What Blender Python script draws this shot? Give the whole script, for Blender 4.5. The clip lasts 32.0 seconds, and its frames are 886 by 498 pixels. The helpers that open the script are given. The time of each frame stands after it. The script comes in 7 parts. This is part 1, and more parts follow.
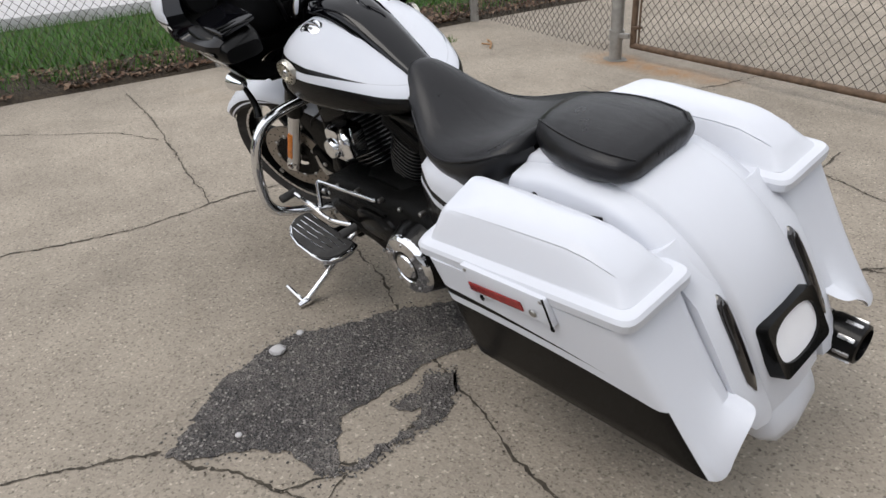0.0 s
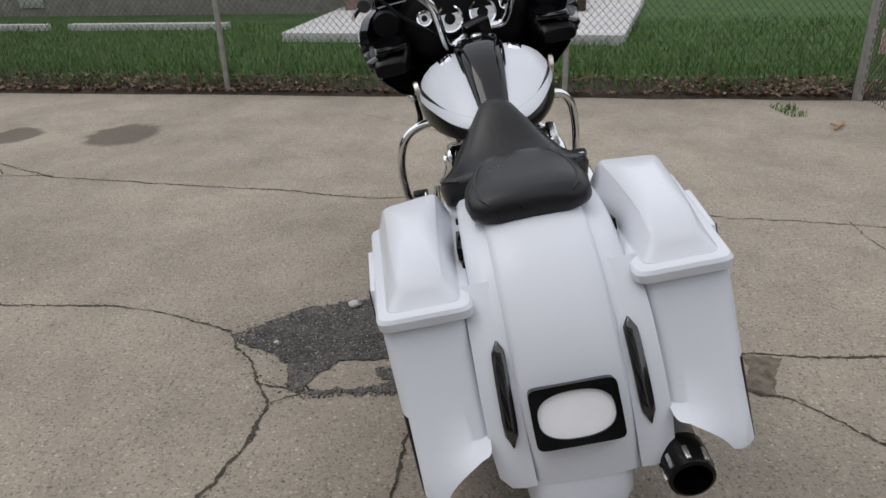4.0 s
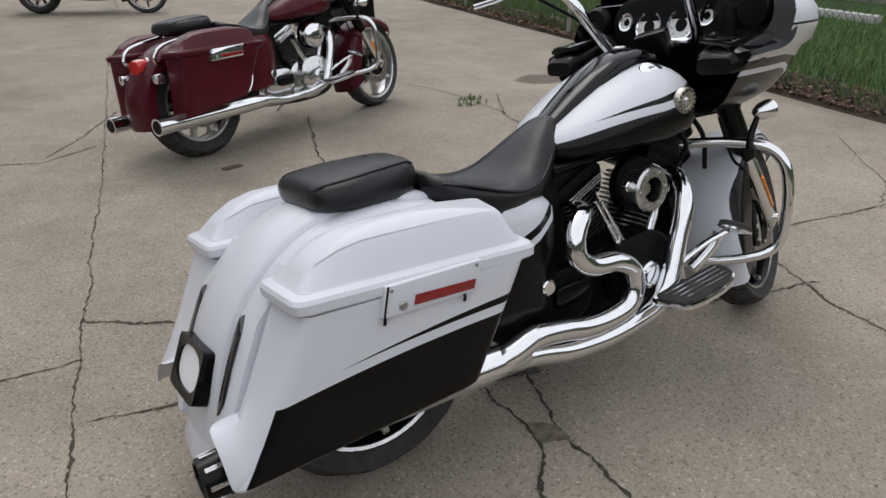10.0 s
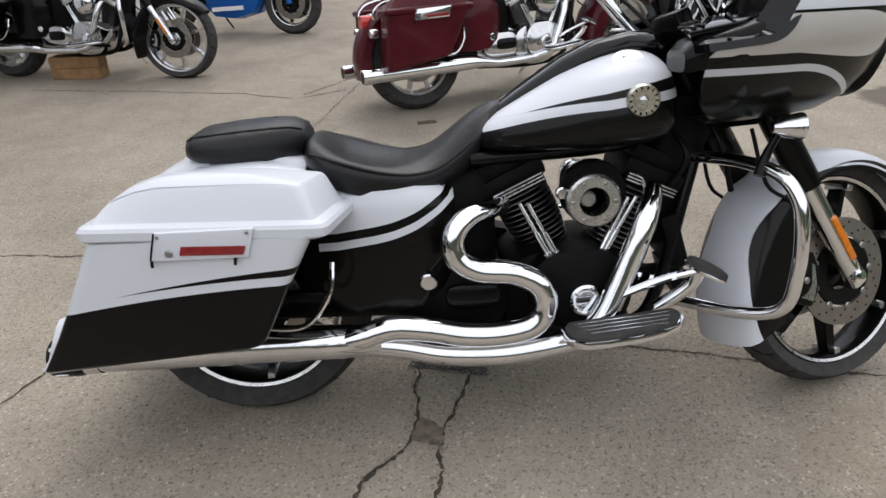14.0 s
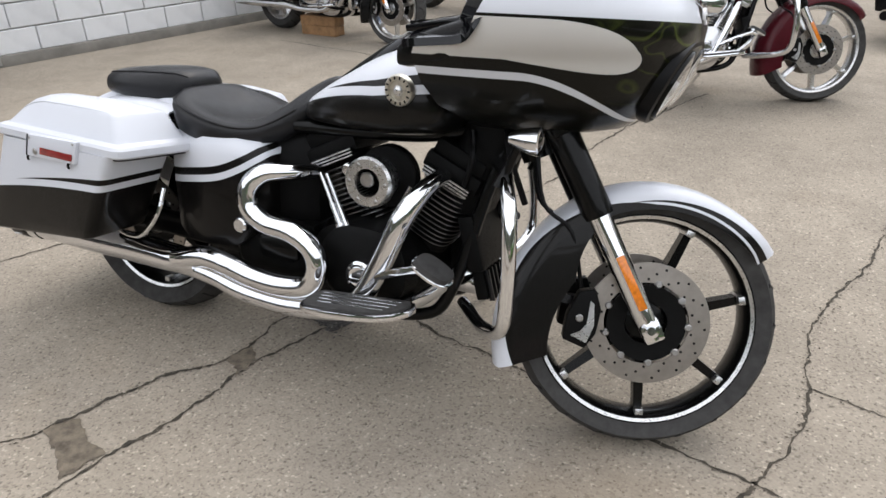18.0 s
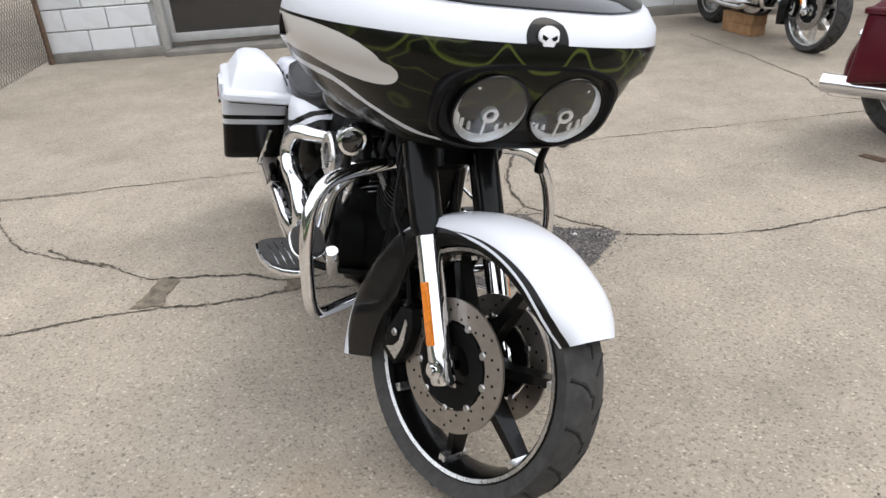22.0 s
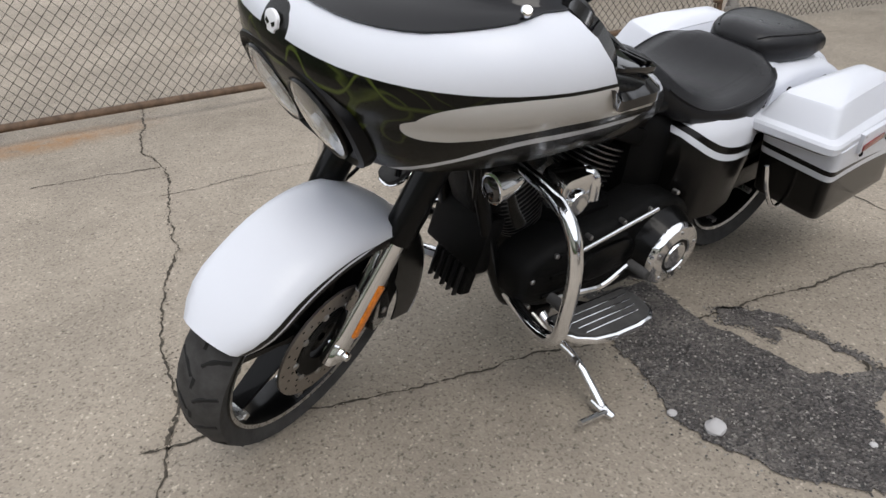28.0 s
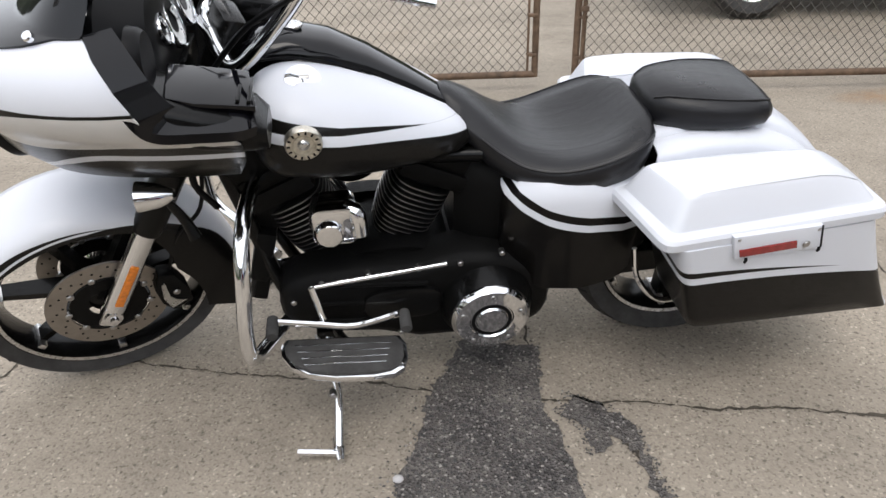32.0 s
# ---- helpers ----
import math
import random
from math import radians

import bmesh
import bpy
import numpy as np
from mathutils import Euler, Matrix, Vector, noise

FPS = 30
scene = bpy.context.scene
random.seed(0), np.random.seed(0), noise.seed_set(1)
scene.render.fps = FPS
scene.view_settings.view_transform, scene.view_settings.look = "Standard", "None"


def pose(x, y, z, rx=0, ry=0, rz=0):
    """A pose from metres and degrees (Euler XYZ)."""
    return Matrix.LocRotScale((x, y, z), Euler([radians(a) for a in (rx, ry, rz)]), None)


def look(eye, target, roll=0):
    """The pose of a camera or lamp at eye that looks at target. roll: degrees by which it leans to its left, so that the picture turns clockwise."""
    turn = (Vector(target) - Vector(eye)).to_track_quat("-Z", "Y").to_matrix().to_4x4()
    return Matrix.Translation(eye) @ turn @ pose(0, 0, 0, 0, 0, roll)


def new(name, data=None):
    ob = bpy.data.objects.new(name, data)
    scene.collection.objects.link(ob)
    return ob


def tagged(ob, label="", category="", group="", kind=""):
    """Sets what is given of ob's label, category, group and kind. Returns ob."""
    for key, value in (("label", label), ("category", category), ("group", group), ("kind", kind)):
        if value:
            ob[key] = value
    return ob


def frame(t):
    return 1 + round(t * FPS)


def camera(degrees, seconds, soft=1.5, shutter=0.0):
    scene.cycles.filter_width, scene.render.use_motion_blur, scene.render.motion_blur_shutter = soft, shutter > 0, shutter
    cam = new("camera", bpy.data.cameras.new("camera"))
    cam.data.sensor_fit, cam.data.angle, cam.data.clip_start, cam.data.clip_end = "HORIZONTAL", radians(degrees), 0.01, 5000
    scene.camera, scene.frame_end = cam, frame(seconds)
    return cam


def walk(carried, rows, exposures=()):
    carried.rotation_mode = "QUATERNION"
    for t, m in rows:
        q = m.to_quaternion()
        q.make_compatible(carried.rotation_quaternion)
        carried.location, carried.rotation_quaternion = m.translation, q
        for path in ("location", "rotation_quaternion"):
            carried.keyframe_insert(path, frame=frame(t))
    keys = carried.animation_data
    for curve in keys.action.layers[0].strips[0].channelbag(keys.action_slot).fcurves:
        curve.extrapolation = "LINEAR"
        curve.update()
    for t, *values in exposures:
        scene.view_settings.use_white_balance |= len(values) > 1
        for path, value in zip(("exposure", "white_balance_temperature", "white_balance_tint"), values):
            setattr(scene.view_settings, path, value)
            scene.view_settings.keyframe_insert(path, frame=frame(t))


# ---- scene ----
cam = camera(64.1, 32.0)
PATH = [
    (0, (-0.789, 1.377, 1.286), (0.56, 0.267, 0.312), -3.6),
    (0.5, (-0.909, 1.298, 1.305), (0.566, 0.312, 0.382), -3.2),
    (1, (-1.083, 1.198, 1.31), (0.519, 0.367, 0.448), -1.8),
    (1.5, (-1.18, 1.095, 1.309), (0.506, 0.413, 0.476), -1.7),
    (2, (-1.267, 0.945, 1.301), (0.456, 0.38, 0.456), -1.2),
    (2.5, (-1.34, 0.822, 1.302), (0.421, 0.384, 0.462), -2.1),
    (3, (-1.439, 0.681, 1.301), (0.355, 0.438, 0.45), -1.9),
    (3.5, (-1.469, 0.548, 1.293), (0.341, 0.4, 0.455), -2.0),
    (5.5, (-1.542, -0.114, 1.304), (0.247, 0.247, 0.486), -0.6),
    (6, (-1.522, -0.261, 1.307), (0.243, 0.201, 0.489), -1.3),
    (6.5, (-1.507, -0.437, 1.309), (0.193, 0.182, 0.455), -0.7),
    (7, (-1.44, -0.559, 1.304), (0.189, 0.232, 0.455), -0.8),
    (7.5, (-1.313, -0.698, 1.309), (0.248, 0.22, 0.461), -0.2),
    (8, (-1.204, -0.823, 1.305), (0.281, 0.219, 0.463), -1.1),
    (8.5, (-1.082, -0.985, 1.316), (0.292, 0.195, 0.467), 1.2),
    (9, (-0.968, -1.079, 1.312), (0.292, 0.216, 0.453), 1.2),
    (9.5, (-0.789, -1.186, 1.315), (0.373, 0.197, 0.456), 0.8),
    (10, (-0.634, -1.287, 1.319), (0.396, 0.198, 0.463), -0.2),
    (10.5, (-0.468, -1.407, 1.332), (0.368, 0.195, 0.475), -0.3),
    (11, (-0.331, -1.449, 1.32), (0.365, 0.222, 0.47), -1.1),
    (11.5, (-0.159, -1.48, 1.318), (0.407, 0.238, 0.464), -1.4),
    (12, (-0.013, -1.529, 1.319), (0.44, 0.216, 0.455), -1.6),
    (12.5, (0.136, -1.598, 1.32), (0.42, 0.174, 0.437), -0.9),
    (13, (0.245, -1.624, 1.313), (0.443, 0.158, 0.427), -1.5),
    (13.5, (0.384, -1.613, 1.299), (0.55, 0.161, 0.389), -1.4),
    (14, (0.523, -1.615, 1.304), (0.575, 0.16, 0.385), -2.8),
    (14.5, (0.697, -1.653, 1.296), (0.672, 0.119, 0.369), -3.6),
    (16.5, (1.392, -1.627, 1.283), (0.99, 0.118, 0.392), -2.2),
    (17, (1.549, -1.613, 1.284), (1.013, 0.091, 0.386), -2.7),
    (17.5, (1.693, -1.541, 1.268), (1.07, 0.132, 0.365), -1.4),
    (18, (1.818, -1.478, 1.267), (1.049, 0.124, 0.349), -1.6),
    (18.5, (1.996, -1.413, 1.27), (1.056, 0.089, 0.342), -2.2),
    (19, (2.145, -1.347, 1.27), (1.035, 0.046, 0.359), -2.5),
    (19.5, (2.273, -1.243, 1.242), (1.06, 0.066, 0.339), -2.0),
    (20, (2.405, -1.138, 1.249), (1.15, 0.105, 0.31), -1.9),
    (20.5, (2.575, -0.97, 1.246), (1.165, 0.122, 0.34), -3.3),
    (21, (2.672, -0.831, 1.247), (1.14, 0.088, 0.348), -3.4),
    (21.5, (2.747, -0.633, 1.233), (1.136, 0.139, 0.335), -2.6),
    (22, (2.813, -0.447, 1.233), (1.136, 0.18, 0.342), -3.6),
    (22.5, (2.905, -0.226, 1.22), (1.139, 0.15, 0.359), -3.1),
    (23, (2.938, -0.063, 1.215), (1.141, 0.088, 0.349), -3.6),
    (23.5, (2.932, 0.134, 1.209), (1.146, 0.102, 0.31), -3.3),
    (24, (2.936, 0.307, 1.211), (1.163, 0.108, 0.307), -3.6),
    (24.5, (2.936, 0.494, 1.215), (1.203, 0.066, 0.313), -3.0),
    (25, (2.885, 0.632, 1.213), (1.197, 0.026, 0.326), -2.6),
    (25.5, (2.774, 0.793, 1.218), (1.157, 0.031, 0.321), -1.6),
    (27.5, (2.28, 1.253, 1.219), (1.09, -0.053, 0.282), -0.2),
    (28, (2.129, 1.329, 1.216), (1.106, -0.091, 0.249), -1.6),
    (28.5, (1.938, 1.442, 1.234), (1.086, -0.079, 0.254), -1.0),
    (29, (1.787, 1.506, 1.233), (1.031, -0.075, 0.269), -1.1),
    (29.5, (1.606, 1.569, 1.232), (0.949, -0.044, 0.249), -0.9),
    (30, (1.474, 1.624, 1.233), (0.916, -0.02, 0.241), -2.0),
    (30.5, (1.331, 1.717, 1.247), (0.914, 0.026, 0.265), -2.1),
    (31, (1.229, 1.735, 1.248), (0.886, 0.019, 0.281), -2.0),
    (31.5, (1.066, 1.741, 1.25), (0.786, 0.013, 0.282), -1.0),
    (32, (0.949, 1.759, 1.243), (0.714, 0.018, 0.287), -1.5),
]
EXPOSURES = [(0.0, 0.86), (3.0, 0.60), (6.0, 0.4), (9.0, 0.5), (13.0, 0.8), (17.0, 1.1), (19.0, 1.25), (21.0, 1.35), (22.5, 1.35), (24.0, 0.95), (25.5, 0.92), (28.0, 0.87), (29.0, 0.95), (30.0, 1.10), (32.0, 1.17)]
walk(cam, [(t, look(eye, target, roll)) for t, eye, target, roll in PATH], EXPOSURES)


SUN_TURN = 12.0

# ---- light ----
world = bpy.data.worlds.new("overcast_sky")
scene.world = world
world.use_nodes = True
wt = world.node_tree
wt.nodes.clear()
sky = wt.nodes.new("ShaderNodeTexSky")
sky.sky_type = "NISHITA"
sky.sun_disc = False
sky.sun_elevation = radians(58)
sky.sun_rotation = radians(SUN_TURN)
sky.air_density, sky.dust_density, sky.ozone_density = 1.0, 1.0, 1.0
soft = wt.nodes.new("ShaderNodeMix")
soft.data_type = "RGBA"
soft.inputs["Factor"].default_value = 0.65
soft.inputs["B"].default_value = (7.85, 7.7, 7.55, 1)
wt.links.new(sky.outputs[0], soft.inputs["A"])
bg = wt.nodes.new("ShaderNodeBackground")
bg.inputs["Strength"].default_value = 0.126
wo = wt.nodes.new("ShaderNodeOutputWorld")
wt.links.new(soft.outputs["Result"], bg.inputs[0])
wt.links.new(bg.outputs[0], wo.inputs[0])
sun_data = bpy.data.lights.new("veiled_sun", "SUN")
sun_data.energy, sun_data.angle, sun_data.color = 0.5, radians(30), (1.0, 0.96, 0.9)
sun = new("veiled_sun", sun_data)
sun.matrix_world = look((0, 0, 20), (-20 / math.tan(radians(58)) * math.sin(radians(SUN_TURN)), -20 / math.tan(radians(58)) * math.cos(radians(SUN_TURN)), 0))


# ---- shader helpers ----
class Tree:
    """A material under construction: arithmetic on sockets."""

    def __init__(self, name):
        self.mat = bpy.data.materials.new(name)
        self.mat.use_nodes = True
        self.t = self.mat.node_tree
        self.t.nodes.clear()
        self.out = self.t.nodes.new("ShaderNodeOutputMaterial")
        self.b = self.t.nodes.new("ShaderNodeBsdfPrincipled")
        self.t.links.new(self.b.outputs[0], self.out.inputs[0])
        self.co = self.t.nodes.new("ShaderNodeTexCoord")

    def put(self, socket, value):
        if isinstance(value, bpy.types.NodeSocket):
            self.t.links.new(value, socket)
        elif isinstance(value, (tuple, list)) and len(value) == 3 and socket.type == "RGBA":
            socket.default_value = (*value, 1)
        else:
            socket.default_value = value

    def set(self, **kw):
        for k, v in kw.items():
            self.put(self.b.inputs[k.replace("_", " ")], v)
        return self

    def m(self, op, a, b=0.0, c=0.0, clamp=False):
        n = self.t.nodes.new("ShaderNodeMath")
        n.operation, n.use_clamp = op, clamp
        for s, v in zip(n.inputs, (a, b, c)):
            self.put(s, v)
        return n.outputs[0]

    def xyz(self):
        n = self.t.nodes.new("ShaderNodeSeparateXYZ")
        self.t.links.new(self.co.outputs["Object"], n.inputs[0])
        return n.outputs[0], n.outputs[1], n.outputs[2]

    def noise(self, scale, detail=4, rough=0.6, where="Object", stretch=None, distort=0.0):
        n = self.t.nodes.new("ShaderNodeTexNoise")
        n.inputs["Scale"].default_value, n.inputs["Detail"].default_value = scale, detail
        n.inputs["Roughness"].default_value, n.inputs["Distortion"].default_value = rough, distort
        src = self.co.outputs[where]
        if stretch:
            mp = self.t.nodes.new("ShaderNodeMapping")
            mp.inputs["Scale"].default_value = stretch
            self.t.links.new(src, mp.inputs[0])
            src = mp.outputs[0]
        self.t.links.new(src, n.inputs["Vector"])
        return n.outputs["Fac"]

    def cells(self, scale, out="Color", feature="F1"):
        n = self.t.nodes.new("ShaderNodeTexVoronoi")
        n.feature = feature
        n.inputs["Scale"].default_value = scale
        self.t.links.new(self.co.outputs["Object"], n.inputs["Vector"])
        return n.outputs[out]

    def ramp(self, fac, *stops):
        n = self.t.nodes.new("ShaderNodeValToRGB")
        e = n.color_ramp.elements
        while len(e) < len(stops):
            e.new(0.5)
        for el, (p, c) in zip(e, stops):
            el.position, el.color = p, (*(c if isinstance(c, tuple) else (c, c, c)), 1)
        self.put(n.inputs[0], fac)
        return n.outputs[0]

    def mix(self, fac, a, b, mode="MIX"):
        n = self.t.nodes.new("ShaderNodeMix")
        n.data_type, n.blend_type = "RGBA", mode
        self.put(n.inputs["Factor"], fac)
        self.put(n.inputs["A"], a)
        self.put(n.inputs["B"], b)
        return n.outputs["Result"]

    def bump(self, height, strength=0.3, distance=0.01):
        n = self.t.nodes.new("ShaderNodeBump")
        n.inputs["Strength"].default_value, n.inputs["Distance"].default_value = strength, distance
        self.put(n.inputs["Height"], height)
        self.t.links.new(n.outputs[0], self.b.inputs["Normal"])
        return self

    def rand(self):
        return self.t.nodes.new("ShaderNodeObjectInfo").outputs["Random"]

    def island(self):
        return self.t.nodes.new("ShaderNodeNewGeometry").outputs["Random Per Island"]


def plain(name, color, rough=0.5, metal=0.0, coat=0.0, vary=0.12, scale=9.0, bump=0.0, bscale=200.0, spec=0.5):
    """A surface of one colour with soft blotches and fine grain."""
    k = Tree(name)
    n = k.noise(scale, 5)
    dark = tuple(c * (1 - vary) for c in color)
    lite = tuple(min(1, c * (1 + vary)) for c in color)
    k.set(Base_Color=k.ramp(n, (0.3, dark), (0.7, lite)), Metallic=metal, Coat_Weight=coat, Coat_Roughness=0.06)
    k.set(Specular_IOR_Level=spec)
    g = k.noise(scale * 6, 4)
    k.set(Roughness=k.m("MULTIPLY_ADD", g, 0.25 * rough, rough * 0.87))
    if bump:
        k.bump(k.noise(bscale, 4), bump, 0.004)
    return k.mat


WHITE = (0.64, 0.659, 0.708)


def car_paint(k, color, coat=0.2):
    fleck = k.noise(900, 2)
    k.set(Base_Color=color, Roughness=k.m("MULTIPLY_ADD", fleck, 0.12, 0.22), Coat_Weight=coat, Coat_Roughness=0.04, Specular_IOR_Level=0.12)
    return k.mat


def over(k, z, edge):
    """1 above the edge, 0 below, with a hair of softness."""
    return k.m("MULTIPLY_ADD", k.m("SUBTRACT", z, edge), 900, 0.5, clamp=True)


def stripe_paint(name, base, bend, start, gap, thick, side=0.0, side_bend=0.0, outer=False):
    """White over black, with a dark spear above a thin white line; edge height = base + bend*x + side*x*x."""
    k = Tree(name)
    x, y, z = k.xyz()
    edge = k.m("ADD", k.m("MULTIPLY_ADD", x, bend, base), k.m("MULTIPLY", k.m("MULTIPLY", x, x), side))
    if side_bend:
        late = k.m("MAXIMUM", k.m("SUBTRACT", x, 0.42), 0.0)
        edge = k.m("ADD", edge, k.m("MULTIPLY", k.m("MULTIPLY", late, late), side_bend))
    white = over(k, z, edge)
    low = k.m("ADD", edge, gap)
    grow = k.m("MULTIPLY", k.m("MULTIPLY_ADD", x, 1 / 0.4, -start / 0.4, clamp=True), thick)
    spear = k.m("MULTIPLY", over(k, z, low), k.m("SUBTRACT", 1.0, over(k, z, k.m("ADD", low, grow))))
    spear = k.m("MULTIPLY", spear, k.m("GREATER_THAN", x, start))
    white = k.m("MULTIPLY", white, k.m("SUBTRACT", 1.0, spear))
    if outer:
        flank = k.m("MULTIPLY_ADD", k.m("SUBTRACT", k.m("ABSOLUTE", y), k.m("MULTIPLY_ADD", x, 0.088, 0.3705)), 900, 0.5, clamp=True)
        white = k.m("MAXIMUM", white, k.m("SUBTRACT", 1.0, k.m("MAXIMUM", flank, k.m("GREATER_THAN", x, 0.05))))
    tint = k.mix(k.noise(6, 3), (0.0035, 0.003, 0.003), (0.006, 0.0055, 0.005))
    return car_paint(k, k.mix(white, tint, WHITE))


BAG_PAINT = stripe_paint("pearl_white_over_black_bag", 0.4715, 0.11, -0.157, 0.020, 0.017, -0.14, outer=True)
COVER_PAINT = stripe_paint("pearl_white_over_black_cover", 0.443, 0.166, -0.2, 0.020, 0.022, 0.0, 1.9)


def tank_paint():
    k = Tree("pearl_white_over_black_tank")
    x, y, z = k.xyz()
    d = k.m("MAXIMUM", k.m("SUBTRACT", 1.0, x), 0.0)
    edge = k.m("MULTIPLY_ADD", k.m("MAXIMUM", k.m("SUBTRACT", x, 0.95), 0.0), 0.10, k.m("MULTIPLY_ADD", k.m("MULTIPLY", d, d), -0.52, 0.800))
    white = over(k, z, edge)
    low = k.m("ADD", edge, 0.021)
    grow = k.m("MULTIPLY", k.m("MULTIPLY_ADD", x, 3.2, -2.46, clamp=True), 0.025)
    spear = k.m("MULTIPLY", over(k, z, low), k.m("SUBTRACT", 1.0, over(k, z, k.m("ADD", low, grow))))
    white = k.m("MULTIPLY", white, k.m("SUBTRACT", 1.0, spear))
    return car_paint(k, k.mix(white, (0.007, 0.0065, 0.006), WHITE))


def fairing_paint():
    k = Tree("pearl_white_and_black_with_ghost_flames")
    x, y, z = k.xyz()
    # white hood
    hood = over(k, z, 1.018)
    # black half-round that carries the ornament
    up = k.m("SUBTRACT", z, 1.026)
    back = k.m("SUBTRACT", x, 1.652)
    hump = k.m("SQRT", k.m("ADD", k.m("ADD", k.m("MULTIPLY", y, y), k.m("MULTIPLY", up, up)), k.m("MULTIPLY", back, back)))
    hood = k.m("MULTIPLY", hood, over(k, hump, 0.045))
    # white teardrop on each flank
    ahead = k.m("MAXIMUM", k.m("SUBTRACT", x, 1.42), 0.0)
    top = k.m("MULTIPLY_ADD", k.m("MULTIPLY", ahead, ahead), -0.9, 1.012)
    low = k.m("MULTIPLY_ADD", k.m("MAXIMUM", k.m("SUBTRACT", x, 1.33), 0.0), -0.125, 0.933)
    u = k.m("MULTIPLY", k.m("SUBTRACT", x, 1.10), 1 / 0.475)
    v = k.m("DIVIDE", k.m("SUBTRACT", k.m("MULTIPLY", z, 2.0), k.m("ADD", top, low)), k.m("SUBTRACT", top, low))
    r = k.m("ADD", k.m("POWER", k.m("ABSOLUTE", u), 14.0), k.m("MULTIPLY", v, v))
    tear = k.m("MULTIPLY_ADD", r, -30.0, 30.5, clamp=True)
    # thin white line under it
    mid = k.m("SUBTRACT", 0.900, k.m("MULTIPLY", k.m("POWER", k.m("MAXIMUM", k.m("SUBTRACT", x, 1.35), 0.0), 2.0), 2.3))
    line = k.m("SUBTRACT", over(k, z, k.m("SUBTRACT", mid, 0.008)), over(k, z, k.m("ADD", mid, 0.008)))
    white = k.m("MAXIMUM", k.m("MAXIMUM", hood, tear), line, clamp=True)
    flame = k.noise(4.5, 1, 0.4, stretch=(0.8, 1.3, 2.6), distort=1.1)
    lick = k.ramp(flame, (0.46, 0.0), (0.495, 0.9), (0.51, 0.12), (0.58, 0.0))
    lick = k.m("MULTIPLY", lick, k.m("MULTIPLY_ADD", x, 6.0, -8.7, clamp=True))
    # thin outlined tongues above the lamps
    sway = k.m("ADD", k.m("MULTIPLY_ADD", k.noise(5, 2), 0.10, -0.05), y)
    tongue = k.m("POWER", k.m("ABSOLUTE", k.m("SINE", k.m("MULTIPLY", sway, 21.0))), 5.0)
    crest = k.m("MULTIPLY_ADD", tongue, 0.042, k.m("MULTIPLY_ADD", k.m("ABSOLUTE", y), 0.06, 0.966))
    rim = k.m("SUBTRACT", 1.0, k.m("MULTIPLY", k.m("ABSOLUTE", k.m("SUBTRACT", z, crest)), 190.0), clamp=True)
    rim = k.m("MULTIPLY", rim, k.m("MULTIPLY_ADD", x, 6.0, -8.9, clamp=True))
    lick = k.m("MAXIMUM", k.m("MULTIPLY", lick, 0.7), k.m("MULTIPLY", rim, 1.3), clamp=True)
    dark = k.mix(lick, (0.004, 0.004, 0.003), (0.062, 0.078, 0.016))
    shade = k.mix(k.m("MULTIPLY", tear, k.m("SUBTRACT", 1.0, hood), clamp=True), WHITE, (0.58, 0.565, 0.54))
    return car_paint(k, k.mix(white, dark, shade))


def fender_paint():
    """Front fender: white crown, black flanks, a black spear in the white; measured from the axle."""
    k = Tree("pearl_white_and_black_front_fender")
    x, y, z = k.xyz()
    dx, dz = k.m("SUBTRACT", x, 1.593), k.m("SUBTRACT", z, 0.30)
    r = k.m("SQRT", k.m("ADD", k.m("MULTIPLY", dx, dx), k.m("MULTIPLY", dz, dz)))
    white = over(k, r, k.m("MULTIPLY_ADD", k.m("MAXIMUM", k.m("SUBTRACT", -0.02, dx), 0.0), 0.14, 0.287))
    band = k.m("SUBTRACT", over(k, r, 0.293), over(k, r, k.m("MULTIPLY_ADD", k.m("ADD", dx, 0.08, clamp=True), 0.055, 0.2935)))
    band = k.m("MULTIPLY", band, k.m("GREATER_THAN", dx, -0.08))
    white = k.m("MULTIPLY", white, k.m("SUBTRACT", 1.0, band))
    return car_paint(k, k.mix(white, (0.007, 0.0065, 0.006), WHITE))


TANK_PAINT, FAIRING_PAINT, FENDER_PAINT = tank_paint(), fairing_paint(), fender_paint()
PEARL = car_paint(Tree("pearl_white_paint"), WHITE)
GLOSS = car_paint(Tree("gloss_black_paint"), (0.003, 0.003, 0.003), 0.16)
WINE = Tree("wine_red_pearl_paint")
car_paint(WINE, WINE.ramp(WINE.noise(4, 3), (0.3, (0.055, 0.006, 0.010)), (0.7, (0.085, 0.010, 0.016))))
WINE = WINE.mat
BLUE = car_paint(Tree("bright_blue_paint"), (0.01, 0.11, 0.42))
CHROME = plain("polished_chrome", (0.80, 0.81, 0.83), 0.07, 1.0, vary=0.04, scale=14)
BLACK_GLASS = plain("deep_black_polished_plastic", (0.002, 0.002, 0.003), 0.08, coat=0.30, spec=0.20, scale=20)
REFLECTOR = plain("bright_lamp_reflector", (0.95, 0.96, 0.97), 0.48, 1.0, vary=0.04, scale=60)
STEEL = plain("brushed_steel", (0.42, 0.41, 0.40), 0.34, 1.0, scale=40, bump=0.05)
ROTOR = plain("worn_brake_disc_steel", (0.33, 0.30, 0.27), 0.36, 0.9, scale=30, bump=0.05)
ALLOY = plain("cast_alloy", (0.62, 0.62, 0.62), 0.28, 1.0, scale=25)
ENGINE = plain("wrinkle_black_engine_paint", (0.0035, 0.0035, 0.0035), 0.40, 0.0, spec=0.10, scale=60, bump=0.35, bscale=900)
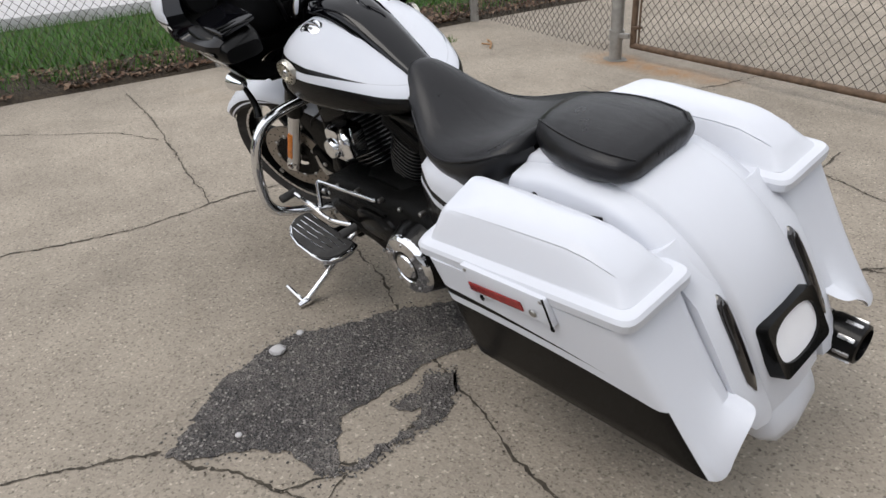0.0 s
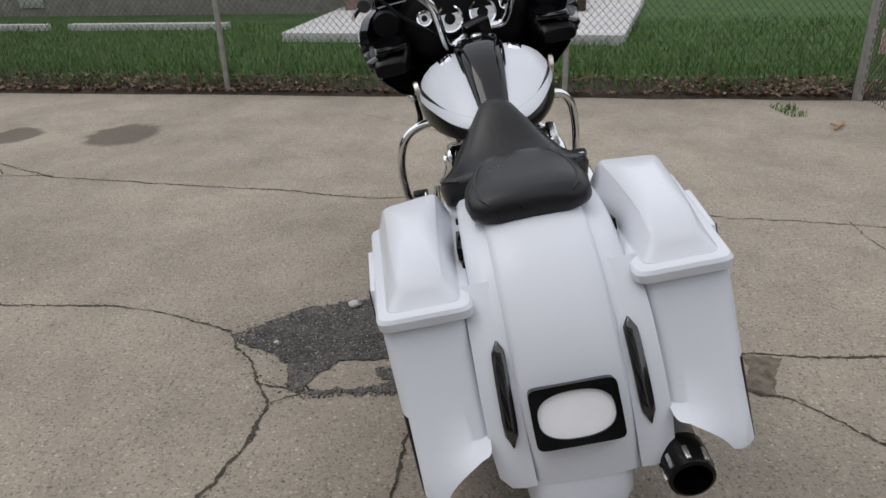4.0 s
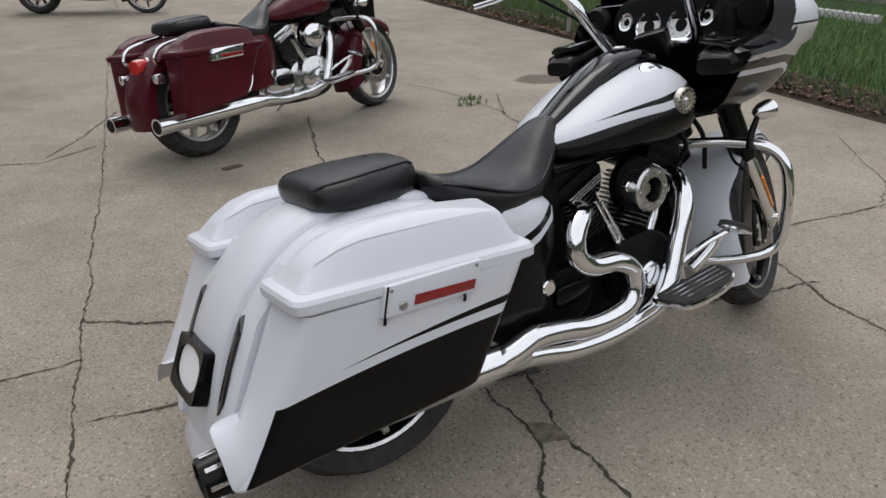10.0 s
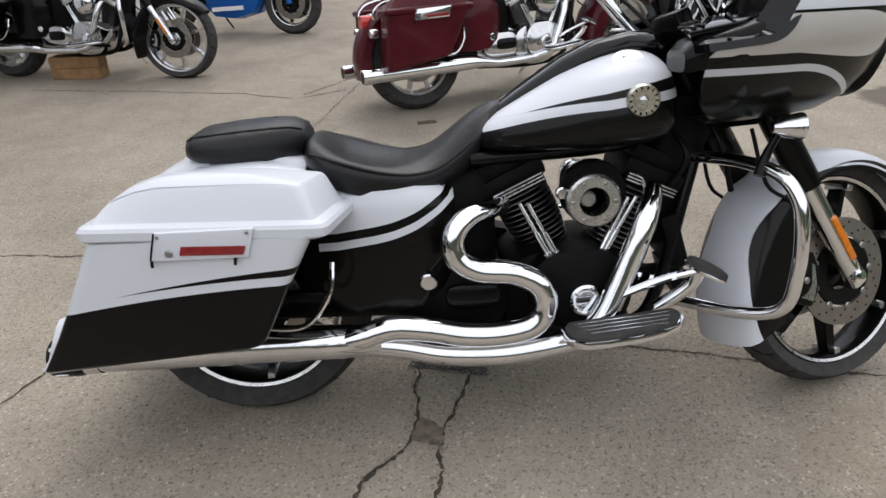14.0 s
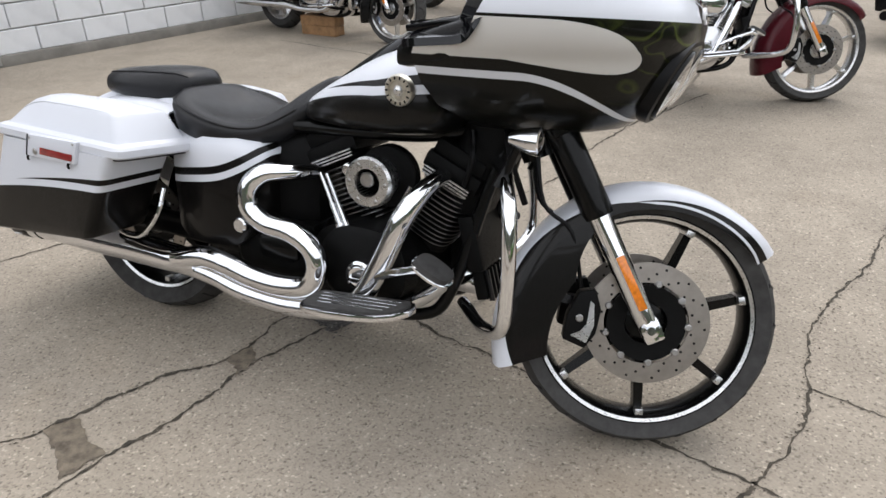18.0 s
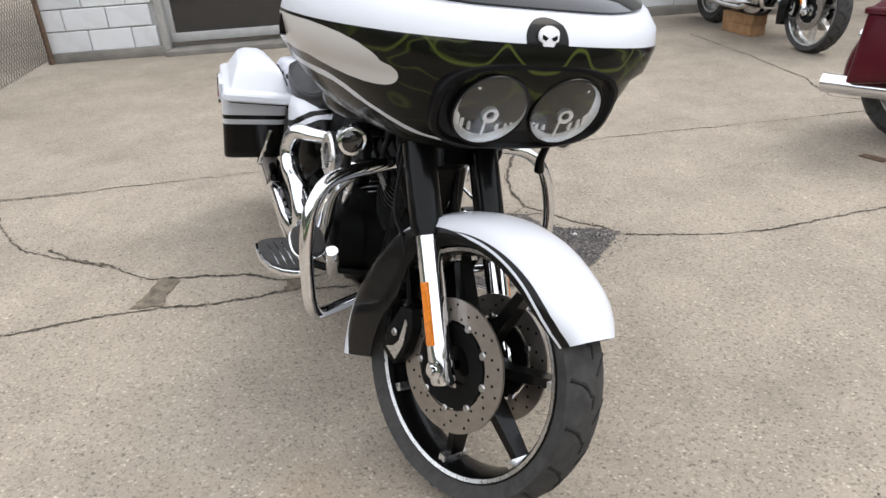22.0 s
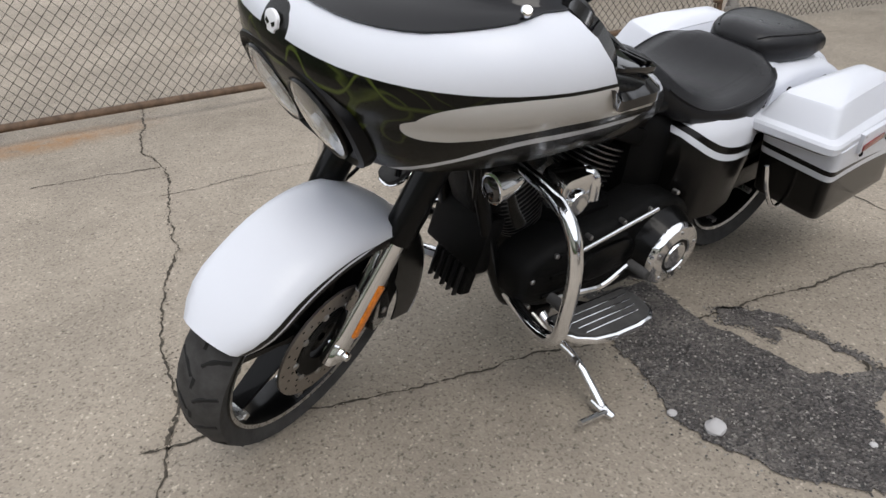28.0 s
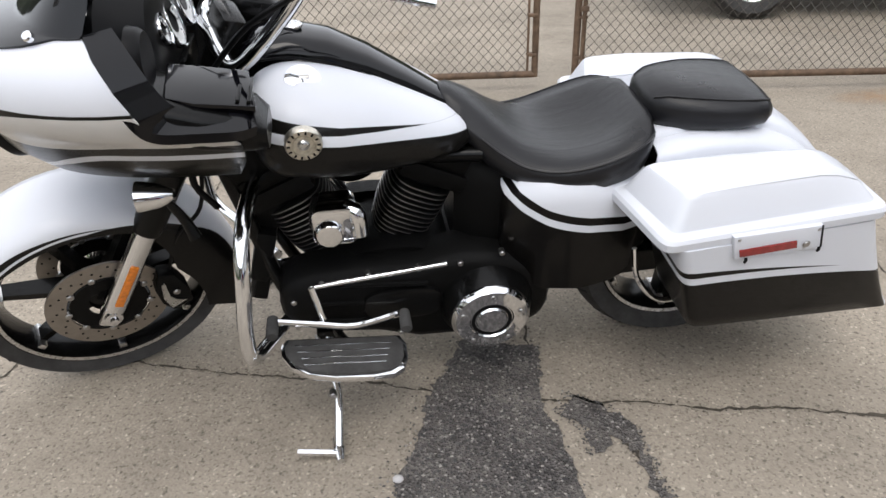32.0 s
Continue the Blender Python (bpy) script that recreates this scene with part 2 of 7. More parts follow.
RUBBER = plain("tyre_rubber", (0.050, 0.049, 0.048), 0.72, spec=0.15, scale=30, vary=0.25, bump=0.15, bscale=300)
PLASTIC = plain("black_plastic", (0.0045, 0.0045, 0.005), 0.38, spec=0.14, scale=20)
SMOKE = plain("smoked_lens", (0.010, 0.008, 0.008), 0.08, coat=1.0)
AMBER = plain("amber_reflector", (0.70, 0.20, 0.015), 0.2, coat=0.6, scale=120, vary=0.25)
RED = plain("red_reflector", (0.24, 0.014, 0.014), 0.22, coat=0.6, scale=120, vary=0.25)
RED_LENS = plain("red_tail_lens", (0.55, 0.02, 0.015), 0.12, coat=0.8)
DIAL = plain("white_dial_face", (0.75, 0.76, 0.75), 0.4, vary=0.04)
CARD = plain("white_card", (0.82, 0.82, 0.84), 0.5, vary=0.04)
BRONZE = plain("antiqued_badge_metal", (0.60, 0.57, 0.50), 0.3, 0.9, scale=90, vary=0.3, bump=0.15, bscale=700)


def leather():
    k = Tree("black_seat_vinyl")
    k.set(Base_Color=k.ramp(k.noise(5, 5), (0.3, (0.008, 0.008, 0.009)), (0.75, (0.014, 0.014, 0.016))))
    k.set(Roughness=k.m("MULTIPLY_ADD", k.noise(12, 4), 0.20, 0.21), Coat_Weight=0.05, Coat_Roughness=0.3, Specular_IOR_Level=0.28)
    fold = k.m("MULTIPLY", k.noise(9, 3, stretch=(0.5, 2.2, 1.0), distort=0.8), 2.2)
    k.bump(k.m("ADD", fold, k.m("MULTIPLY", k.cells(420, "Distance"), 0.5)), 0.35, 0.0022)
    return k.mat


LEATHER = leather()


def glass(name, color, rough, alpha_mix):
    k = Tree(name)
    k.set(Base_Color=color, Roughness=rough, Transmission_Weight=alpha_mix, IOR=1.45)
    return k.mat


LENS = glass("clear_headlamp_lens", (0.95, 0.96, 0.97), 0.02, 1.0)
TINT = glass("dark_tinted_screen", (0.05, 0.05, 0.055), 0.03, 0.9)


# ---- mesh helpers ----
def part(name, bm, material, parent, label="", smooth=True, bend=None, angle=40):
    """One bmesh as one mesh object under a thing or a part."""
    bmesh.ops.recalc_face_normals(bm, faces=bm.faces)
    me = bpy.data.meshes.new(name)
    bm.to_mesh(me)
    bm.free()
    me.materials.append(material)
    if smooth:
        me.shade_smooth()
        me.set_sharp_from_angle(angle=radians(angle))
    ob = new(name, me)
    if parent:
        ob.parent = parent
    if bend is not None:
        ob.matrix_local = bend
    return tagged(ob, label) if label else ob


def mesh_of(verts, faces):
    bm = bmesh.new()
    vs = [bm.verts.new(v) for v in verts]
    for f in faces:
        try:
            bm.faces.new([vs[i] for i in f])
        except ValueError:
            pass
    return bm


def loft(rings, closed=True, caps=True):
    """Skin over rings of equal length."""
    n, verts, faces = len(rings[0]), [], []
    for r in rings:
        verts += [tuple(p) for p in r]
    for i in range(len(rings) - 1):
        for j in range(n if closed else n - 1):
            a, b = i * n + j, i * n + (j + 1) % n
            faces.append((a, b, b + n, a + n))
    if caps and closed:
        faces += [tuple(range(n)), tuple(range((len(rings) - 1) * n, len(rings) * n))]
    return mesh_of(verts, faces)


def shell(rings, thick):
    """An open skin given thickness: an inner skin along the normals, and a rim."""
    grid = [[Vector(p) for p in r] for r in rings]
    nr, nc, inner = len(grid), len(grid[0]), []
    for i in range(nr):
        row = []
        for j in range(nc):
            a = grid[min(i + 1, nr - 1)][j] - grid[max(i - 1, 0)][j]
            b = grid[i][min(j + 1, nc - 1)] - grid[i][max(j - 1, 0)]
            n = a.cross(b)
            row.append(grid[i][j] + (n.normalized() * thick if n.length > 1e-9 else Vector()))
        inner.append(row)
    verts = [tuple(p) for r in grid for p in r] + [tuple(p) for r in inner for p in r]
    o, faces = nr * nc, []
    for i in range(nr - 1):
        for j in range(nc - 1):
            q = (i * nc + j, i * nc + j + 1, (i + 1) * nc + j + 1, (i + 1) * nc + j)
            faces += [q, tuple(o + k for k in q[::-1])]
    edge = [(i, 0) for i in range(nr)] + [(nr - 1, j) for j in range(1, nc)] + [(i, nc - 1) for i in range(nr - 2, -1, -1)] + [(0, j) for j in range(nc - 2, 0, -1)]
    ids = [i * nc + j for i, j in edge]
    faces += [(a, b, o + b, o + a) for a, b in zip(ids, ids[1:] + ids[:1])]
    return mesh_of(verts, faces)


def spline(pts, steps=6, loop=False):
    """Points along a Catmull-Rom curve through pts."""
    p = [Vector(q) for q in pts]
    out, n = [], len(p)
    for i in range(n if loop else n - 1):
        a = p[(i - 1) % n] if loop or i else p[0] * 2 - p[1]
        b, c = p[i], p[(i + 1) % n]
        d = p[(i + 2) % n] if loop or i + 2 < n else c * 2 - b
        for s in range(steps):
            t = s / steps
            out.append(0.5 * ((2 * b) + (c - a) * t + (2 * a - 5 * b + 4 * c - d) * t * t + (3 * b - a - 3 * c + d) * t ** 3))
    if not loop:
        out.append(p[-1])
    return out


def tube(pts, r, seg=12, steps=6, flat=(1, 1)):
    """A pipe along a smooth curve; r is a number or one radius a point."""
    line = spline(pts, steps)
    if isinstance(r, (int, float)):
        rad = [r] * len(line)
    else:
        rad = [float(np.interp(i / steps, range(len(r)), r)) for i in range(len(line))]
    rings, up = [], Vector((0, 0, 1))
    for i, p in enumerate(line):
        d = (line[min(i + 1, len(line) - 1)] - line[max(i - 1, 0)]).normalized()
        if i == 0:
            up = d.orthogonal().normalized()
        up = (up - d * up.dot(d)).normalized()
        side = d.cross(up)
        rings.append([p + rad[i] * (math.cos(a) * up * flat[0] + math.sin(a) * side * flat[1]) for a in (2 * math.pi * j / seg for j in range(seg))])
    return loft(rings)


def lathe(profile, centre=(0, 0, 0), axis="y", seg=32, turn=None, closed=True):
    """Profile of (radius, along) spun about an axis through centre. closed: the profile is a loop."""
    rings = []
    for j in range(seg):
        a = 2 * math.pi * j / seg
        c, s = math.cos(a), math.sin(a)
        ring = []
        for r, h in profile:
            q = {"y": (r * c, h, r * s), "x": (h, r * c, r * s), "z": (r * c, r * s, h)}[axis]
            q = Vector(q)
            if turn is not None:
                q = turn @ q
            ring.append(q + Vector(centre))
        rings.append(ring)
    n, verts, faces = len(profile), [], []
    for r in rings:
        verts += [tuple(p) for p in r]
    for i in range(seg):
        k = (i + 1) % seg
        for j in range(n if closed else n - 1):
            a, b = j, (j + 1) % n
            faces.append((i * n + a, i * n + b, k * n + b, k * n + a))
    bm = mesh_of(verts, faces)
    bmesh.ops.remove_doubles(bm, verts=bm.verts, dist=1e-5)
    return bm


def disc(r, h0, h1, centre, axis="y", seg=28, turn=None, edge=0.004):
    """A turned puck with a small chamfer."""
    e = min(edge, r * 0.3)
    lo, hi = min(h0, h1), max(h0, h1)
    return lathe([(0, lo), (r - e, lo), (r, lo + e), (r, hi - e), (r - e, hi), (0, hi)], centre, axis, seg, turn, closed=False)


def box(size, centre, bevel=0.006, turn=None, seg=2):
    bm = bmesh.new()
    bmesh.ops.create_cube(bm, size=1)
    bmesh.ops.scale(bm, vec=size, verts=bm.verts)
    if bevel:
        bmesh.ops.bevel(bm, geom=bm.edges[:] + bm.verts[:], offset=bevel, segments=seg, affect="EDGES", profile=0.6)
    m = Matrix.Translation(centre) @ (turn.to_4x4() if turn is not None else Matrix.Identity(4))
    bmesh.ops.transform(bm, matrix=m, verts=bm.verts)
    return bm


def join(*bms):
    """Several bmeshes as one."""
    out = bms[0]
    for b in bms[1:]:
        me = bpy.data.meshes.new("joined")
        b.to_mesh(me)
        b.free()
        out.from_mesh(me)
        bpy.data.meshes.remove(me)
    return out


def rod(a, b, r, seg=10):
    return tube([a, b], r, seg, 1)


def oval(x, cy, cz, hw, hh, n=24, p=2.5, axis="x"):
    """A superellipse ring across x."""
    out = []
    for j in range(n):
        a = 2 * math.pi * j / n
        c, s = math.cos(a), math.sin(a)
        u = cy + hw * math.copysign(abs(c) ** (2 / p), c)
        w = cz + hh * math.copysign(abs(s) ** (2 / p), s)
        out.append((x, u, w) if axis == "x" else (u, x, w) if axis == "y" else (u, w, x))
    return out


def turn_to(d):
    """Turns +y onto the way d."""
    return Vector((0, 1, 0)).rotation_difference(Vector(d)).to_matrix()


def prism(outline, a, b, axis="y", bevel=0.004):
    """A flat outline of (u, w) raised from a to b along an axis, edges bevelled."""
    n = len(outline)
    at = (lambda u, w, h: (u, h, w)) if axis == "y" else (lambda u, w, h: (h, u, w)) if axis == "x" else (lambda u, w, h: (u, w, h))
    verts = [at(u, w, a) for u, w in outline] + [at(u, w, b) for u, w in outline]
    faces = [tuple(range(n)), tuple(range(n, 2 * n))] + [(i, (i + 1) % n, n + (i + 1) % n, n + i) for i in range(n)]
    bm = mesh_of(verts, faces)
    if bevel:
        bmesh.ops.recalc_face_normals(bm, faces=bm.faces)
        bmesh.ops.bevel(bm, geom=bm.edges[:], offset=bevel, segments=2, affect="EDGES", profile=0.6)
    return bm

# ---- ground materials ----
OIL_SPOTS = ((3.65, 3.38, 0.33, 0.28), (3.58, 2.55, 0.42, 0.38))
RUST_WASH = ((1.70, -2.60, 0.60, 0.17), (2.12, -2.64, 0.30, 0.20), (-2.40, -1.86, 0.65, 0.18))
def concrete(name, tone=(0.326, 0.284, 0.230)):
    k = Tree(name)
    a = k.ramp(k.noise(0.5, 6, 0.65), (0.25, tuple(c * 0.82 for c in tone)), (0.75, tuple(c * 1.12 for c in tone)))
    stain = k.ramp(k.noise(1.6, 8, 0.75), (0.30, 0.66), (0.58, 1.04))
    a = k.mix(0.8, a, stain, "MULTIPLY")
    peb = k.cells(165, "Color")
    grain = k.ramp(peb, (0.0, 0.45), (0.25, 0.90), (0.82, 1.07), (1.0, 1.80))
    a = k.mix(0.95, a, grain, "MULTIPLY")
    pits = k.ramp(k.noise(70, 3, 0.6), (0.32, 0.40), (0.42, 1.0))
    a = k.mix(0.85, a, pits, "MULTIPLY")
    rust = k.ramp(k.noise(0.9, 3), (0.62, 0.0), (0.8, 0.35))
    a = k.mix(rust, a, (0.24, 0.17, 0.10))
    x, y, z = k.xyz()
    for cx, cy, rx, ry in RUST_WASH:
        dx, dy = k.m("MULTIPLY_ADD", x, 1 / rx, -cx / rx), k.m("MULTIPLY_ADD", y, 1 / ry, -cy / ry)
        far = k.m("SQRT", k.m("ADD", k.m("MULTIPLY", dx, dx), k.m("MULTIPLY", dy, dy)))
        wash = k.m("MULTIPLY", k.m("SUBTRACT", 1.0, far, clamp=True), k.ramp(k.noise(7, 6, 0.7), (0.35, 0.15), (0.65, 1.3)), clamp=True)
        a = k.mix(wash, a, (0.33, 0.185, 0.085))
    for cx, cy, rx, ry in OIL_SPOTS:
        dx, dy = k.m("MULTIPLY_ADD", x, 1 / rx, -cx / rx), k.m("MULTIPLY_ADD", y, 1 / ry, -cy / ry)
        far = k.m("ADD", k.m("SQRT", k.m("ADD", k.m("MULTIPLY", dx, dx), k.m("MULTIPLY", dy, dy))), k.m("MULTIPLY", k.noise(5, 4), 0.5))
        a = k.mix(k.ramp(far, (0.85, 0.8), (1.45, 0.0)), a, (0.085, 0.068, 0.055))
    k.set(Base_Color=a, Roughness=0.88, Specular_IOR_Level=0.3)
    k.bump(k.m("ADD", k.cells(115, "Distance"), k.m("MULTIPLY", k.noise(18, 5), 1.5)), 0.35, 0.004)
    return k.mat


CONCRETE = concrete("weathered_exposed_aggregate_concrete")


def soil_mat():
    k = Tree("dark_soil_with_leaf_crumbs")
    k.set(Base_Color=k.ramp(k.noise(30, 6), (0.3, (0.022, 0.016, 0.010)), (0.7, (0.065, 0.048, 0.030))), Roughness=0.95)
    k.bump(k.noise(60, 5), 0.6, 0.02)
    return k.mat


def lawn_mat():
    k = Tree("lawn_under_grass")
    k.set(Base_Color=k.ramp(k.noise(3, 6), (0.3, (0.026, 0.065, 0.012)), (0.7, (0.055, 0.125, 0.022))), Roughness=0.95)
    k.bump(k.noise(90, 4), 0.8, 0.02)
    return k.mat


def blade_mat():
    k = Tree("grass_blades")
    k.set(Base_Color=k.ramp(k.island(), (0.0, (0.030, 0.088, 0.013)), (0.7, (0.070, 0.170, 0.026)), (1.0, (0.15, 0.165, 0.055))), Roughness=0.6, Specular_IOR_Level=0.25)
    return k.mat


def leaf_mat():
    k = Tree("dry_fallen_leaves")
    k.set(Base_Color=k.ramp(k.island(), (0.0, (0.045, 0.022, 0.012)), (0.5, (0.13, 0.07, 0.04)), (1.0, (0.26, 0.18, 0.12))), Roughness=0.8)
    return k.mat


def tar_mat():
    k = Tree("coarse_asphalt_patch")
    st = k.cells(150, "Color")
    c = k.ramp(st, (0.0, (0.022, 0.019, 0.019)), (0.5, (0.062, 0.056, 0.053)), (0.85, (0.14, 0.128, 0.12)), (1.0, (0.46, 0.43, 0.40)))
    dust = k.m("MULTIPLY", k.ramp(k.noise(4, 5, 0.7), (0.42, 0.0), (0.68, 0.8)), k.ramp(k.noise(130, 2), (0.35, 0.3), (0.6, 1.0)))
    c = k.mix(dust, c, (0.21, 0.19, 0.17))
    k.set(Base_Color=c, Roughness=0.8)
    k.bump(k.cells(150, "Distance"), 0.9, 0.008)
    return k.mat


SOIL, LAWN, BLADE, LEAF, TAR = soil_mat(), lawn_mat(), blade_mat(), leaf_mat(), tar_mat()
CRACK = plain("dirt_filled_crack", (0.050, 0.042, 0.031), 0.95, vary=0.55, scale=25, bump=0.5, bscale=120)
RUST = plain("rusty_painted_steel", (0.13, 0.085, 0.055), 0.75, 0.2, vary=0.45, scale=18, bump=0.3, bscale=160)
GALV = plain("galvanised_steel", (0.36, 0.35, 0.33), 0.5, 0.6, vary=0.2, scale=16, bump=0.1)
WIRE = plain("weathered_fence_wire", (0.075, 0.065, 0.052), 0.6, 0.3, vary=0.3, scale=20)
SLAB = plain("pale_poured_concrete", (0.48, 0.47, 0.47), 0.8, vary=0.1, scale=3, bump=0.2, bscale=150)
SIDING = plain("cream_vinyl_siding", (0.62, 0.60, 0.50), 0.5, vary=0.06, scale=4)
FOOTING = plain("stained_concrete_footing", (0.20, 0.19, 0.17), 0.9, vary=0.25, scale=5, bump=0.3)
TIMBER = plain("weathered_timber", (0.30, 0.17, 0.08), 0.75, vary=0.3, scale=14, bump=0.3)
ALU = plain("dull_aluminium_frame", (0.55, 0.56, 0.56), 0.42, 0.7, vary=0.1, scale=10)
DARKGLASS = plain("dark_window_glass", (0.012, 0.013, 0.014), 0.05, coat=1.0, vary=0.1)
PINK = plain("faded_pink_boards", (0.55, 0.38, 0.36), 0.8, vary=0.12, scale=7, bump=0.2)


def block_mat():
    k = Tree("white_painted_concrete_block")
    n = k.m("ADD", k.m("MULTIPLY", k.rand(), 0.25), k.m("MULTIPLY", k.noise(5, 5), 0.75))
    k.set(Base_Color=k.ramp(n, (0.2, (0.55, 0.56, 0.57)), (0.6, (0.70, 0.71, 0.72))), Roughness=0.75)
    k.bump(k.noise(90, 4), 0.35, 0.006)
    return k.mat


BLOCK = block_mat()
MORTAR = plain("grey_mortar", (0.40, 0.40, 0.39), 0.9, vary=0.2, scale=20, bump=0.4)


def structure(ob, label):
    return tagged(ob, label, "structure", kind="structure")


def strip_mesh(line, width, z, jitter=0.5, seed=1, rise=0.0):
    """A ragged ribbon along a polyline on the ground."""
    rng = random.Random(seed)
    fine = []
    for a, b in zip(line[:-1], line[1:]):
        a, b = Vector((a[0], a[1])), Vector((b[0], b[1]))
        n = max(2, int((b - a).length / 0.013))
        for i in range(n):
            fine.append(a.lerp(b, i / n))
    fine.append(Vector(line[-1][:2]))
    verts, faces, wob = [], [], 0.0
    for i, p in enumerate(fine):
        d = (fine[min(i + 1, len(fine) - 1)] - fine[max(i - 1, 0)]).normalized()
        s = Vector((-d.y, d.x))
        wob = wob * 0.86 + rng.uniform(-1, 1) * 0.0055
        pinch = 0.55 + 0.9 * max(0.0, noise.noise((p.x * 5, p.y * 5, seed % 7)) + 0.45)
        w = width * pinch * (1 + rng.uniform(-jitter, jitter)) * (0.2 if i in (0, len(fine) - 1) else 1)
        q = p + s * wob
        verts += [(*(q + s * w), z), (*(q - s * w), z)]
        if i:
            faces.append((2 * i - 2, 2 * i - 1, 2 * i + 1, 2 * i))
    return mesh_of(verts, faces)


# ---- ground ----
def sheet(name, xs, ys, mat, label, amp=0.0):
    verts = [(x, y, (noise.noise((x * 0.35, y * 0.35, 0)) * amp if abs(x) < 20 and abs(y) < 20 else 0)) for x in xs for y in ys]
    n = len(ys)
    faces = [(i * n + j, i * n + j + 1, (i + 1) * n + j + 1, (i + 1) * n + j) for i in range(len(xs) - 1) for j in range(n - 1)]
    return structure(part(name, mesh_of(verts, faces), mat, None, label, smooth=False), label)


sheet("ground", [-400, -60, -15, 15, 60, 400], [-400, -60, -15, 15, 60, 400], CONCRETE, "weathered exposed-aggregate concrete yard with cracks")

def crack(w, *line):
    c = part("pavement_crack", strip_mesh(line, 0.72 * w, 0.0022, 0.7, int(w * 9000) + len(line)), CRACK, None, smooth=False)
    tagged(c, "dirt-filled crack in the concrete yard", "crack", "cracks in the yard", "structure")


CRACK_PATHS = [
    (0.0045, "2.0,-0.10 1.67,-0.01 1.33,0.10 0.98,0.20 0.80,0.27 0.50,0.36 0.23,0.43 -0.06,0.50 -0.30,0.57 -0.55,0.64"),
    (0.0040, "0.83,6.98 0.28,4.48 0.02,3.21 -0.33,1.75 -0.48,1.12 -0.61,0.50 -0.71,0.16 -0.80,-0.05 -0.94,-0.75 -1.10,-1.5"),
    (0.0050, "2.98,3.15 2.62,2.62 2.44,1.97 2.35,1.64 2.24,1.20 2.12,0.86 2.05,0.62 2.04,0.35 2.03,0.16 1.98,0.03 1.92,-0.10 1.86,-0.22 1.83,-0.44 1.74,-0.75 1.68,-0.88 1.59,-1.06 1.54,-1.30 1.38,-1.86 1.40,-2.17 1.18,-2.93"),
    (0.0050, "4.16,-0.04 3.24,0.10 2.44,0.27 2.05,0.34"),
    (0.0035, "4.0,0.90 3.36,0.30 3.05,0.18"),
    (0.0035, "1.92,-2.02 1.57,-1.95 1.38,-1.90"),
    (0.0035, "1.50,-1.57 1.37,-1.55 1.04,-1.54 0.82,-1.48"),
    (0.0060, "1.43,3.40 1.23,2.88 1.08,2.52 1.00,2.10 0.95,1.60 0.87,1.36 0.75,1.15 0.72,1.10"),
    (0.0060, "0.70,1.09 0.61,1.08 0.50,0.99 0.40,0.95 0.28,0.89"),
    (0.0075, "0.28,0.89 0.13,0.92 -0.05,0.96 -0.16,1.02 -0.30,1.13 -0.45,1.24"),
    (0.0100, "0.39,0.83 0.33,0.76 0.34,0.60 0.37,0.50 0.37,0.40"),
    (0.0050, "0.40,0.95 0.38,0.88 0.33,0.80 0.28,0.89"),
    (0.0065, "-0.29,-1.05 -0.13,-0.95 0.00,-0.81 0.19,-0.67 0.28,-0.45 0.33,-0.32 0.46,-0.18 0.48,-0.10 0.47,0.04 0.48,0.14"),
    (0.0070, "0.34,-1.93 0.32,-1.50 0.39,-1.10 0.41,-0.80 0.45,-0.63 0.51,-0.45 0.53,-0.30 0.54,-0.18 0.60,-0.03 0.66,0.10"),
    (0.0045, "0.30,-1.64 -0.04,-1.52 -0.45,-1.41 -0.66,-1.27 -1.07,-1.37 -0.95,-0.93"),
    (0.0045, "-0.66,-1.27 -0.35,-1.16 -0.19,-1.01 0.00,-0.81"),
    (0.0050, "-2.46,4.02 -1.58,3.81 -0.73,3.56 -0.31,3.32 0.03,3.50"),
    (0.0045, "2.54,3.99 2.68,3.60 2.69,3.09 2.65,2.62"),
    (0.0045, "-0.28,3.42 -0.05,3.70 0.33,4.34"),
    (0.0040, "-2.42,1.23 -1.45,1.13 -0.50,0.98")]
for width, path in CRACK_PATHS:
    crack(width, *[tuple(float(c) for c in q.split(",")) for q in path.split()])


def blob(points, z, mat, name, label, cat, seed=3, ragged=0.012, lift=0.0, step=0.02):
    """A flat ragged patch inside a closed outline."""
    rng = random.Random(seed)
    line = []
    pts = [Vector(p) for p in points]
    for a, b in zip(pts, pts[1:] + pts[:1]):
        n = max(1, int((b - a).length / step))
        for i in range(n):
            q = a.lerp(b, i / n)
            line.append((q.x + rng.uniform(-ragged, ragged), q.y + rng.uniform(-ragged, ragged)))
    bm = mesh_of([(x, y, z) for x, y in line], [tuple(range(len(line)))])
    bmesh.ops.triangulate(bm, faces=bm.faces)
    ob = part(name, bm, mat, None, smooth=False)
    return tagged(ob, label, cat, kind="structure")


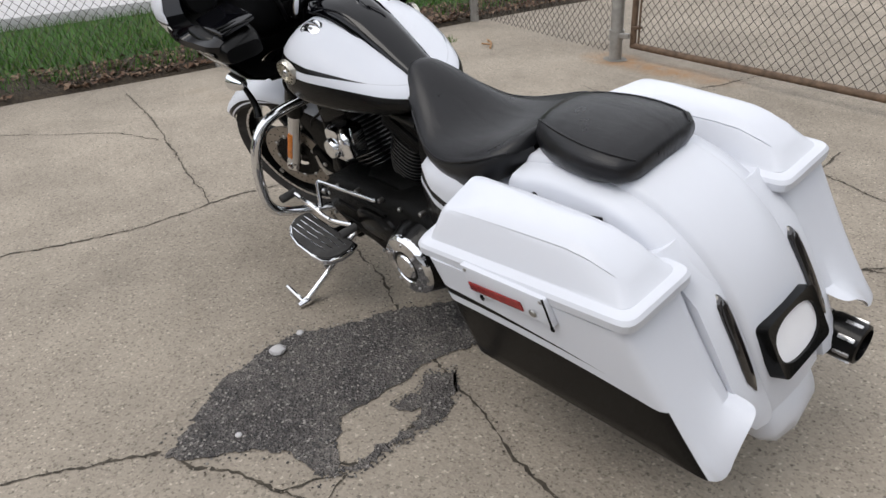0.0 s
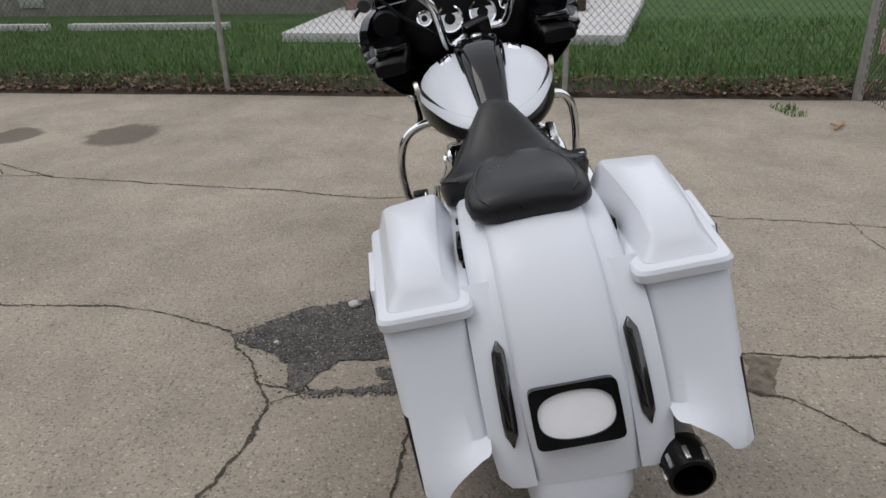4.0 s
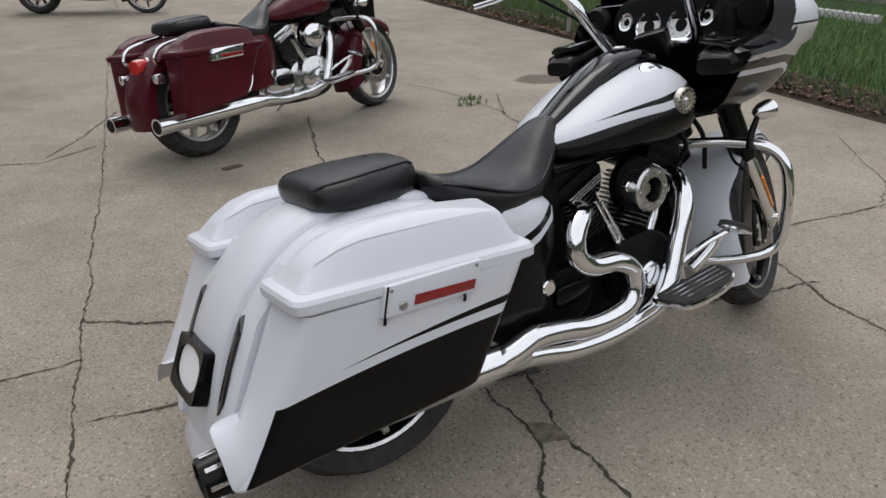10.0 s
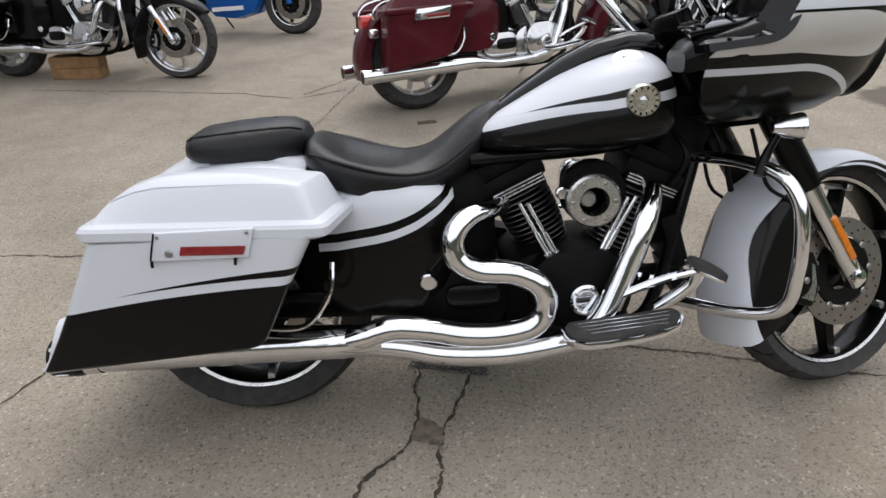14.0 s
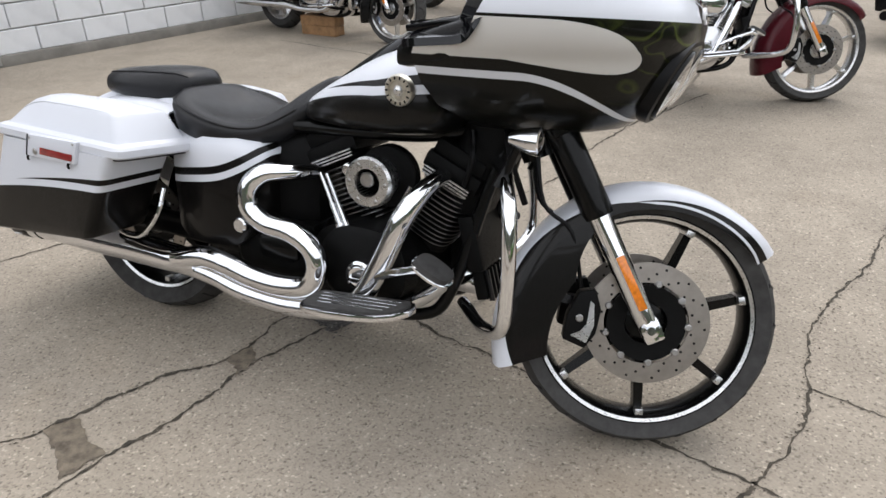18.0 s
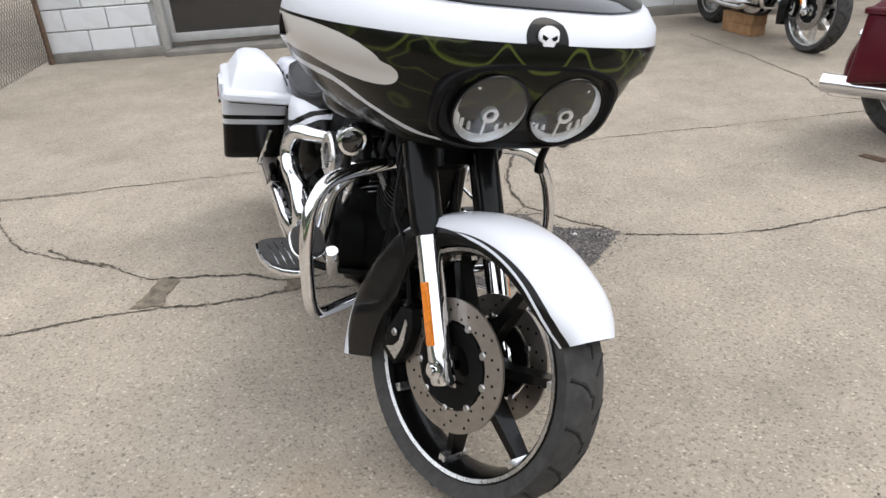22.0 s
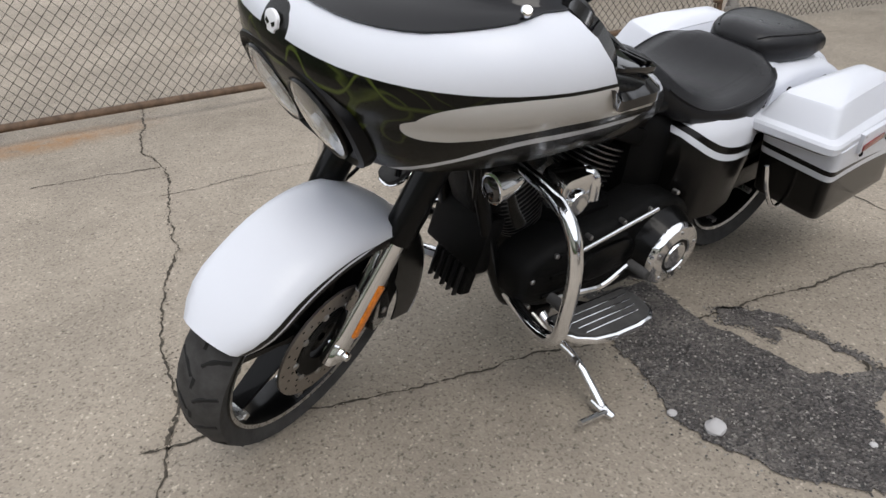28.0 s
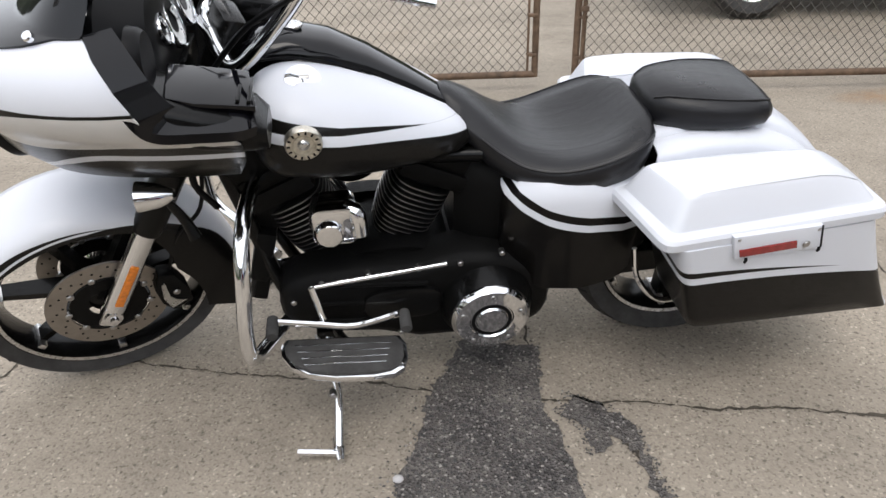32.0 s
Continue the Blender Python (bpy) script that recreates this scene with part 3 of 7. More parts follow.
PATCH = [(0.685, 1.10), (0.747, 1.023), (0.80, 0.96), (0.866, 0.868), (0.91, 0.72), (0.926, 0.605), (0.888, 0.525), (0.83, 0.41), (0.805, 0.29), (0.735, 0.19), (0.67, 0.07), (0.457, 0.137), (0.495, 0.31), (0.520, 0.405), (0.500, 0.49), (0.504, 0.585), (0.500, 0.695), (0.455, 0.735), (0.415, 0.775), (0.33, 0.815), (0.368, 0.855), (0.50, 0.868), (0.565, 0.945), (0.63, 1.045)]
ARM = [(0.43, 0.355), (0.345, 0.432), (0.312, 0.518), (0.316, 0.626), (0.312, 0.77), (0.352, 0.83), (0.372, 0.832), (0.340, 0.765), (0.350, 0.70), (0.338, 0.590), (0.372, 0.520), (0.43, 0.58), (0.445, 0.575), (0.432, 0.50), (0.47, 0.43)]
blob(PATCH, 0.0042, TAR, "asphalt_patch", "dark coarse asphalt patch in the concrete", "patch", 5, 0.011, step=0.016)
blob(ARM, 0.0038, TAR, "asphalt_arm", "ragged arm of asphalt crumbled along a crack", "patch", 11, 0.012, step=0.014)


def inside(p, poly):
    hit = False
    for (x0, y0), (x1, y1) in zip(poly, poly[1:] + poly[:1]):
        if (y0 > p[1]) != (y1 > p[1]) and p[0] < (x1 - x0) * (p[1] - y0) / (y1 - y0) + x0:
            hit = not hit
    return hit


def scatter_stones(name, poly, count, size, z, mat, label, seed):
    """Small loose stones as one heap."""
    rng = random.Random(seed)
    verts, faces = [], []
    lo, hi = [min(p[i] for p in poly) for i in (0, 1)], [max(p[i] for p in poly) for i in (0, 1)]
    while len(verts) < count * 6:
        p = (rng.uniform(lo[0], hi[0]), rng.uniform(lo[1], hi[1]))
        if not inside(p, poly):
            continue
        s, b = size * rng.uniform(0.4, 1.2), len(verts)
        for dx, dy, dz in ((1, 0, 0.2), (0, 1, 0.2), (-1, 0, 0.2), (0, -1, 0.2), (0, 0, 1.0), (0, 0, -0.5)):
            verts.append((p[0] + s * dx * rng.uniform(0.6, 1.2), p[1] + s * dy * rng.uniform(0.6, 1.2), z + s * dz * rng.uniform(0.5, 0.9)))
        faces += [(b + i, b + (i + 1) % 4, b + 4) for i in range(4)] + [(b + (i + 1) % 4, b + i, b + 5) for i in range(4)]
    me = bpy.data.meshes.new(name)
    me.from_pydata(verts, [], faces)
    me.materials.append(mat)
    return tagged(new(name, me), label, "gravel", kind="stuff")


GRIT = Tree("loose_asphalt_stones")
GRIT.set(Base_Color=GRIT.ramp(GRIT.island(), (0.0, (0.03, 0.029, 0.03)), (0.75, (0.09, 0.085, 0.08)), (1.0, (0.33, 0.31, 0.28))), Roughness=0.8)
GRIT = GRIT.mat
scatter_stones("crumbled_asphalt", [(0.58 + (x - 0.58) * 1.16, 0.62 + (y - 0.62) * 1.12) for x, y in PATCH], 900, 0.0042, 0.001, GRIT, "loose dark crumbs round the asphalt patch", 18)
scatter_stones("asphalt_grit", PATCH, 2600, 0.005, 0.004, GRIT, "coarse stones standing proud in the asphalt patch", 8)
scatter_stones("arm_grit", [(0.37 + (x - 0.37) * 1.25, 0.60 + (y - 0.60) * 1.08) for x, y in ARM], 700, 0.0042, 0.002, GRIT, "loose stones along the broken edge of the patch", 21)


def crack_crumbs():
    """Chips of concrete and grit shed along the wider cracks."""
    rng = random.Random(31)
    verts, faces = [], []
    for width, path in CRACK_PATHS:
        if width < 0.0044:
            continue
        pts = [tuple(float(c) for c in q.split(",")) for q in path.split()]
        for (x0, y0), (x1, y1) in zip(pts[:-1], pts[1:]):
            for _ in range(int(math.hypot(x1 - x0, y1 - y0) * 110)):
                t, o = rng.random(), rng.gauss(0, 0.011)
                d = math.hypot(x1 - x0, y1 - y0)
                x, y = x0 + (x1 - x0) * t - (y1 - y0) / d * o, y0 + (y1 - y0) * t + (x1 - x0) / d * o
                g, b = rng.uniform(0.0012, 0.0042), len(verts)
                for dx, dy, dz in ((1, 0, 0.1), (0, 1, 0.1), (-1, 0, 0.1), (0, -1, 0.1), (0, 0, 0.8)):
                    verts.append((x + g * dx * rng.uniform(0.6, 1.5), y + g * dy * rng.uniform(0.6, 1.5), 0.0018 + g * dz))
                faces += [(b + i, b + (i + 1) % 4, b + 4) for i in range(4)]
    me = bpy.data.meshes.new("crack_crumbs")
    me.from_pydata(verts, [], faces)
    me.materials.append(CRUMB)
    tagged(new("crack_crumbs", me), "concrete chips and grit shed along the cracks", "gravel", kind="stuff")


CRUMB = Tree("concrete_chips")
CRUMB.set(Base_Color=CRUMB.ramp(CRUMB.island(), (0.0, (0.06, 0.05, 0.04)), (0.55, (0.16, 0.135, 0.105)), (1.0, (0.42, 0.37, 0.30))), Roughness=0.9)
CRUMB = CRUMB.mat
crack_crumbs()
for x, y, s in ((0.872, 0.676, 0.026), (0.906, 0.578, 0.013), (0.63, 0.93, 0.010)):
    bm = bmesh.new()
    bmesh.ops.create_icosphere(bm, subdivisions=2, radius=s)
    for v in bm.verts:
        v.co *= 1 + 0.28 * noise.noise(v.co * 40)
        v.co.z *= 0.6
    bmesh.ops.translate(bm, vec=(x, y, s * 0.45), verts=bm.verts)
    tagged(part("loose_stone", bm, SLAB, None, angle=20), "pale broken stone lying by the asphalt patch", "stone", "loose stones")
DIRT = plain("dirt_settled_in_broken_concrete", (0.145, 0.120, 0.090), 0.95, vary=0.5, scale=30, bump=0.6, bscale=150)
for line in ([(0.455, -0.19), (0.485, -0.09), (0.545, -0.15), (0.535, -0.24), (0.50, -0.19)], [(0.21, -0.63), (0.265, -0.55), (0.35, -0.60), (0.435, -0.62), (0.41, -0.73), (0.31, -0.665)], [(0.375, 0.40), (0.35, 0.53), (0.41, 0.49), (0.45, 0.40)]):
    blob(line, 0.0034, DIRT, "dirt_pocket", "dirt settled where the cracked concrete has crumbled", "dirt", 6, 0.007, step=0.014)


# ---- lawn, fence, house ----
def edge_x(y):
    return 4.43 + 0.196 * y


def grass_patch():
    ys = [-22 + 0.5 * i for i in range(98)]
    verts, faces = [], []
    for i, y in enumerate(ys):
        e = edge_x(y) + 0.05 * noise.noise((y * 1.7, 3, 0))
        verts += [(e, y, 0.0), (e + 0.06, y, 0.035), (e + 0.45, y, 0.085)]
        if i:
            b = 3 * i
            faces += [(b - 3, b - 2, b + 1, b), (b - 2, b - 1, b + 2, b + 1)]
    structure(part("soil_verge", mesh_of(verts, faces), SOIL, None, "bare soil verge"), "bare soil verge strewn with dry leaves along the fence")
    verts, faces = [], []
    for i, y in enumerate(ys):
        e = edge_x(y)
        verts += [(e + 0.42, y, 0.083), (e + 1.2, y, 0.10), (60, y, 0.12)]
        if i:
            b = 3 * i
            faces += [(b - 3, b - 2, b + 1, b), (b - 2, b - 1, b + 2, b + 1)]
    structure(part("lawn", mesh_of(verts, faces), LAWN, None, "lawn"), "green mown lawn behind the fence")
    rng = random.Random(2)
    verts, faces = [], []

    def blade(x, y, z, h):
        a, l, b = rng.uniform(0, 6.3), rng.uniform(0.2, 0.7) * h, len(verts)
        dx, dy = math.cos(a), math.sin(a)
        w = 0.004 + 0.012 * h
        verts.extend([(x - dy * w, y + dx * w, z), (x + dy * w, y - dx * w, z), (x + dx * l, y + dy * l, z + h)])
        faces.append((b, b + 1, b + 2))

    for _ in range(62000):
        y = rng.uniform(-6.5, 11)
        d = 0.14 + 4.2 * rng.random() ** 1.7
        thin = noise.noise((y * 1.3, d * 2, 5))
        if d < 0.5 and rng.random() > 0.20 + 0.8 * max(0, thin):
            continue
        blade(edge_x(y) + d, y, 0.03 + min(d, 0.5) * 0.11, rng.uniform(0.05, 0.13))
    for cx, cy, n, r in ((2.71, 3.13, 70, 0.055), (3.6, -2.3, 130, 0.10), (2.62, 3.0, 50, 0.06)):
        for _ in range(n):
            a, q = rng.uniform(0, 6.3), r * rng.random() ** 0.6
            blade(cx + 2.2 * q * math.cos(a), cy + q * math.sin(a), 0, rng.uniform(0.015, 0.05))
    me = bpy.data.meshes.new("grass")
    me.from_pydata(verts, [], faces)
    me.materials.append(BLADE)
    tagged(new("grass", me), "tufts of green grass on the lawn and in the cracks", "grass", kind="stuff")
    verts, faces = [], []
    for _ in range(6000):
        y = rng.uniform(-4.0, 9)
        d = 0.02 + 0.45 * rng.random() ** 1.3
        if noise.noise((y * 0.9, d * 3, 1)) < -0.22 and y < 1.2:
            continue
        x, z, s, a, b = edge_x(y) + d, 0.03 + d * 0.13, rng.uniform(0.012, 0.032), rng.uniform(0, 6.3), len(verts)
        c, sn, up = math.cos(a), math.sin(a), rng.uniform(-0.6, 0.9)
        verts.extend([(x + s * c, y + s * sn, z + s * up), (x - s * sn * 0.7, y + s * c * 0.7, z + rng.uniform(0, s)), (x - s * c, y - s * sn, z + rng.uniform(0, s)), (x + s * sn * 0.7, y - s * c * 0.7, z + rng.uniform(0, s))])
        faces += [(b, b + 1, b + 2), (b, b + 2, b + 3)]
    me = bpy.data.meshes.new("fallen_leaves")
    me.from_pydata(verts, [], faces)
    me.materials.append(LEAF)
    tagged(new("fallen_leaves", me), "brown dry leaves heaped along the fence", "leaves", kind="stuff")


grass_patch()


def chain_link(length, height, z0, pitch=0.058, r=0.0026):
    """Woven diamonds of zigzag wires in the x-z plane, as verts and faces."""
    verts, faces = [], []
    half = pitch / 2
    cols, rows = int(length / half), int(height / (pitch * 0.55))
    for c in range(cols):
        for flip in (c % 2,):
            pts2 = [(c * half + (half if (k + flip) % 2 else 0), 0.003 * (1 if k % 2 else -1), z0 + k * pitch * 0.55) for k in range(rows + 1)]
            base = len(verts)
            for p in pts2:
                verts += [(p[0] + r, p[1], p[2]), (p[0] - r * 0.5, p[1] + r, p[2]), (p[0] - r * 0.5, p[1] - r, p[2])]
            for k in range(rows):
                a = base + 3 * k
                faces += [(a + i, a + (i + 1) % 3, a + 3 + (i + 1) % 3, a + 3 + i) for i in range(3)]
    return verts, faces


def along(a, b):
    d = Vector((b[0] - a[0], b[1] - a[1]))
    return Matrix.Translation((a[0], a[1], 0)) @ Matrix.Rotation(math.atan2(d.y, d.x), 4, "Z"), d.length


def link_panel(parent, length, height, z0, mat=None, name="wire_mesh", pitch=0.058):
    v, f = chain_link(length, height, z0, pitch)
    me = bpy.data.meshes.new(name)
    me.from_pydata(v, [], f)
    me.materials.append(mat or WIRE)
    ob = new(name, me)
    ob.parent = parent
    return tagged(ob, "woven diamond chain-link wire")


def gate(a, b, label):
    m, n = along(a, b)
    g = new("chain_link_gate")
    g.matrix_world = m
    tagged(g, label, "gate", "yard gates")
    r = 0.021
    part("bottom_rail", rod((0, 0, 0.10), (n, 0, 0.10), r), RUST, g)
    part("top_rail", rod((0, 0, 1.30), (n, 0, 1.30), r), RUST, g)
    for x in (0, n):
        part("gate_stile", rod((x, 0, 0.085), (x, 0, 1.315), r), RUST, g)
    for x in (0.045, n - 0.045):
        part("tension_bar", box((0.014, 0.005, 1.16), (x, 0, 0.70), 0.001), RUST, g)
        for z in (0.22, 0.45, 0.70, 0.95, 1.18):
            part("tension_band", box((0.06, 0.05, 0.018), (x * 0.5 + (0.0 if x < 1 else n * 0.5), 0, z), 0.004), RUST, g)
    link_panel(g, n - 0.09, 1.16, 0.118).location = (0.045, 0, 0)
    return g


def post(at, h, r, mat, label, name="fence_post"):
    p = new(name)
    p.location = (*at, 0)
    tagged(p, label, "post", "fence posts")
    part("pipe", rod((0, 0, -0.05), (0, 0, h), r, 16), mat, p)
    part("cap", lathe([(0, 0.03), (r * 0.7, 0.022), (r * 1.08, 0.0), (r * 1.08, -0.02)], (0, 0, h), "z", 16, closed=False), mat, p)
    return p


def gate_y(x):
    return -2.37 - 0.155 * x


ga = gate((2.02, gate_y(2.02)), (-0.21, gate_y(-0.21) - 0.10), "chain-link gate leaf with rusty pipe frame")
gb = gate((-0.42, gate_y(-0.42)), (-2.86, gate_y(-2.86)), "chain-link gate leaf with rusty pipe frame and drop pin")
part("drop_pin", rod((0.03, -0.03, 0.005), (0.03, -0.03, 0.62), 0.011), RUST, gb)
for z in (0.16, 0.5):
    part("pin_guide", box((0.05, 0.05, 0.03), (0.03, -0.02, z), 0.006), RUST, gb)
for px, py in ((2.123, -2.638), (-2.93, -1.86)):
    p = post((px, py), 1.5, 0.042, GALV, "galvanised steel gate post set in the concrete")
    for z in (0.17, 1.2):
        part("hinge_clamp", lathe([(0.043, -0.03), (0.050, -0.03), (0.050, 0.03), (0.043, 0.03)], (0, 0, z), "z", 18), GALV, p)
        part("hinge_lug", box((0.075, 0.03, 0.035), (-0.07 if px > 0 else 0.07, 0.012, z), 0.008), GALV, p)
    tagged(blob([(px + 0.09 * math.cos(a), py + 0.075 * math.sin(a)) for a in [2 * math.pi * i / 14 for i in range(14)]], 0.004, FOOTING, "post_footing", "crumbly concrete round the gate post", "footing", 9, 0.012))


def fence(a, b, posts, mat=GALV, h=1.2, label="chain-link fence with steel posts"):
    m, n = along(a, b)
    f = new("chain_link_fence")
    f.matrix_world = m
    tagged(f, label, "fence", "fences")
    link_panel(f, n, h - 0.05, 0.04)
    part("top_rail", rod((0, 0, h), (n, 0, h), 0.020), mat, f)
    for t in posts:
        part("line_post", rod((n * t, 0.02, -0.02), (n * t, 0.02, h + 0.03), 0.024, 12), mat, f)
    return f


fence((3.86, -2.97), (edge_x(10) + 0.22, 10), [0.0] + [(k + 2.97 - 0.78 + 0.0) / 12.97 for k in (0.0, 2.9, 5.75, 8.6)])
fence((2.123, -2.638), (3.86, -2.97), [1.0])
fence((-4.98, -1.42), (-2.93, -1.86), [0.0], RUST)

# porch slab, steps and house beyond the lawn
slab = part("porch_slab", prism([(6.24, -1.78), (7.35, 2.05), (10.3, 1.6), (10.3, -3.2)], 0.05, 0.21, "z", 0.015), SLAB, None)
structure(slab, "pale poured concrete walk slab on the lawn")


def house():
    h = new("house")
    h.matrix_world = Matrix.Translation((10.25, 1.9, 0)) @ Matrix.Rotation(radians(-11), 4, "Z")
    tagged(h, "cream vinyl-sided house on a grey footing", "house")
    part("footing", box((6.0, 16.0, 0.55), (3.2, 7.6, 0.27), 0.01), FOOTING, h)
    part("wall_core", box((5.8, 16.1, 3.0), (3.2, 7.6, 2.05), 0.01), SIDING, h)
    board = prism([(0.0, 0.0), (0.03, 0.0), (0.012, 0.125), (0.0, 0.125)], -0.5, 15.7, "y", 0)
    me = bpy.data.meshes.new("siding_board")
    board.to_mesh(me)
    board.free()
    me.materials.append(SIDING)
    for i in range(24):
        o = new("siding_board", me)
        o.parent = h
        o.matrix_local = Matrix.Translation((0.28, 0, 0.52 + 0.125 * i)) @ Matrix.Rotation(math.pi, 4, "Z") @ Matrix.Translation((0, -15.2, 0))
    part("footing_vent", box((0.03, 0.45, 0.18), (0.19, 5.2, 0.33), 0.004), ALU, h)
    part("roof", prism([(-0.3, 3.4), (3.2, 5.4), (6.7, 3.4), (6.7, 3.3), (-0.3, 3.3)], -0.9, 16.0, "y", 0.01), FOOTING, h)
    return h


house()
for k in range(3):
    st = part("timber_step", box((0.34, 1.5, 0.17), (9.9 + 0.34 * k, 0.75, 0.29 + 0.17 * k), 0.012), plain("faded_brown_step", (0.20, 0.13, 0.11), 0.85, vary=0.25, bump=0.3), None)
    tagged(st, "faded brown wooden porch step", "step", "porch steps")
lump = part("shrub_bed", prism([(8.6, -1.9), (8.7, -0.2), (10.2, -0.3), (10.2, -2.0)], 0.1, 0.42, "z", 0.08), SOIL, None)
structure(lump, "dark mulch bed beside the porch slab")
for y0, y1, x in ((3.0, 5.4, 9.0), (5.7, 8.0, 9.5)):
    tagged(part("landscape_edging", box((0.14, y1 - y0, 0.10), (x, (y0 + y1) / 2, 0.14), 0.01, Matrix.Rotation(radians(-11), 3, "Z")), SLAB, None), "pale concrete edging block on the lawn", "edging", "edging blocks")


def board_fence():
    f = new("low_board_fence")
    f.matrix_world = along((4.30, -3.35), (3.0, -6.7))[0]
    tagged(f, "faded pink wooden board fence", "fence")
    for x in (0.62, 2.9):
        part("board_post", box((0.10, 0.09, 0.66), (x, 0, 0.36), 0.008), PINK, f)
    part("rail_board", box((3.6, 0.03, 0.20), (1.8, 0.06, 0.36), 0.006), PINK, f)


board_fence()

# ---- workshop building ----
BW = Matrix.Translation((-4.65, 0, 0)) @ Matrix.Rotation(math.atan2(-0.265, 1.0), 4, "Z")


def workshop():
    w = new("workshop_wall")
    w.matrix_world = BW
    structure(w, "white painted concrete-block workshop wall")
    part("wall_core", box((0.20, 12.0, 3.6), (-0.125, 8.32, 1.8), 0), MORTAR, w, smooth=False)
    part("wall_core", box((0.20, 1.1, 3.6), (-0.125, -0.93, 1.8), 0), MORTAR, w, smooth=False)
    part("wall_core", box((0.20, 3.0, 1.0), (-0.125, 0.95, 3.1), 0), MORTAR, w, smooth=False)
    part("wall_base", box((0.06, 12.0, 0.10), (0.005, 8.32, 0.04), 0.012), FOOTING, w)
    part("wall_base", box((0.06, 1.1, 0.10), (0.005, -0.93, 0.04), 0.012), FOOTING, w)
    bm = box((0.05, 0.392, 0.192), (0, 0, 0), 0.008, seg=1)
    me = bpy.data.meshes.new("block")
    bm.to_mesh(me)
    bm.free()
    me.materials.append(BLOCK)
    for row in range(9):
        z = 0.185 + 0.2 * row
        off = 0.2 if row % 2 else 0.0
        for lo, hi in ((2.36, 9.8), (-1.45, -0.42)):
            y = lo - off
            while y < hi:
                a, b = max(y, lo), min(y + 0.4, hi)
                if b - a > 0.1:
                    o = new("block", me)
                    o.parent = w
                    o.matrix_local = Matrix.Translation((-0.012, (a + b) / 2, z)) @ Matrix.Diagonal((1, (b - a) / 0.4, 1, 1))
                y += 0.4
    return w


def overhead_door():
    d = new("overhead_door")
    d.matrix_world = BW
    tagged(d, "closed glazed overhead door in a dull aluminium frame", "door", kind="structure")
    y0, y1 = -0.36, 2.30
    part("sill", box((0.32, y1 - y0, 0.06), (-0.02, (y0 + y1) / 2, 0.02), 0.01), FOOTING, d)
    for y in (y0, y1):
        part("jamb", box((0.10, 0.07, 2.8), (-0.04, y, 1.4), 0.006), ALU, d)
    for row in range(4):
        z0 = 0.10 + 0.62 * row
        part("rail", box((0.045, y1 - y0 - 0.08, 0.085), (-0.10, (y0 + y1) / 2, z0 + 0.04), 0.006), ALU, d)
        for k in range(3):
            y = y0 + 0.06 + (y1 - y0 - 0.12) * k / 2
            part("mullion", box((0.045, 0.06, 0.55), (-0.10, y, z0 + 0.35), 0.005), ALU, d)
        for k in range(2):
            ya, yb = y0 + 0.06 + (y1 - y0 - 0.12) * k / 2, y0 + 0.06 + (y1 - y0 - 0.12) * (k + 1) / 2
            part("pane", box((0.008, yb - ya - 0.05, 0.54), (-0.105, (ya + yb) / 2, z0 + 0.35), 0), DARKGLASS, d, smooth=False)
    part("conduit", rod((0.03, y1 + 0.09, 0.02), (0.03, y1 + 0.09, 2.6), 0.022), GALV, d)


overhead_door()
workshop()
roof = part("workshop_roof", box((6.0, 14.0, 0.3), (-3.0, 5.0, 3.75), 0.02), FOOTING, None)
roof.matrix_world = BW
structure(roof, "flat workshop roof")
back = part("workshop_back", box((0.2, 14.0, 3.6), (-5.9, 5.0, 1.8), 0), MORTAR, None)
back.matrix_world = BW
structure(back, "plain back wall of the workshop")

# ---- the motorcycle ----
LEAN_BIKE = Matrix.Translation((0, 0.034, 0)) @ Matrix.Rotation(radians(-9.8), 4, "X") @ Matrix.Diagonal((1.014, 1, 1, 1))
FORK = Vector((math.sin(radians(30)), 0, -math.cos(radians(30))))


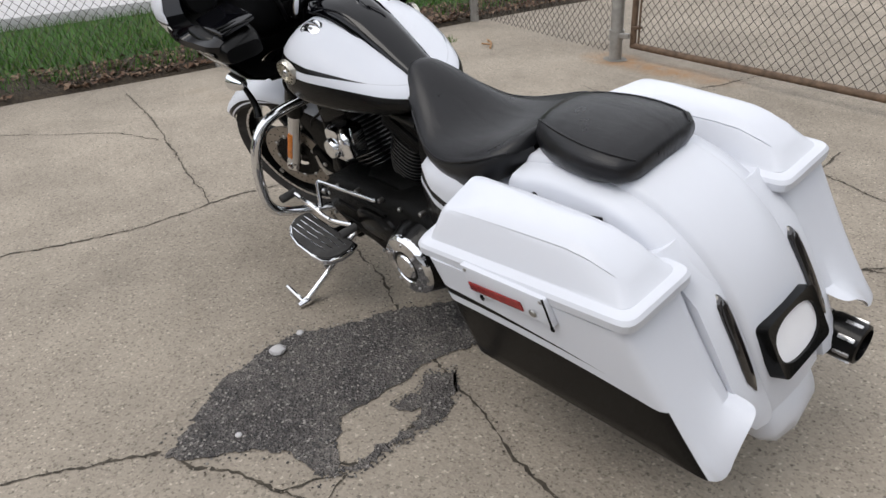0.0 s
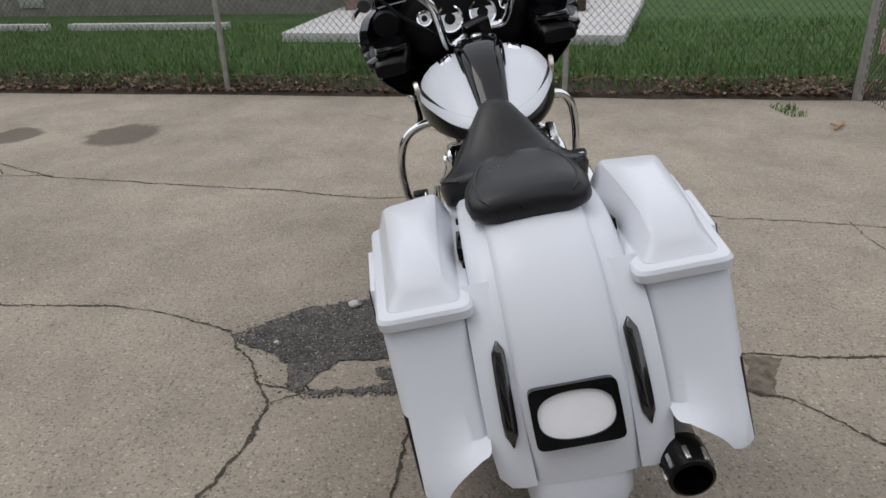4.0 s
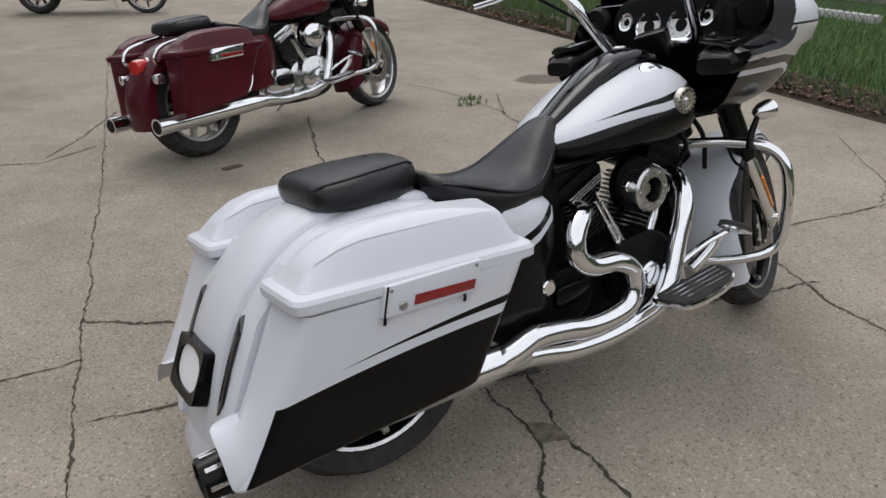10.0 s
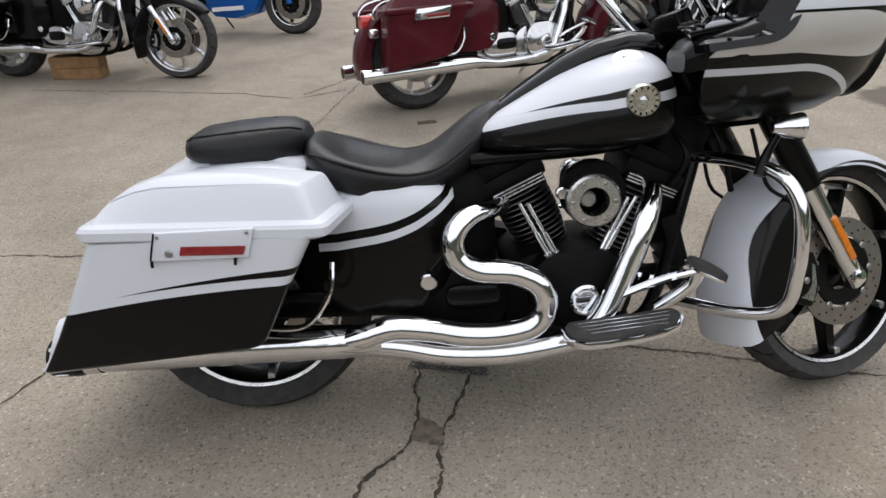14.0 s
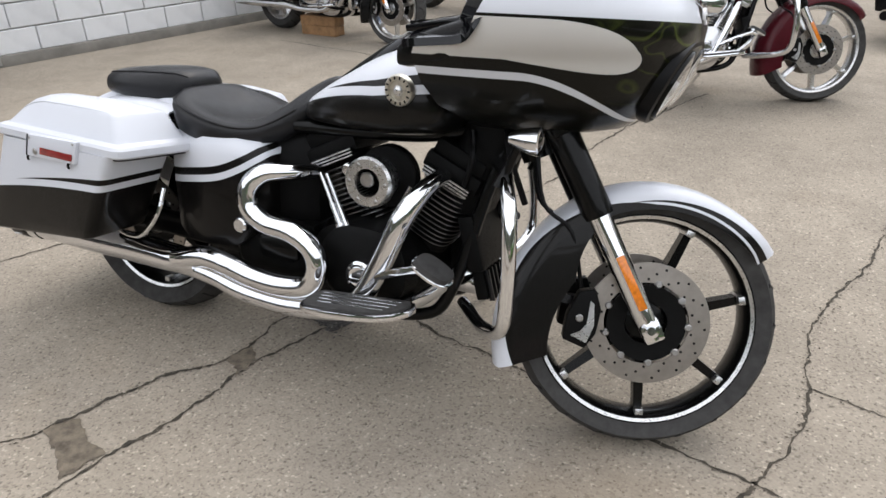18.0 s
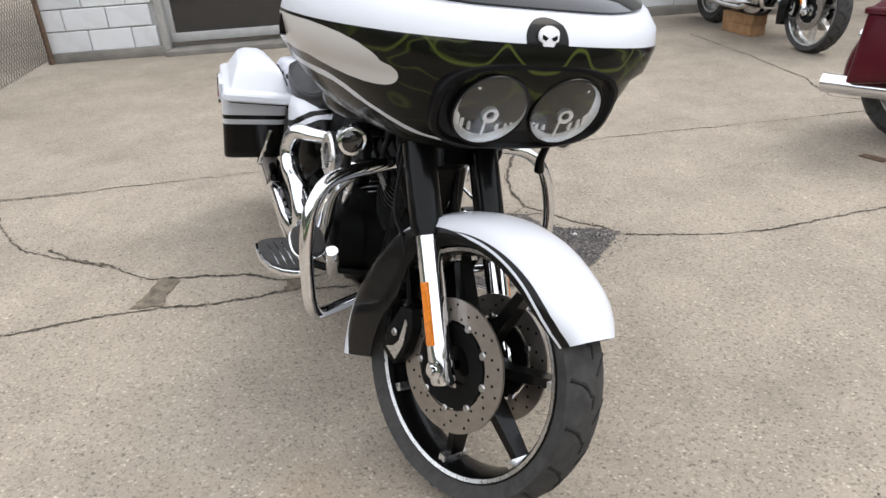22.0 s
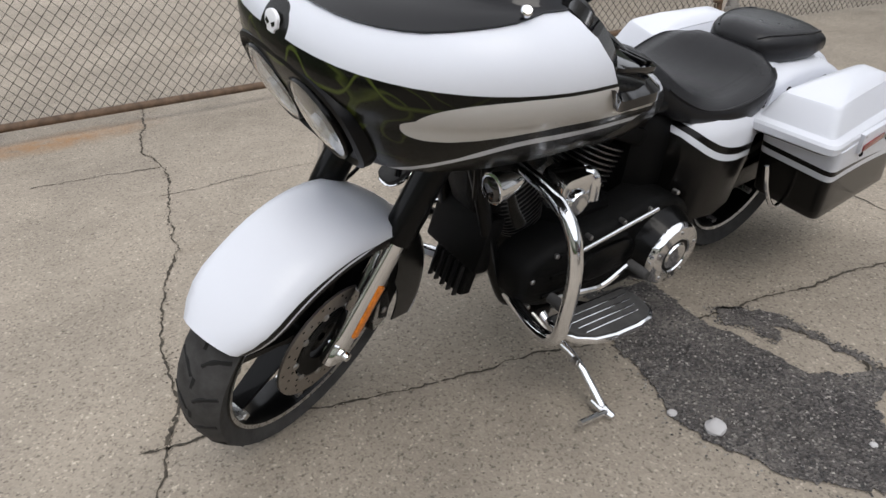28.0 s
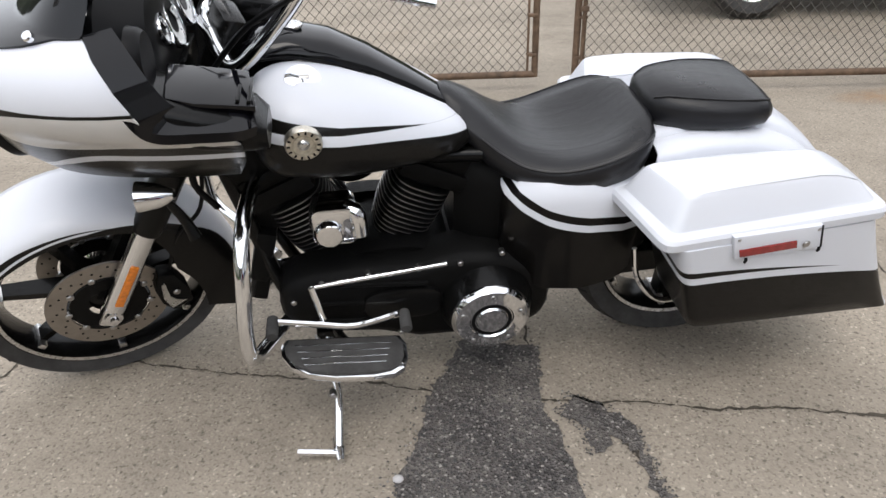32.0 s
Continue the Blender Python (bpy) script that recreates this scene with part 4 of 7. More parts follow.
def wheel(name, parent, centre, radius, rim_r, width, spokes, bend=None, rim_mat=None, spoke_mat=None, disc_r=0.15, sides=(-1, 1)):
    """Tyre, rim, spokes, hub and brake discs of one wheel."""
    rim_mat, spoke_mat = rim_mat or GLOSS, spoke_mat or GLOSS
    h, c = width / 2, Vector(centre)
    crown = [(radius - 0.10 * abs(s) ** 2.6 * (radius - rim_r) * 4.2, s * h) for s in (-1, -0.85, -0.6, -0.3, 0, 0.3, 0.6, 0.85, 1)]
    wall = [(rim_r + 0.012, h * 0.86), (rim_r - 0.004, h * 0.74), (rim_r - 0.004, -h * 0.74), (rim_r + 0.012, -h * 0.86)]
    tyre = part(name, lathe(crown + wall, c, seg=56), RUBBER, parent, "", bend=bend)
    # tread grooves
    cuts = []
    for i in range(20):
        a = 2 * math.pi * i / 20
        for s in (-1, 1):
            path = []
            for u, da in ((0.12, -0.02), (0.42, 0.055), (0.86, 0.10)):
                rr = radius - 0.10 * u ** 2.6 * (radius - rim_r) * 4.2 - 0.0064
                ang = a + da + (0.12 if s > 0 else 0)
                path.append(c + Vector((rr * math.cos(ang), s * u * h, rr * math.sin(ang))))
            cuts.append(tube(path, 0.0082, 6, 4))
        cuts.append(tube([c + Vector((radius * math.cos(a + d), 0.002 * math.sin(9 * d), radius * math.sin(a + d))) - 0.0060 * Vector((math.cos(a + d), 0, math.sin(a + d))) for d in (-0.105, -0.06, -0.015)], 0.0076, 6, 4))
    tagged(part("tread_groove", join(*cuts), GROOVE, tyre), kind="stuff")
    lip = [(rim_r - 0.002, h * 0.78), (rim_r - 0.006, h * 0.80), (rim_r - 0.016, h * 0.74), (rim_r - 0.022, h * 0.55), (rim_r - 0.026, 0)]
    rim = part("rim", lathe(lip + [(r, -w) for r, w in lip[::-1][1:]] + [(rim_r - 0.001, -h * 0.5), (rim_r - 0.001, h * 0.5)], c, seg=48), rim_mat, tyre)
    for s in (-1, 1):
        part("rim_edge", lathe([(rim_r - 0.006, s * h * 0.81), (rim_r - 0.014, s * h * 0.76), (rim_r - 0.013, s * h * 0.70), (rim_r - 0.004, s * h * 0.72)], c, seg=48), ALLOY, rim)
    for i in range(spokes):
        a = 2 * math.pi * (i + 0.3) / spokes
        e, f = Vector((math.cos(a), 0, math.sin(a))), Vector((-math.sin(a), 0, math.cos(a)))
        rings = []
        for t in (0.05, 0.09, 0.15, 0.20, rim_r - 0.016):
            w = 0.0115 - 0.02 * abs(t - 0.15) + (0.010 if t < 0.06 else 0)
            d = 0.034 - 0.06 * t
            sweep = 0.05 * (t - 0.05)
            m = c + e * t + f * sweep
            rings.append([m + f * w + Vector((0, d, 0)), m - f * w + Vector((0, d * 0.8, 0)), m - f * w - Vector((0, d * 0.8, 0)), m + f * w - Vector((0, d, 0))])
        part("spoke", loft(rings), spoke_mat, rim, angle=25)
        tip = c + e * (rim_r - 0.022) + f * 0.010
        part("spoke_end", box((0.026, width * 0.62, 0.020), tip, 0.003, Matrix.Rotation(-a, 3, "Y")), ALLOY, rim)
    part("hub", lathe([(0.012, -0.06), (0.045, -0.055), (0.052, -0.02), (0.052, 0.02), (0.045, 0.055), (0.012, 0.06)], c, seg=24), rim_mat, rim)
    for s in sides:
        y0 = s * 0.073
        carrier = [(0.05, y0), (0.092, y0 + s * 0.004), (0.092, y0 - s * 0.004), (0.05, y0 - s * 0.006)]
        rotor = part("brake_disc", join(
            lathe([(disc_r, y0 - 0.003), (disc_r, y0 + 0.003), (0.098, y0 + 0.003), (0.098, y0 - 0.003)], c, seg=48)), ROTOR, tyre, bend=None)
        part("disc_carrier", lathe(carrier, c, seg=30), ENGINE, rotor)
        dots = []
        for i in range(42):
            a = 2 * math.pi * i / 42
            rr = (disc_r - 0.012, disc_r - 0.026, disc_r - 0.040)[i % 3]
            dots.append(disc(0.0034, y0 - 0.0036, y0 + 0.0036, c + Vector((rr * math.cos(a), 0, rr * math.sin(a))), seg=6, edge=0))
        tagged(part("drilled_hole", join(*dots), PLASTIC, rotor), kind="stuff")
        for i in range(9):
            a = 2 * math.pi * i / 9
            part("rivet", disc(0.009, y0 - 0.007, y0 + 0.007, c + Vector((0.097 * math.cos(a), 0, 0.097 * math.sin(a))), seg=12), STEEL, rotor)
    return tyre


def saddlebag(bike, side, paint, long=True):
    """A stretched bag with its lid, latch and reflector; side is 1 for left."""
    s = side

    def ring(w, x0, x1, inner, out_rear, out_front, soft=0.03, slant=0.0):
        pts = [(x0, inner), (x0, out_rear), (x1, out_front), (x1 + slant, inner)]
        out = []
        for i, (x, v) in enumerate(pts):
            px, pv = pts[i - 1]
            nx, nv = pts[(i + 1) % 4]
            a = Vector((px - x, pv - v)).normalized() * soft
            b = Vector((nx - x, nv - v)).normalized() * soft
            for t in (0, 0.25, 0.5, 0.75, 1):
                q = a * (1 - t) ** 2 + b * t ** 2
                out.append((x + q.x, s * (v + q.y), w(x + q.x, v + q.y)))
            for t in (0.12, 0.25, 0.4, 0.55, 0.7, 0.85):
                q = Vector((x, v)) + b + (Vector((nx - x, nv - v)) - b * 2) * t
                out.append((q.x, s * q.y, w(q.x, q.y)))
        return out

    tail = -0.388 if long else -0.24
    toe = 0.195 if s > 0 else 0.148
    rows = []
    for t in (0.0, 0.012, 0.04, 0.15, 0.3, 0.5, 0.75, 1.0):
        x0 = tail + (-0.205 - tail) * t ** 0.8
        x1 = toe + (0.282 - toe) * t
        z0, z1 = 0.276 + 0.318 * t, 0.338 + 0.256 * t
        arch = 0.088 * max(0.0, 1 - t / 0.3) if long else 0.0
        grow = 0.018 if t == 0 else 0.006 if t == 0.012 else 0
        rows.append(ring(lambda x, v, x0=x0, x1=x1, z0=z0, z1=z1, arch=arch: z0 + (z1 - z0) * (x - x0) / (x1 - x0) + arch * min(1.0, max(0.0, (0.292 - v) / 0.085)) ** 0.7 * max(0.0, min(1.0, -x / 0.2)), x0 + grow, x1 - grow, 0.185 + 0.002 * t + grow, 0.337 + 0.029 * t ** 0.6 - grow, 0.398 + 0.02 * t - grow))
    bag = part("saddlebag", loft(rows), paint, bike, "pearl white over black stretched saddlebag" if long else "glossy hard saddlebag")
    # lid: a rolled rim, steep flanks and a low dome
    rest = lambda x: 0.608 - 0.016 * (x + 0.21)
    brow = lambda x: 0.700 - 1.9 * max(0.0, -0.03 - x) ** 2 - 0.03 * max(0.0, x - 0.15)
    dome = lambda x: 0.721 - 2.4 * max(0.0, -0.04 - x) ** 2 - 0.11 * max(0.0, x - 0.15)
    rim = []
    for dz, o in ((-0.012, 0.006), (-0.006, 0.014), (0.012, 0.015), (0.020, 0.010), (0.024, 0.0), (0.025, -0.008)):
        rim.append(ring(lambda x, v, dz=dz: rest(x) + dz, -0.206 - o, 0.300 + o, 0.182 - o, 0.356 + o, 0.402 + o, 0.030, 0.045))
    top = []
    for t, o in ((0.0, 0.0), (0.10, 0.003), (0.90, 0.024), (1.0, 0.030)):
        top.append(ring(lambda x, v, t=t: (rest(x) + 0.0265) * (1 - t) + t * brow(x), -0.196 + 0.9 * o, 0.290 - 1.1 * o, 0.192 + o, 0.346 - o, 0.391 - o, 0.022, 0.043))
    for f in (0.95, 0.75, 0.5, 0.25, 0.06):
        top.append(ring(lambda x, v, f=f: brow(x) + (dome(x) - brow(x)) * (1 - f ** 3.0), 0.055 - 0.226 * f, 0.055 + 0.204 * f, 0.278 - 0.060 * f, 0.278 + 0.042 * f, 0.278 + 0.085 * f, 0.022 * f, 0.042 * f))
    part("lid", loft(rim + top), PEARL if paint is BAG_PAINT else paint, bag, angle=24)
    part("lid_seal", loft([ring(lambda x, v, dz=dz: rest(x) - 0.012 + dz, -0.205, 0.298, 0.184, 0.354, 0.400, 0.03, 0.044) for dz in (-0.006, 0.001)]), PLASTIC, bag)
    # latch plate, screws, lock and reflector
    yy = s * 0.397
    skew = Matrix.Translation((0.055, yy, 0)) @ Matrix.Rotation(s * 0.085, 4, "Z") @ Matrix.Translation((-0.055, 0, 0))
    face = part("latch", prism([(-0.064, 0.556), (-0.046, 0.618), (0.168, 0.621), (0.150, 0.558)], -0.008, 0.008, "y", 0.004), PEARL if paint is BAG_PAINT else CHROME, bag, bend=skew)
    part("reflector", prism([(0.006, 0.568), (0.012, 0.588), (0.148, 0.585), (0.142, 0.566)], s * 0.0085, s * 0.012, "y", 0.001), RED, face)
    part("latch_lock", disc(0.009, s * 0.008, s * 0.0125, (-0.016, 0, 0.573), seg=16), STEEL, face)
    for x, z in ((-0.036, 0.609), (0.154, 0.613)):
        part("latch_screw", disc(0.0042, s * 0.008, s * 0.0105, (x, 0, z), seg=10), STEEL, face)
    for x in (-0.056, 0.122):
        part("latch_hook", tube([(x, s * 0.003, 0.560), (x - 0.001, s * 0.007, 0.551), (x - 0.002, s * 0.004, 0.543)], 0.0035, 8, 3), PLASTIC, face)
    # thin black bead drawing the shadow line at the latch's rear edge
    part("hinge_shadow_gap", tube([(-0.058, s * 0.0085, 0.558), (-0.042, s * 0.0085, 0.618)], 0.0022, 6, 1), PLASTIC, face)
    return bag


def seats(bike):
    stations = [  # x, half width, centre height, edge height, bottom
        (0.235, 0.09, 0.742, 0.738, 0.70), (0.25, 0.140, 0.766, 0.760, 0.67), (0.285, 0.182, 0.748, 0.757, 0.645), (0.33, 0.200, 0.712, 0.744, 0.628),
        (0.39, 0.204, 0.690, 0.724, 0.614), (0.46, 0.195, 0.686, 0.706, 0.610), (0.53, 0.172, 0.706, 0.700, 0.614), (0.585, 0.146, 0.740, 0.714, 0.626),
        (0.63, 0.120, 0.772, 0.738, 0.650), (0.67, 0.094, 0.796, 0.764, 0.700), (0.705, 0.068, 0.812, 0.788, 0.745), (0.725, 0.048, 0.812, 0.798, 0.770)]
    stations = [(x, hw, zc - drop, ze - drop, zb) for x, hw, zc, ze, zb in stations for drop in (0.014 * min(1.0, max(0.0, (0.66 - x) / 0.15)),)]
    line1 = spline([(q[0], q[1], q[2]) for q in stations], 3)
    line2 = spline([(q[0], q[3], q[4]) for q in stations], 3)
    rings = []
    for a, b in zip(line1, line2):
        x, hw, zc, ze, zb = a.x, a.y, a.z, b.y, b.z
        ring = []
        for j in range(9):
            t = -1 + 2 * j / 8
            ring.append((x, hw * t * 0.97, zc + (ze - zc) * abs(t) ** 2.2 - 0.018 * abs(t) ** 8))
        mid = (ze + zb) / 2
        ring += [(x, hw * 1.02, mid + 0.01), (x, hw * 0.97, zb + 0.01), (x, hw * 0.7, zb), (x, 0, zb), (x, -hw * 0.7, zb), (x, -hw * 0.97, zb + 0.01), (x, -hw * 1.02, mid + 0.01)]
        rings.append(ring)
    seat = part("rider_seat", loft(rings), LEATHER, bike, "black vinyl bucket rider seat", angle=80)
    for s in (-1, 1):
        part("seat_welt", tube([(a.x, s * a.y * 0.99, b.y - 0.020) for a, b in list(zip(line1, line2))[4:-6:3]], 0.0035, 6, 3), LEATHER, seat)
    # pillion pad
    st = [(-0.040, 0.080, 0.764, 0.728), (-0.033, 0.116, 0.783, 0.712), (-0.010, 0.138, 0.796, 0.702), (0.05, 0.146, 0.803, 0.694), (0.11, 0.140, 0.808, 0.690),
          (0.17, 0.122, 0.810, 0.686), (0.212, 0.102, 0.808, 0.690), (0.240, 0.080, 0.796, 0.702), (0.254, 0.050, 0.778, 0.722)]
    st = [(x - 0.006, hw, zt - 0.010, zb) for x, hw, zt, zb in st]
    rings = []
    for x, hw, zt, zb in st:
        h, m = (zt - zb) / 2, (zt + zb) / 2
        rings.append(oval(x, 0, m, hw, h, 32, 2.7))
    pad = part("pillion_seat", loft(rings), LEATHER, bike, "black vinyl pillion pad", angle=80)
    part("seat_welt", tube([(x, s * hw * 0.80, (zt + zb) / 2 + (zt - zb) / 2 * 0.745) for s in (1,) for x, hw, zt, zb in st[1:-1]], 0.003, 6, 3), LEATHER, pad)
    part("seat_welt", tube([(x, -hw * 0.80, (zt + zb) / 2 + (zt - zb) / 2 * 0.745) for x, hw, zt, zb in st[1:-1]], 0.003, 6, 3), LEATHER, pad)
    part("seat_bolt", disc(0.008, -0.006, 0.006, (-0.045, 0, 0.70), "x", 12), CHROME, pad)


def tank(bike, paint, console=True):
    st = [(0.650, 0.050, 0.705, 0.742), (0.672, 0.098, 0.699, 0.764), (0.72, 0.150, 0.697, 0.792), (0.80, 0.192, 0.695, 0.838), (0.89, 0.221, 0.693, 0.886), (0.97, 0.236, 0.694, 0.915),
          (1.04, 0.237, 0.699, 0.927), (1.09, 0.222, 0.708, 0.916), (1.12, 0.185, 0.728, 0.892), (1.14, 0.12, 0.765, 0.855)]
    line = spline([(a, b, c) for a, b, c, d in st], 3)
    tops = spline([(a, d, 0) for a, b, c, d in st], 3)
    rings = []
    for p, q in zip(line, tops):
        x, hw, zb, zt = p.x, p.y, p.z, q.y
        ring = []
        for j in range(32):
            a = 2 * math.pi * j / 32
            c, s = math.cos(a), math.sin(a)
            waist = zb + (zt - zb) * 0.36
            z = waist + (zt - waist) * math.copysign(abs(s) ** 0.85, s) if s > 0 else waist + (waist - zb) * math.copysign(abs(s) ** 0.6, s)
            ring.append((x, hw * math.copysign(abs(c) ** (0.80 if s > 0 else 0.6), c), z))
        rings.append(ring)
    body = part("fuel_tank", loft(rings), paint, bike, "white over black teardrop fuel tank" if paint is TANK_PAINT else "glossy teardrop fuel tank", angle=70)
    if console:
        rows = []
        for x, hw, z in ((0.665, 0.046, 0.772), (0.69, 0.051, 0.788), (0.73, 0.056, 0.812), (0.80, 0.062, 0.860), (0.88, 0.069, 0.911), (0.96, 0.077, 0.949), (1.04, 0.080, 0.966), (1.10, 0.076, 0.962), (1.14, 0.066, 0.938), (1.155, 0.050, 0.905)):
            rows.append([(x, -hw * 1.02, z - 0.085), (x, -hw, z - 0.034), (x, -hw * 0.86, z - 0.010), (x, -hw * 0.5, z - 0.002), (x, 0, z), (x, hw * 0.5, z - 0.002), (x, hw * 0.86, z - 0.010), (x, hw, z - 0.034), (x, hw * 1.02, z - 0.085)])
        con = part("dash_console", loft(rows), BLACK_GLASS, body, "gloss black centre console", angle=50)
        for e in (-1, 1):
            part("console_seam", tube([(x, e * (hw + 0.0015), z - 0.036) for x, hw, z in ((0.70, 0.052, 0.794), (0.80, 0.062, 0.860), (0.88, 0.069, 0.911), (0.96, 0.077, 0.949), (1.04, 0.080, 0.966), (1.10, 0.076, 0.962))], 0.0028, 6, 3), PLASTIC, con)
        part("ignition_cap", disc(0.020, -0.006, 0.006, (1.030, 0, 0.967), "z", 24), ALLOY, body)
    for s in (-1, 1):
        cap = part("fuel_cap", lathe([(0, 0.008), (0.026, 0.007), (0.036, 0.003), (0.040, -0.006)], (1.016, s * 0.134, 0.903), "z", 28, Matrix.Rotation(-s * 0.56, 3, "X") @ Matrix.Rotation(radians(-9), 3, "Y"), closed=False), CHROME, body)
        part("cap_latch", box((0.026, 0.008, 0.004), (1.016, s * 0.134, 0.911), 0.0015, Matrix.Rotation(-s * 0.56, 3, "X")), STEEL, cap)
        badge(body, (1.024, s * 0.240, 0.818), s)
    return body


def badge(parent, at, s):
    """A round metal badge with a toothed ring; raised plain shape in the middle."""
    x, y, z = at
    t = Matrix.Rotation(s * 0.06, 3, "Z") @ Matrix.Rotation(-s * 0.10, 3, "X")
    ring = part("tank_badge", lathe([(0, 0.004), (0.020, 0.004), (0.021, 0.002), (0.024, 0.002), (0.025, 0.007), (0.034, 0.007), (0.037, 0.003), (0.037, -0.01)], at, "y", 32, t @ Matrix.Diagonal((1, s, 1)), closed=False), BRONZE, parent, "round antiqued metal tank badge")
    for i in range(14):
        a = 2 * math.pi * i / 14
        q = t @ Vector((0.0295 * math.cos(a), s * 0.007, 0.0295 * math.sin(a)))
        part("badge_bar", box((0.004, 0.003, 0.007), Vector(at) + q, 0.0008, t @ Matrix.Rotation(-a + math.pi / 2, 3, "Y")), PLASTIC, ring)
    part("badge_boss", lathe([(0, 0.011), (0.008, 0.010), (0.012, 0.006), (0.013, 0.002)], at, "y", 20, t @ Matrix.Diagonal((1, s, 1)), closed=False), ALLOY, ring)


def rear_fender(bike):
    path = spline([(0.24, 0, 0.700), (0.12, 0, 0.722), (0.0, 0, 0.716), (-0.085, 0, 0.692), (-0.160, 0, 0.648), (-0.225, 0, 0.585), (-0.275, 0, 0.51), (-0.312, 0, 0.425), (-0.338, 0, 0.335), (-0.350, 0, 0.258)], 4)
    rings = []
    for i, p in enumerate(path):
        d = (path[min(i + 1, len(path) - 1)] - path[max(i - 1, 0)]).normalized()
        n = Vector((d.z, 0, -d.x))
        if n.z < 0 and n.x > 0:
            n = -n
        n = Vector((-abs(d.z), 0, abs(d.x)))
        ring = []
        for v, h in ((-0.172, -0.10), (-0.170, -0.035), (-0.160, -0.019), (-0.122, -0.011), (-0.112, -0.010), (-0.107, 0.000), (-0.098, 0.006), (-0.05, 0.011), (0, 0.013), (0.05, 0.011), (0.098, 0.006), (0.107, 0.000), (0.112, -0.010), (0.122, -0.011), (0.160, -0.019), (0.170, -0.035), (0.172, -0.10)):
            q = p + n * h
            ring.append((q.x, v, q.z))
        rings.append(ring)
    bm = shell(rings, 0.006)
    fender = part("rear_fender", bm, PEARL, bike, "pearl white stretched rear fender", angle=50)
    # lower valance, a separate panel below the seam
    rows = []
    for t in range(9):
        u = t / 8
        z = 0.268 - 0.096 * u
        x = -0.354 - 0.024 * math.sin(u * 2.2)
        hw = 0.118 - 0.012 * u - 0.03 * max(0, u - 0.75) * 4 * 0.5
        rows.append([(x + 0.10 - 0.02 * u, -hw, z), (x + 0.03, -hw * 0.98, z), (x + 0.004, -hw * 0.75, z - 0.004 * u), (x - 0.004, 0, z - 0.012 * u), (x + 0.004, hw * 0.75, z - 0.004 * u), (x + 0.03, hw * 0.98, z), (x + 0.10 - 0.02 * u, hw, z)])
    rows = [[(a, b + 0.018, c) for a, b, c in r] for r in rows]
    bm = shell(rows, 0.005)
    part("tail_valance", bm, PEARL, fender, "pearl white lower tail panel", angle=60)
    for s in (-1, 1):
        # corner fillers between fender and bag
        top = []
        for x, z, w0, w1 in ((-0.15, 0.640, 0.118, 0.188), (-0.243, 0.548, 0.114, 0.188), (-0.290, 0.455, 0.112, 0.190), (-0.331, 0.362, 0.110, 0.190), (-0.358, 0.295, 0.108, 0.182), (-0.364, 0.268, 0.108, 0.160)):
            top.append([(x, s * w0, z), (x - 0.004, s * (w0 + w1) / 2, z + 0.002), (x + 0.006, s * w1, z - 0.002), (x + 0.08, s * w1, z - 0.04), (x + 0.08, s * w0, z - 0.04)])
        part("fender_filler", loft(top), PEARL, fender, angle=50)
        # tail lamp strip
        strip = []
        line = spline([(-0.246, s * 0.136, 0.553), (-0.291, s * 0.139, 0.460), (-0.333, s * 0.141, 0.360)], 5)
        for i, p in enumerate(line):
            u = i / (len(line) - 1)
            w = 0.0150 * math.sqrt(max(0.02, 1 - abs(2 * u - 1) ** 8))
            strip.append([(p.x - 0.006, p.y - w, p.z - 0.003), (p.x - 0.010, p.y - w * 0.6, p.z - 0.005), (p.x - 0.010, p.y + w * 0.6, p.z - 0.005), (p.x - 0.006, p.y + w, p.z - 0.003), (p.x + 0.012, p.y + w, p.z), (p.x + 0.012, p.y - w, p.z)])
        part("tail_lamp_strip", loft(strip), SMOKE, fender, "slim smoked tail lamp strip", angle=50)
    # number plate frame and the blank card in it
    c, tilt = Vector((-0.341, 0.006, 0.414)), Matrix.Rotation(radians(24), 3, "Y")
    out, inn, seg = [], [], 36
    for j in range(seg):
        a = 2 * math.pi * j / seg
        u, w = math.cos(a), math.sin(a)
        o = (0.090 * math.copysign(abs(u) ** 0.18, u), 0.062 * math.copysign(abs(w) ** 0.18, w))
        i = (0.078 * math.copysign(abs(u) ** 0.85, u), 0.048 * math.copysign(abs(w) ** 0.75, w))
        out.append(o)
        inn.append(i)
    rings = []
    for pts, h in ((out, 0.020), (out, -0.014), (inn, -0.011), (inn, 0.020)):
        rings.append([tuple(c + tilt @ Vector((h, u, w))) for u, w in pts])
    bm = loft(rings + [rings[0]], caps=False)
    bmesh.ops.remove_doubles(bm, verts=bm.verts, dist=1e-5)
    frame_ob = part("plate_frame", bm, GLOSS, fender, "gloss black plate frame with oval opening", angle=50)
    part("plate_card", loft([[tuple(c + tilt @ Vector((h, u * 1.03, w * 1.03))) for u, w in inn] for h in (0.010, -0.004)]), CARD, frame_ob, "blank white card")


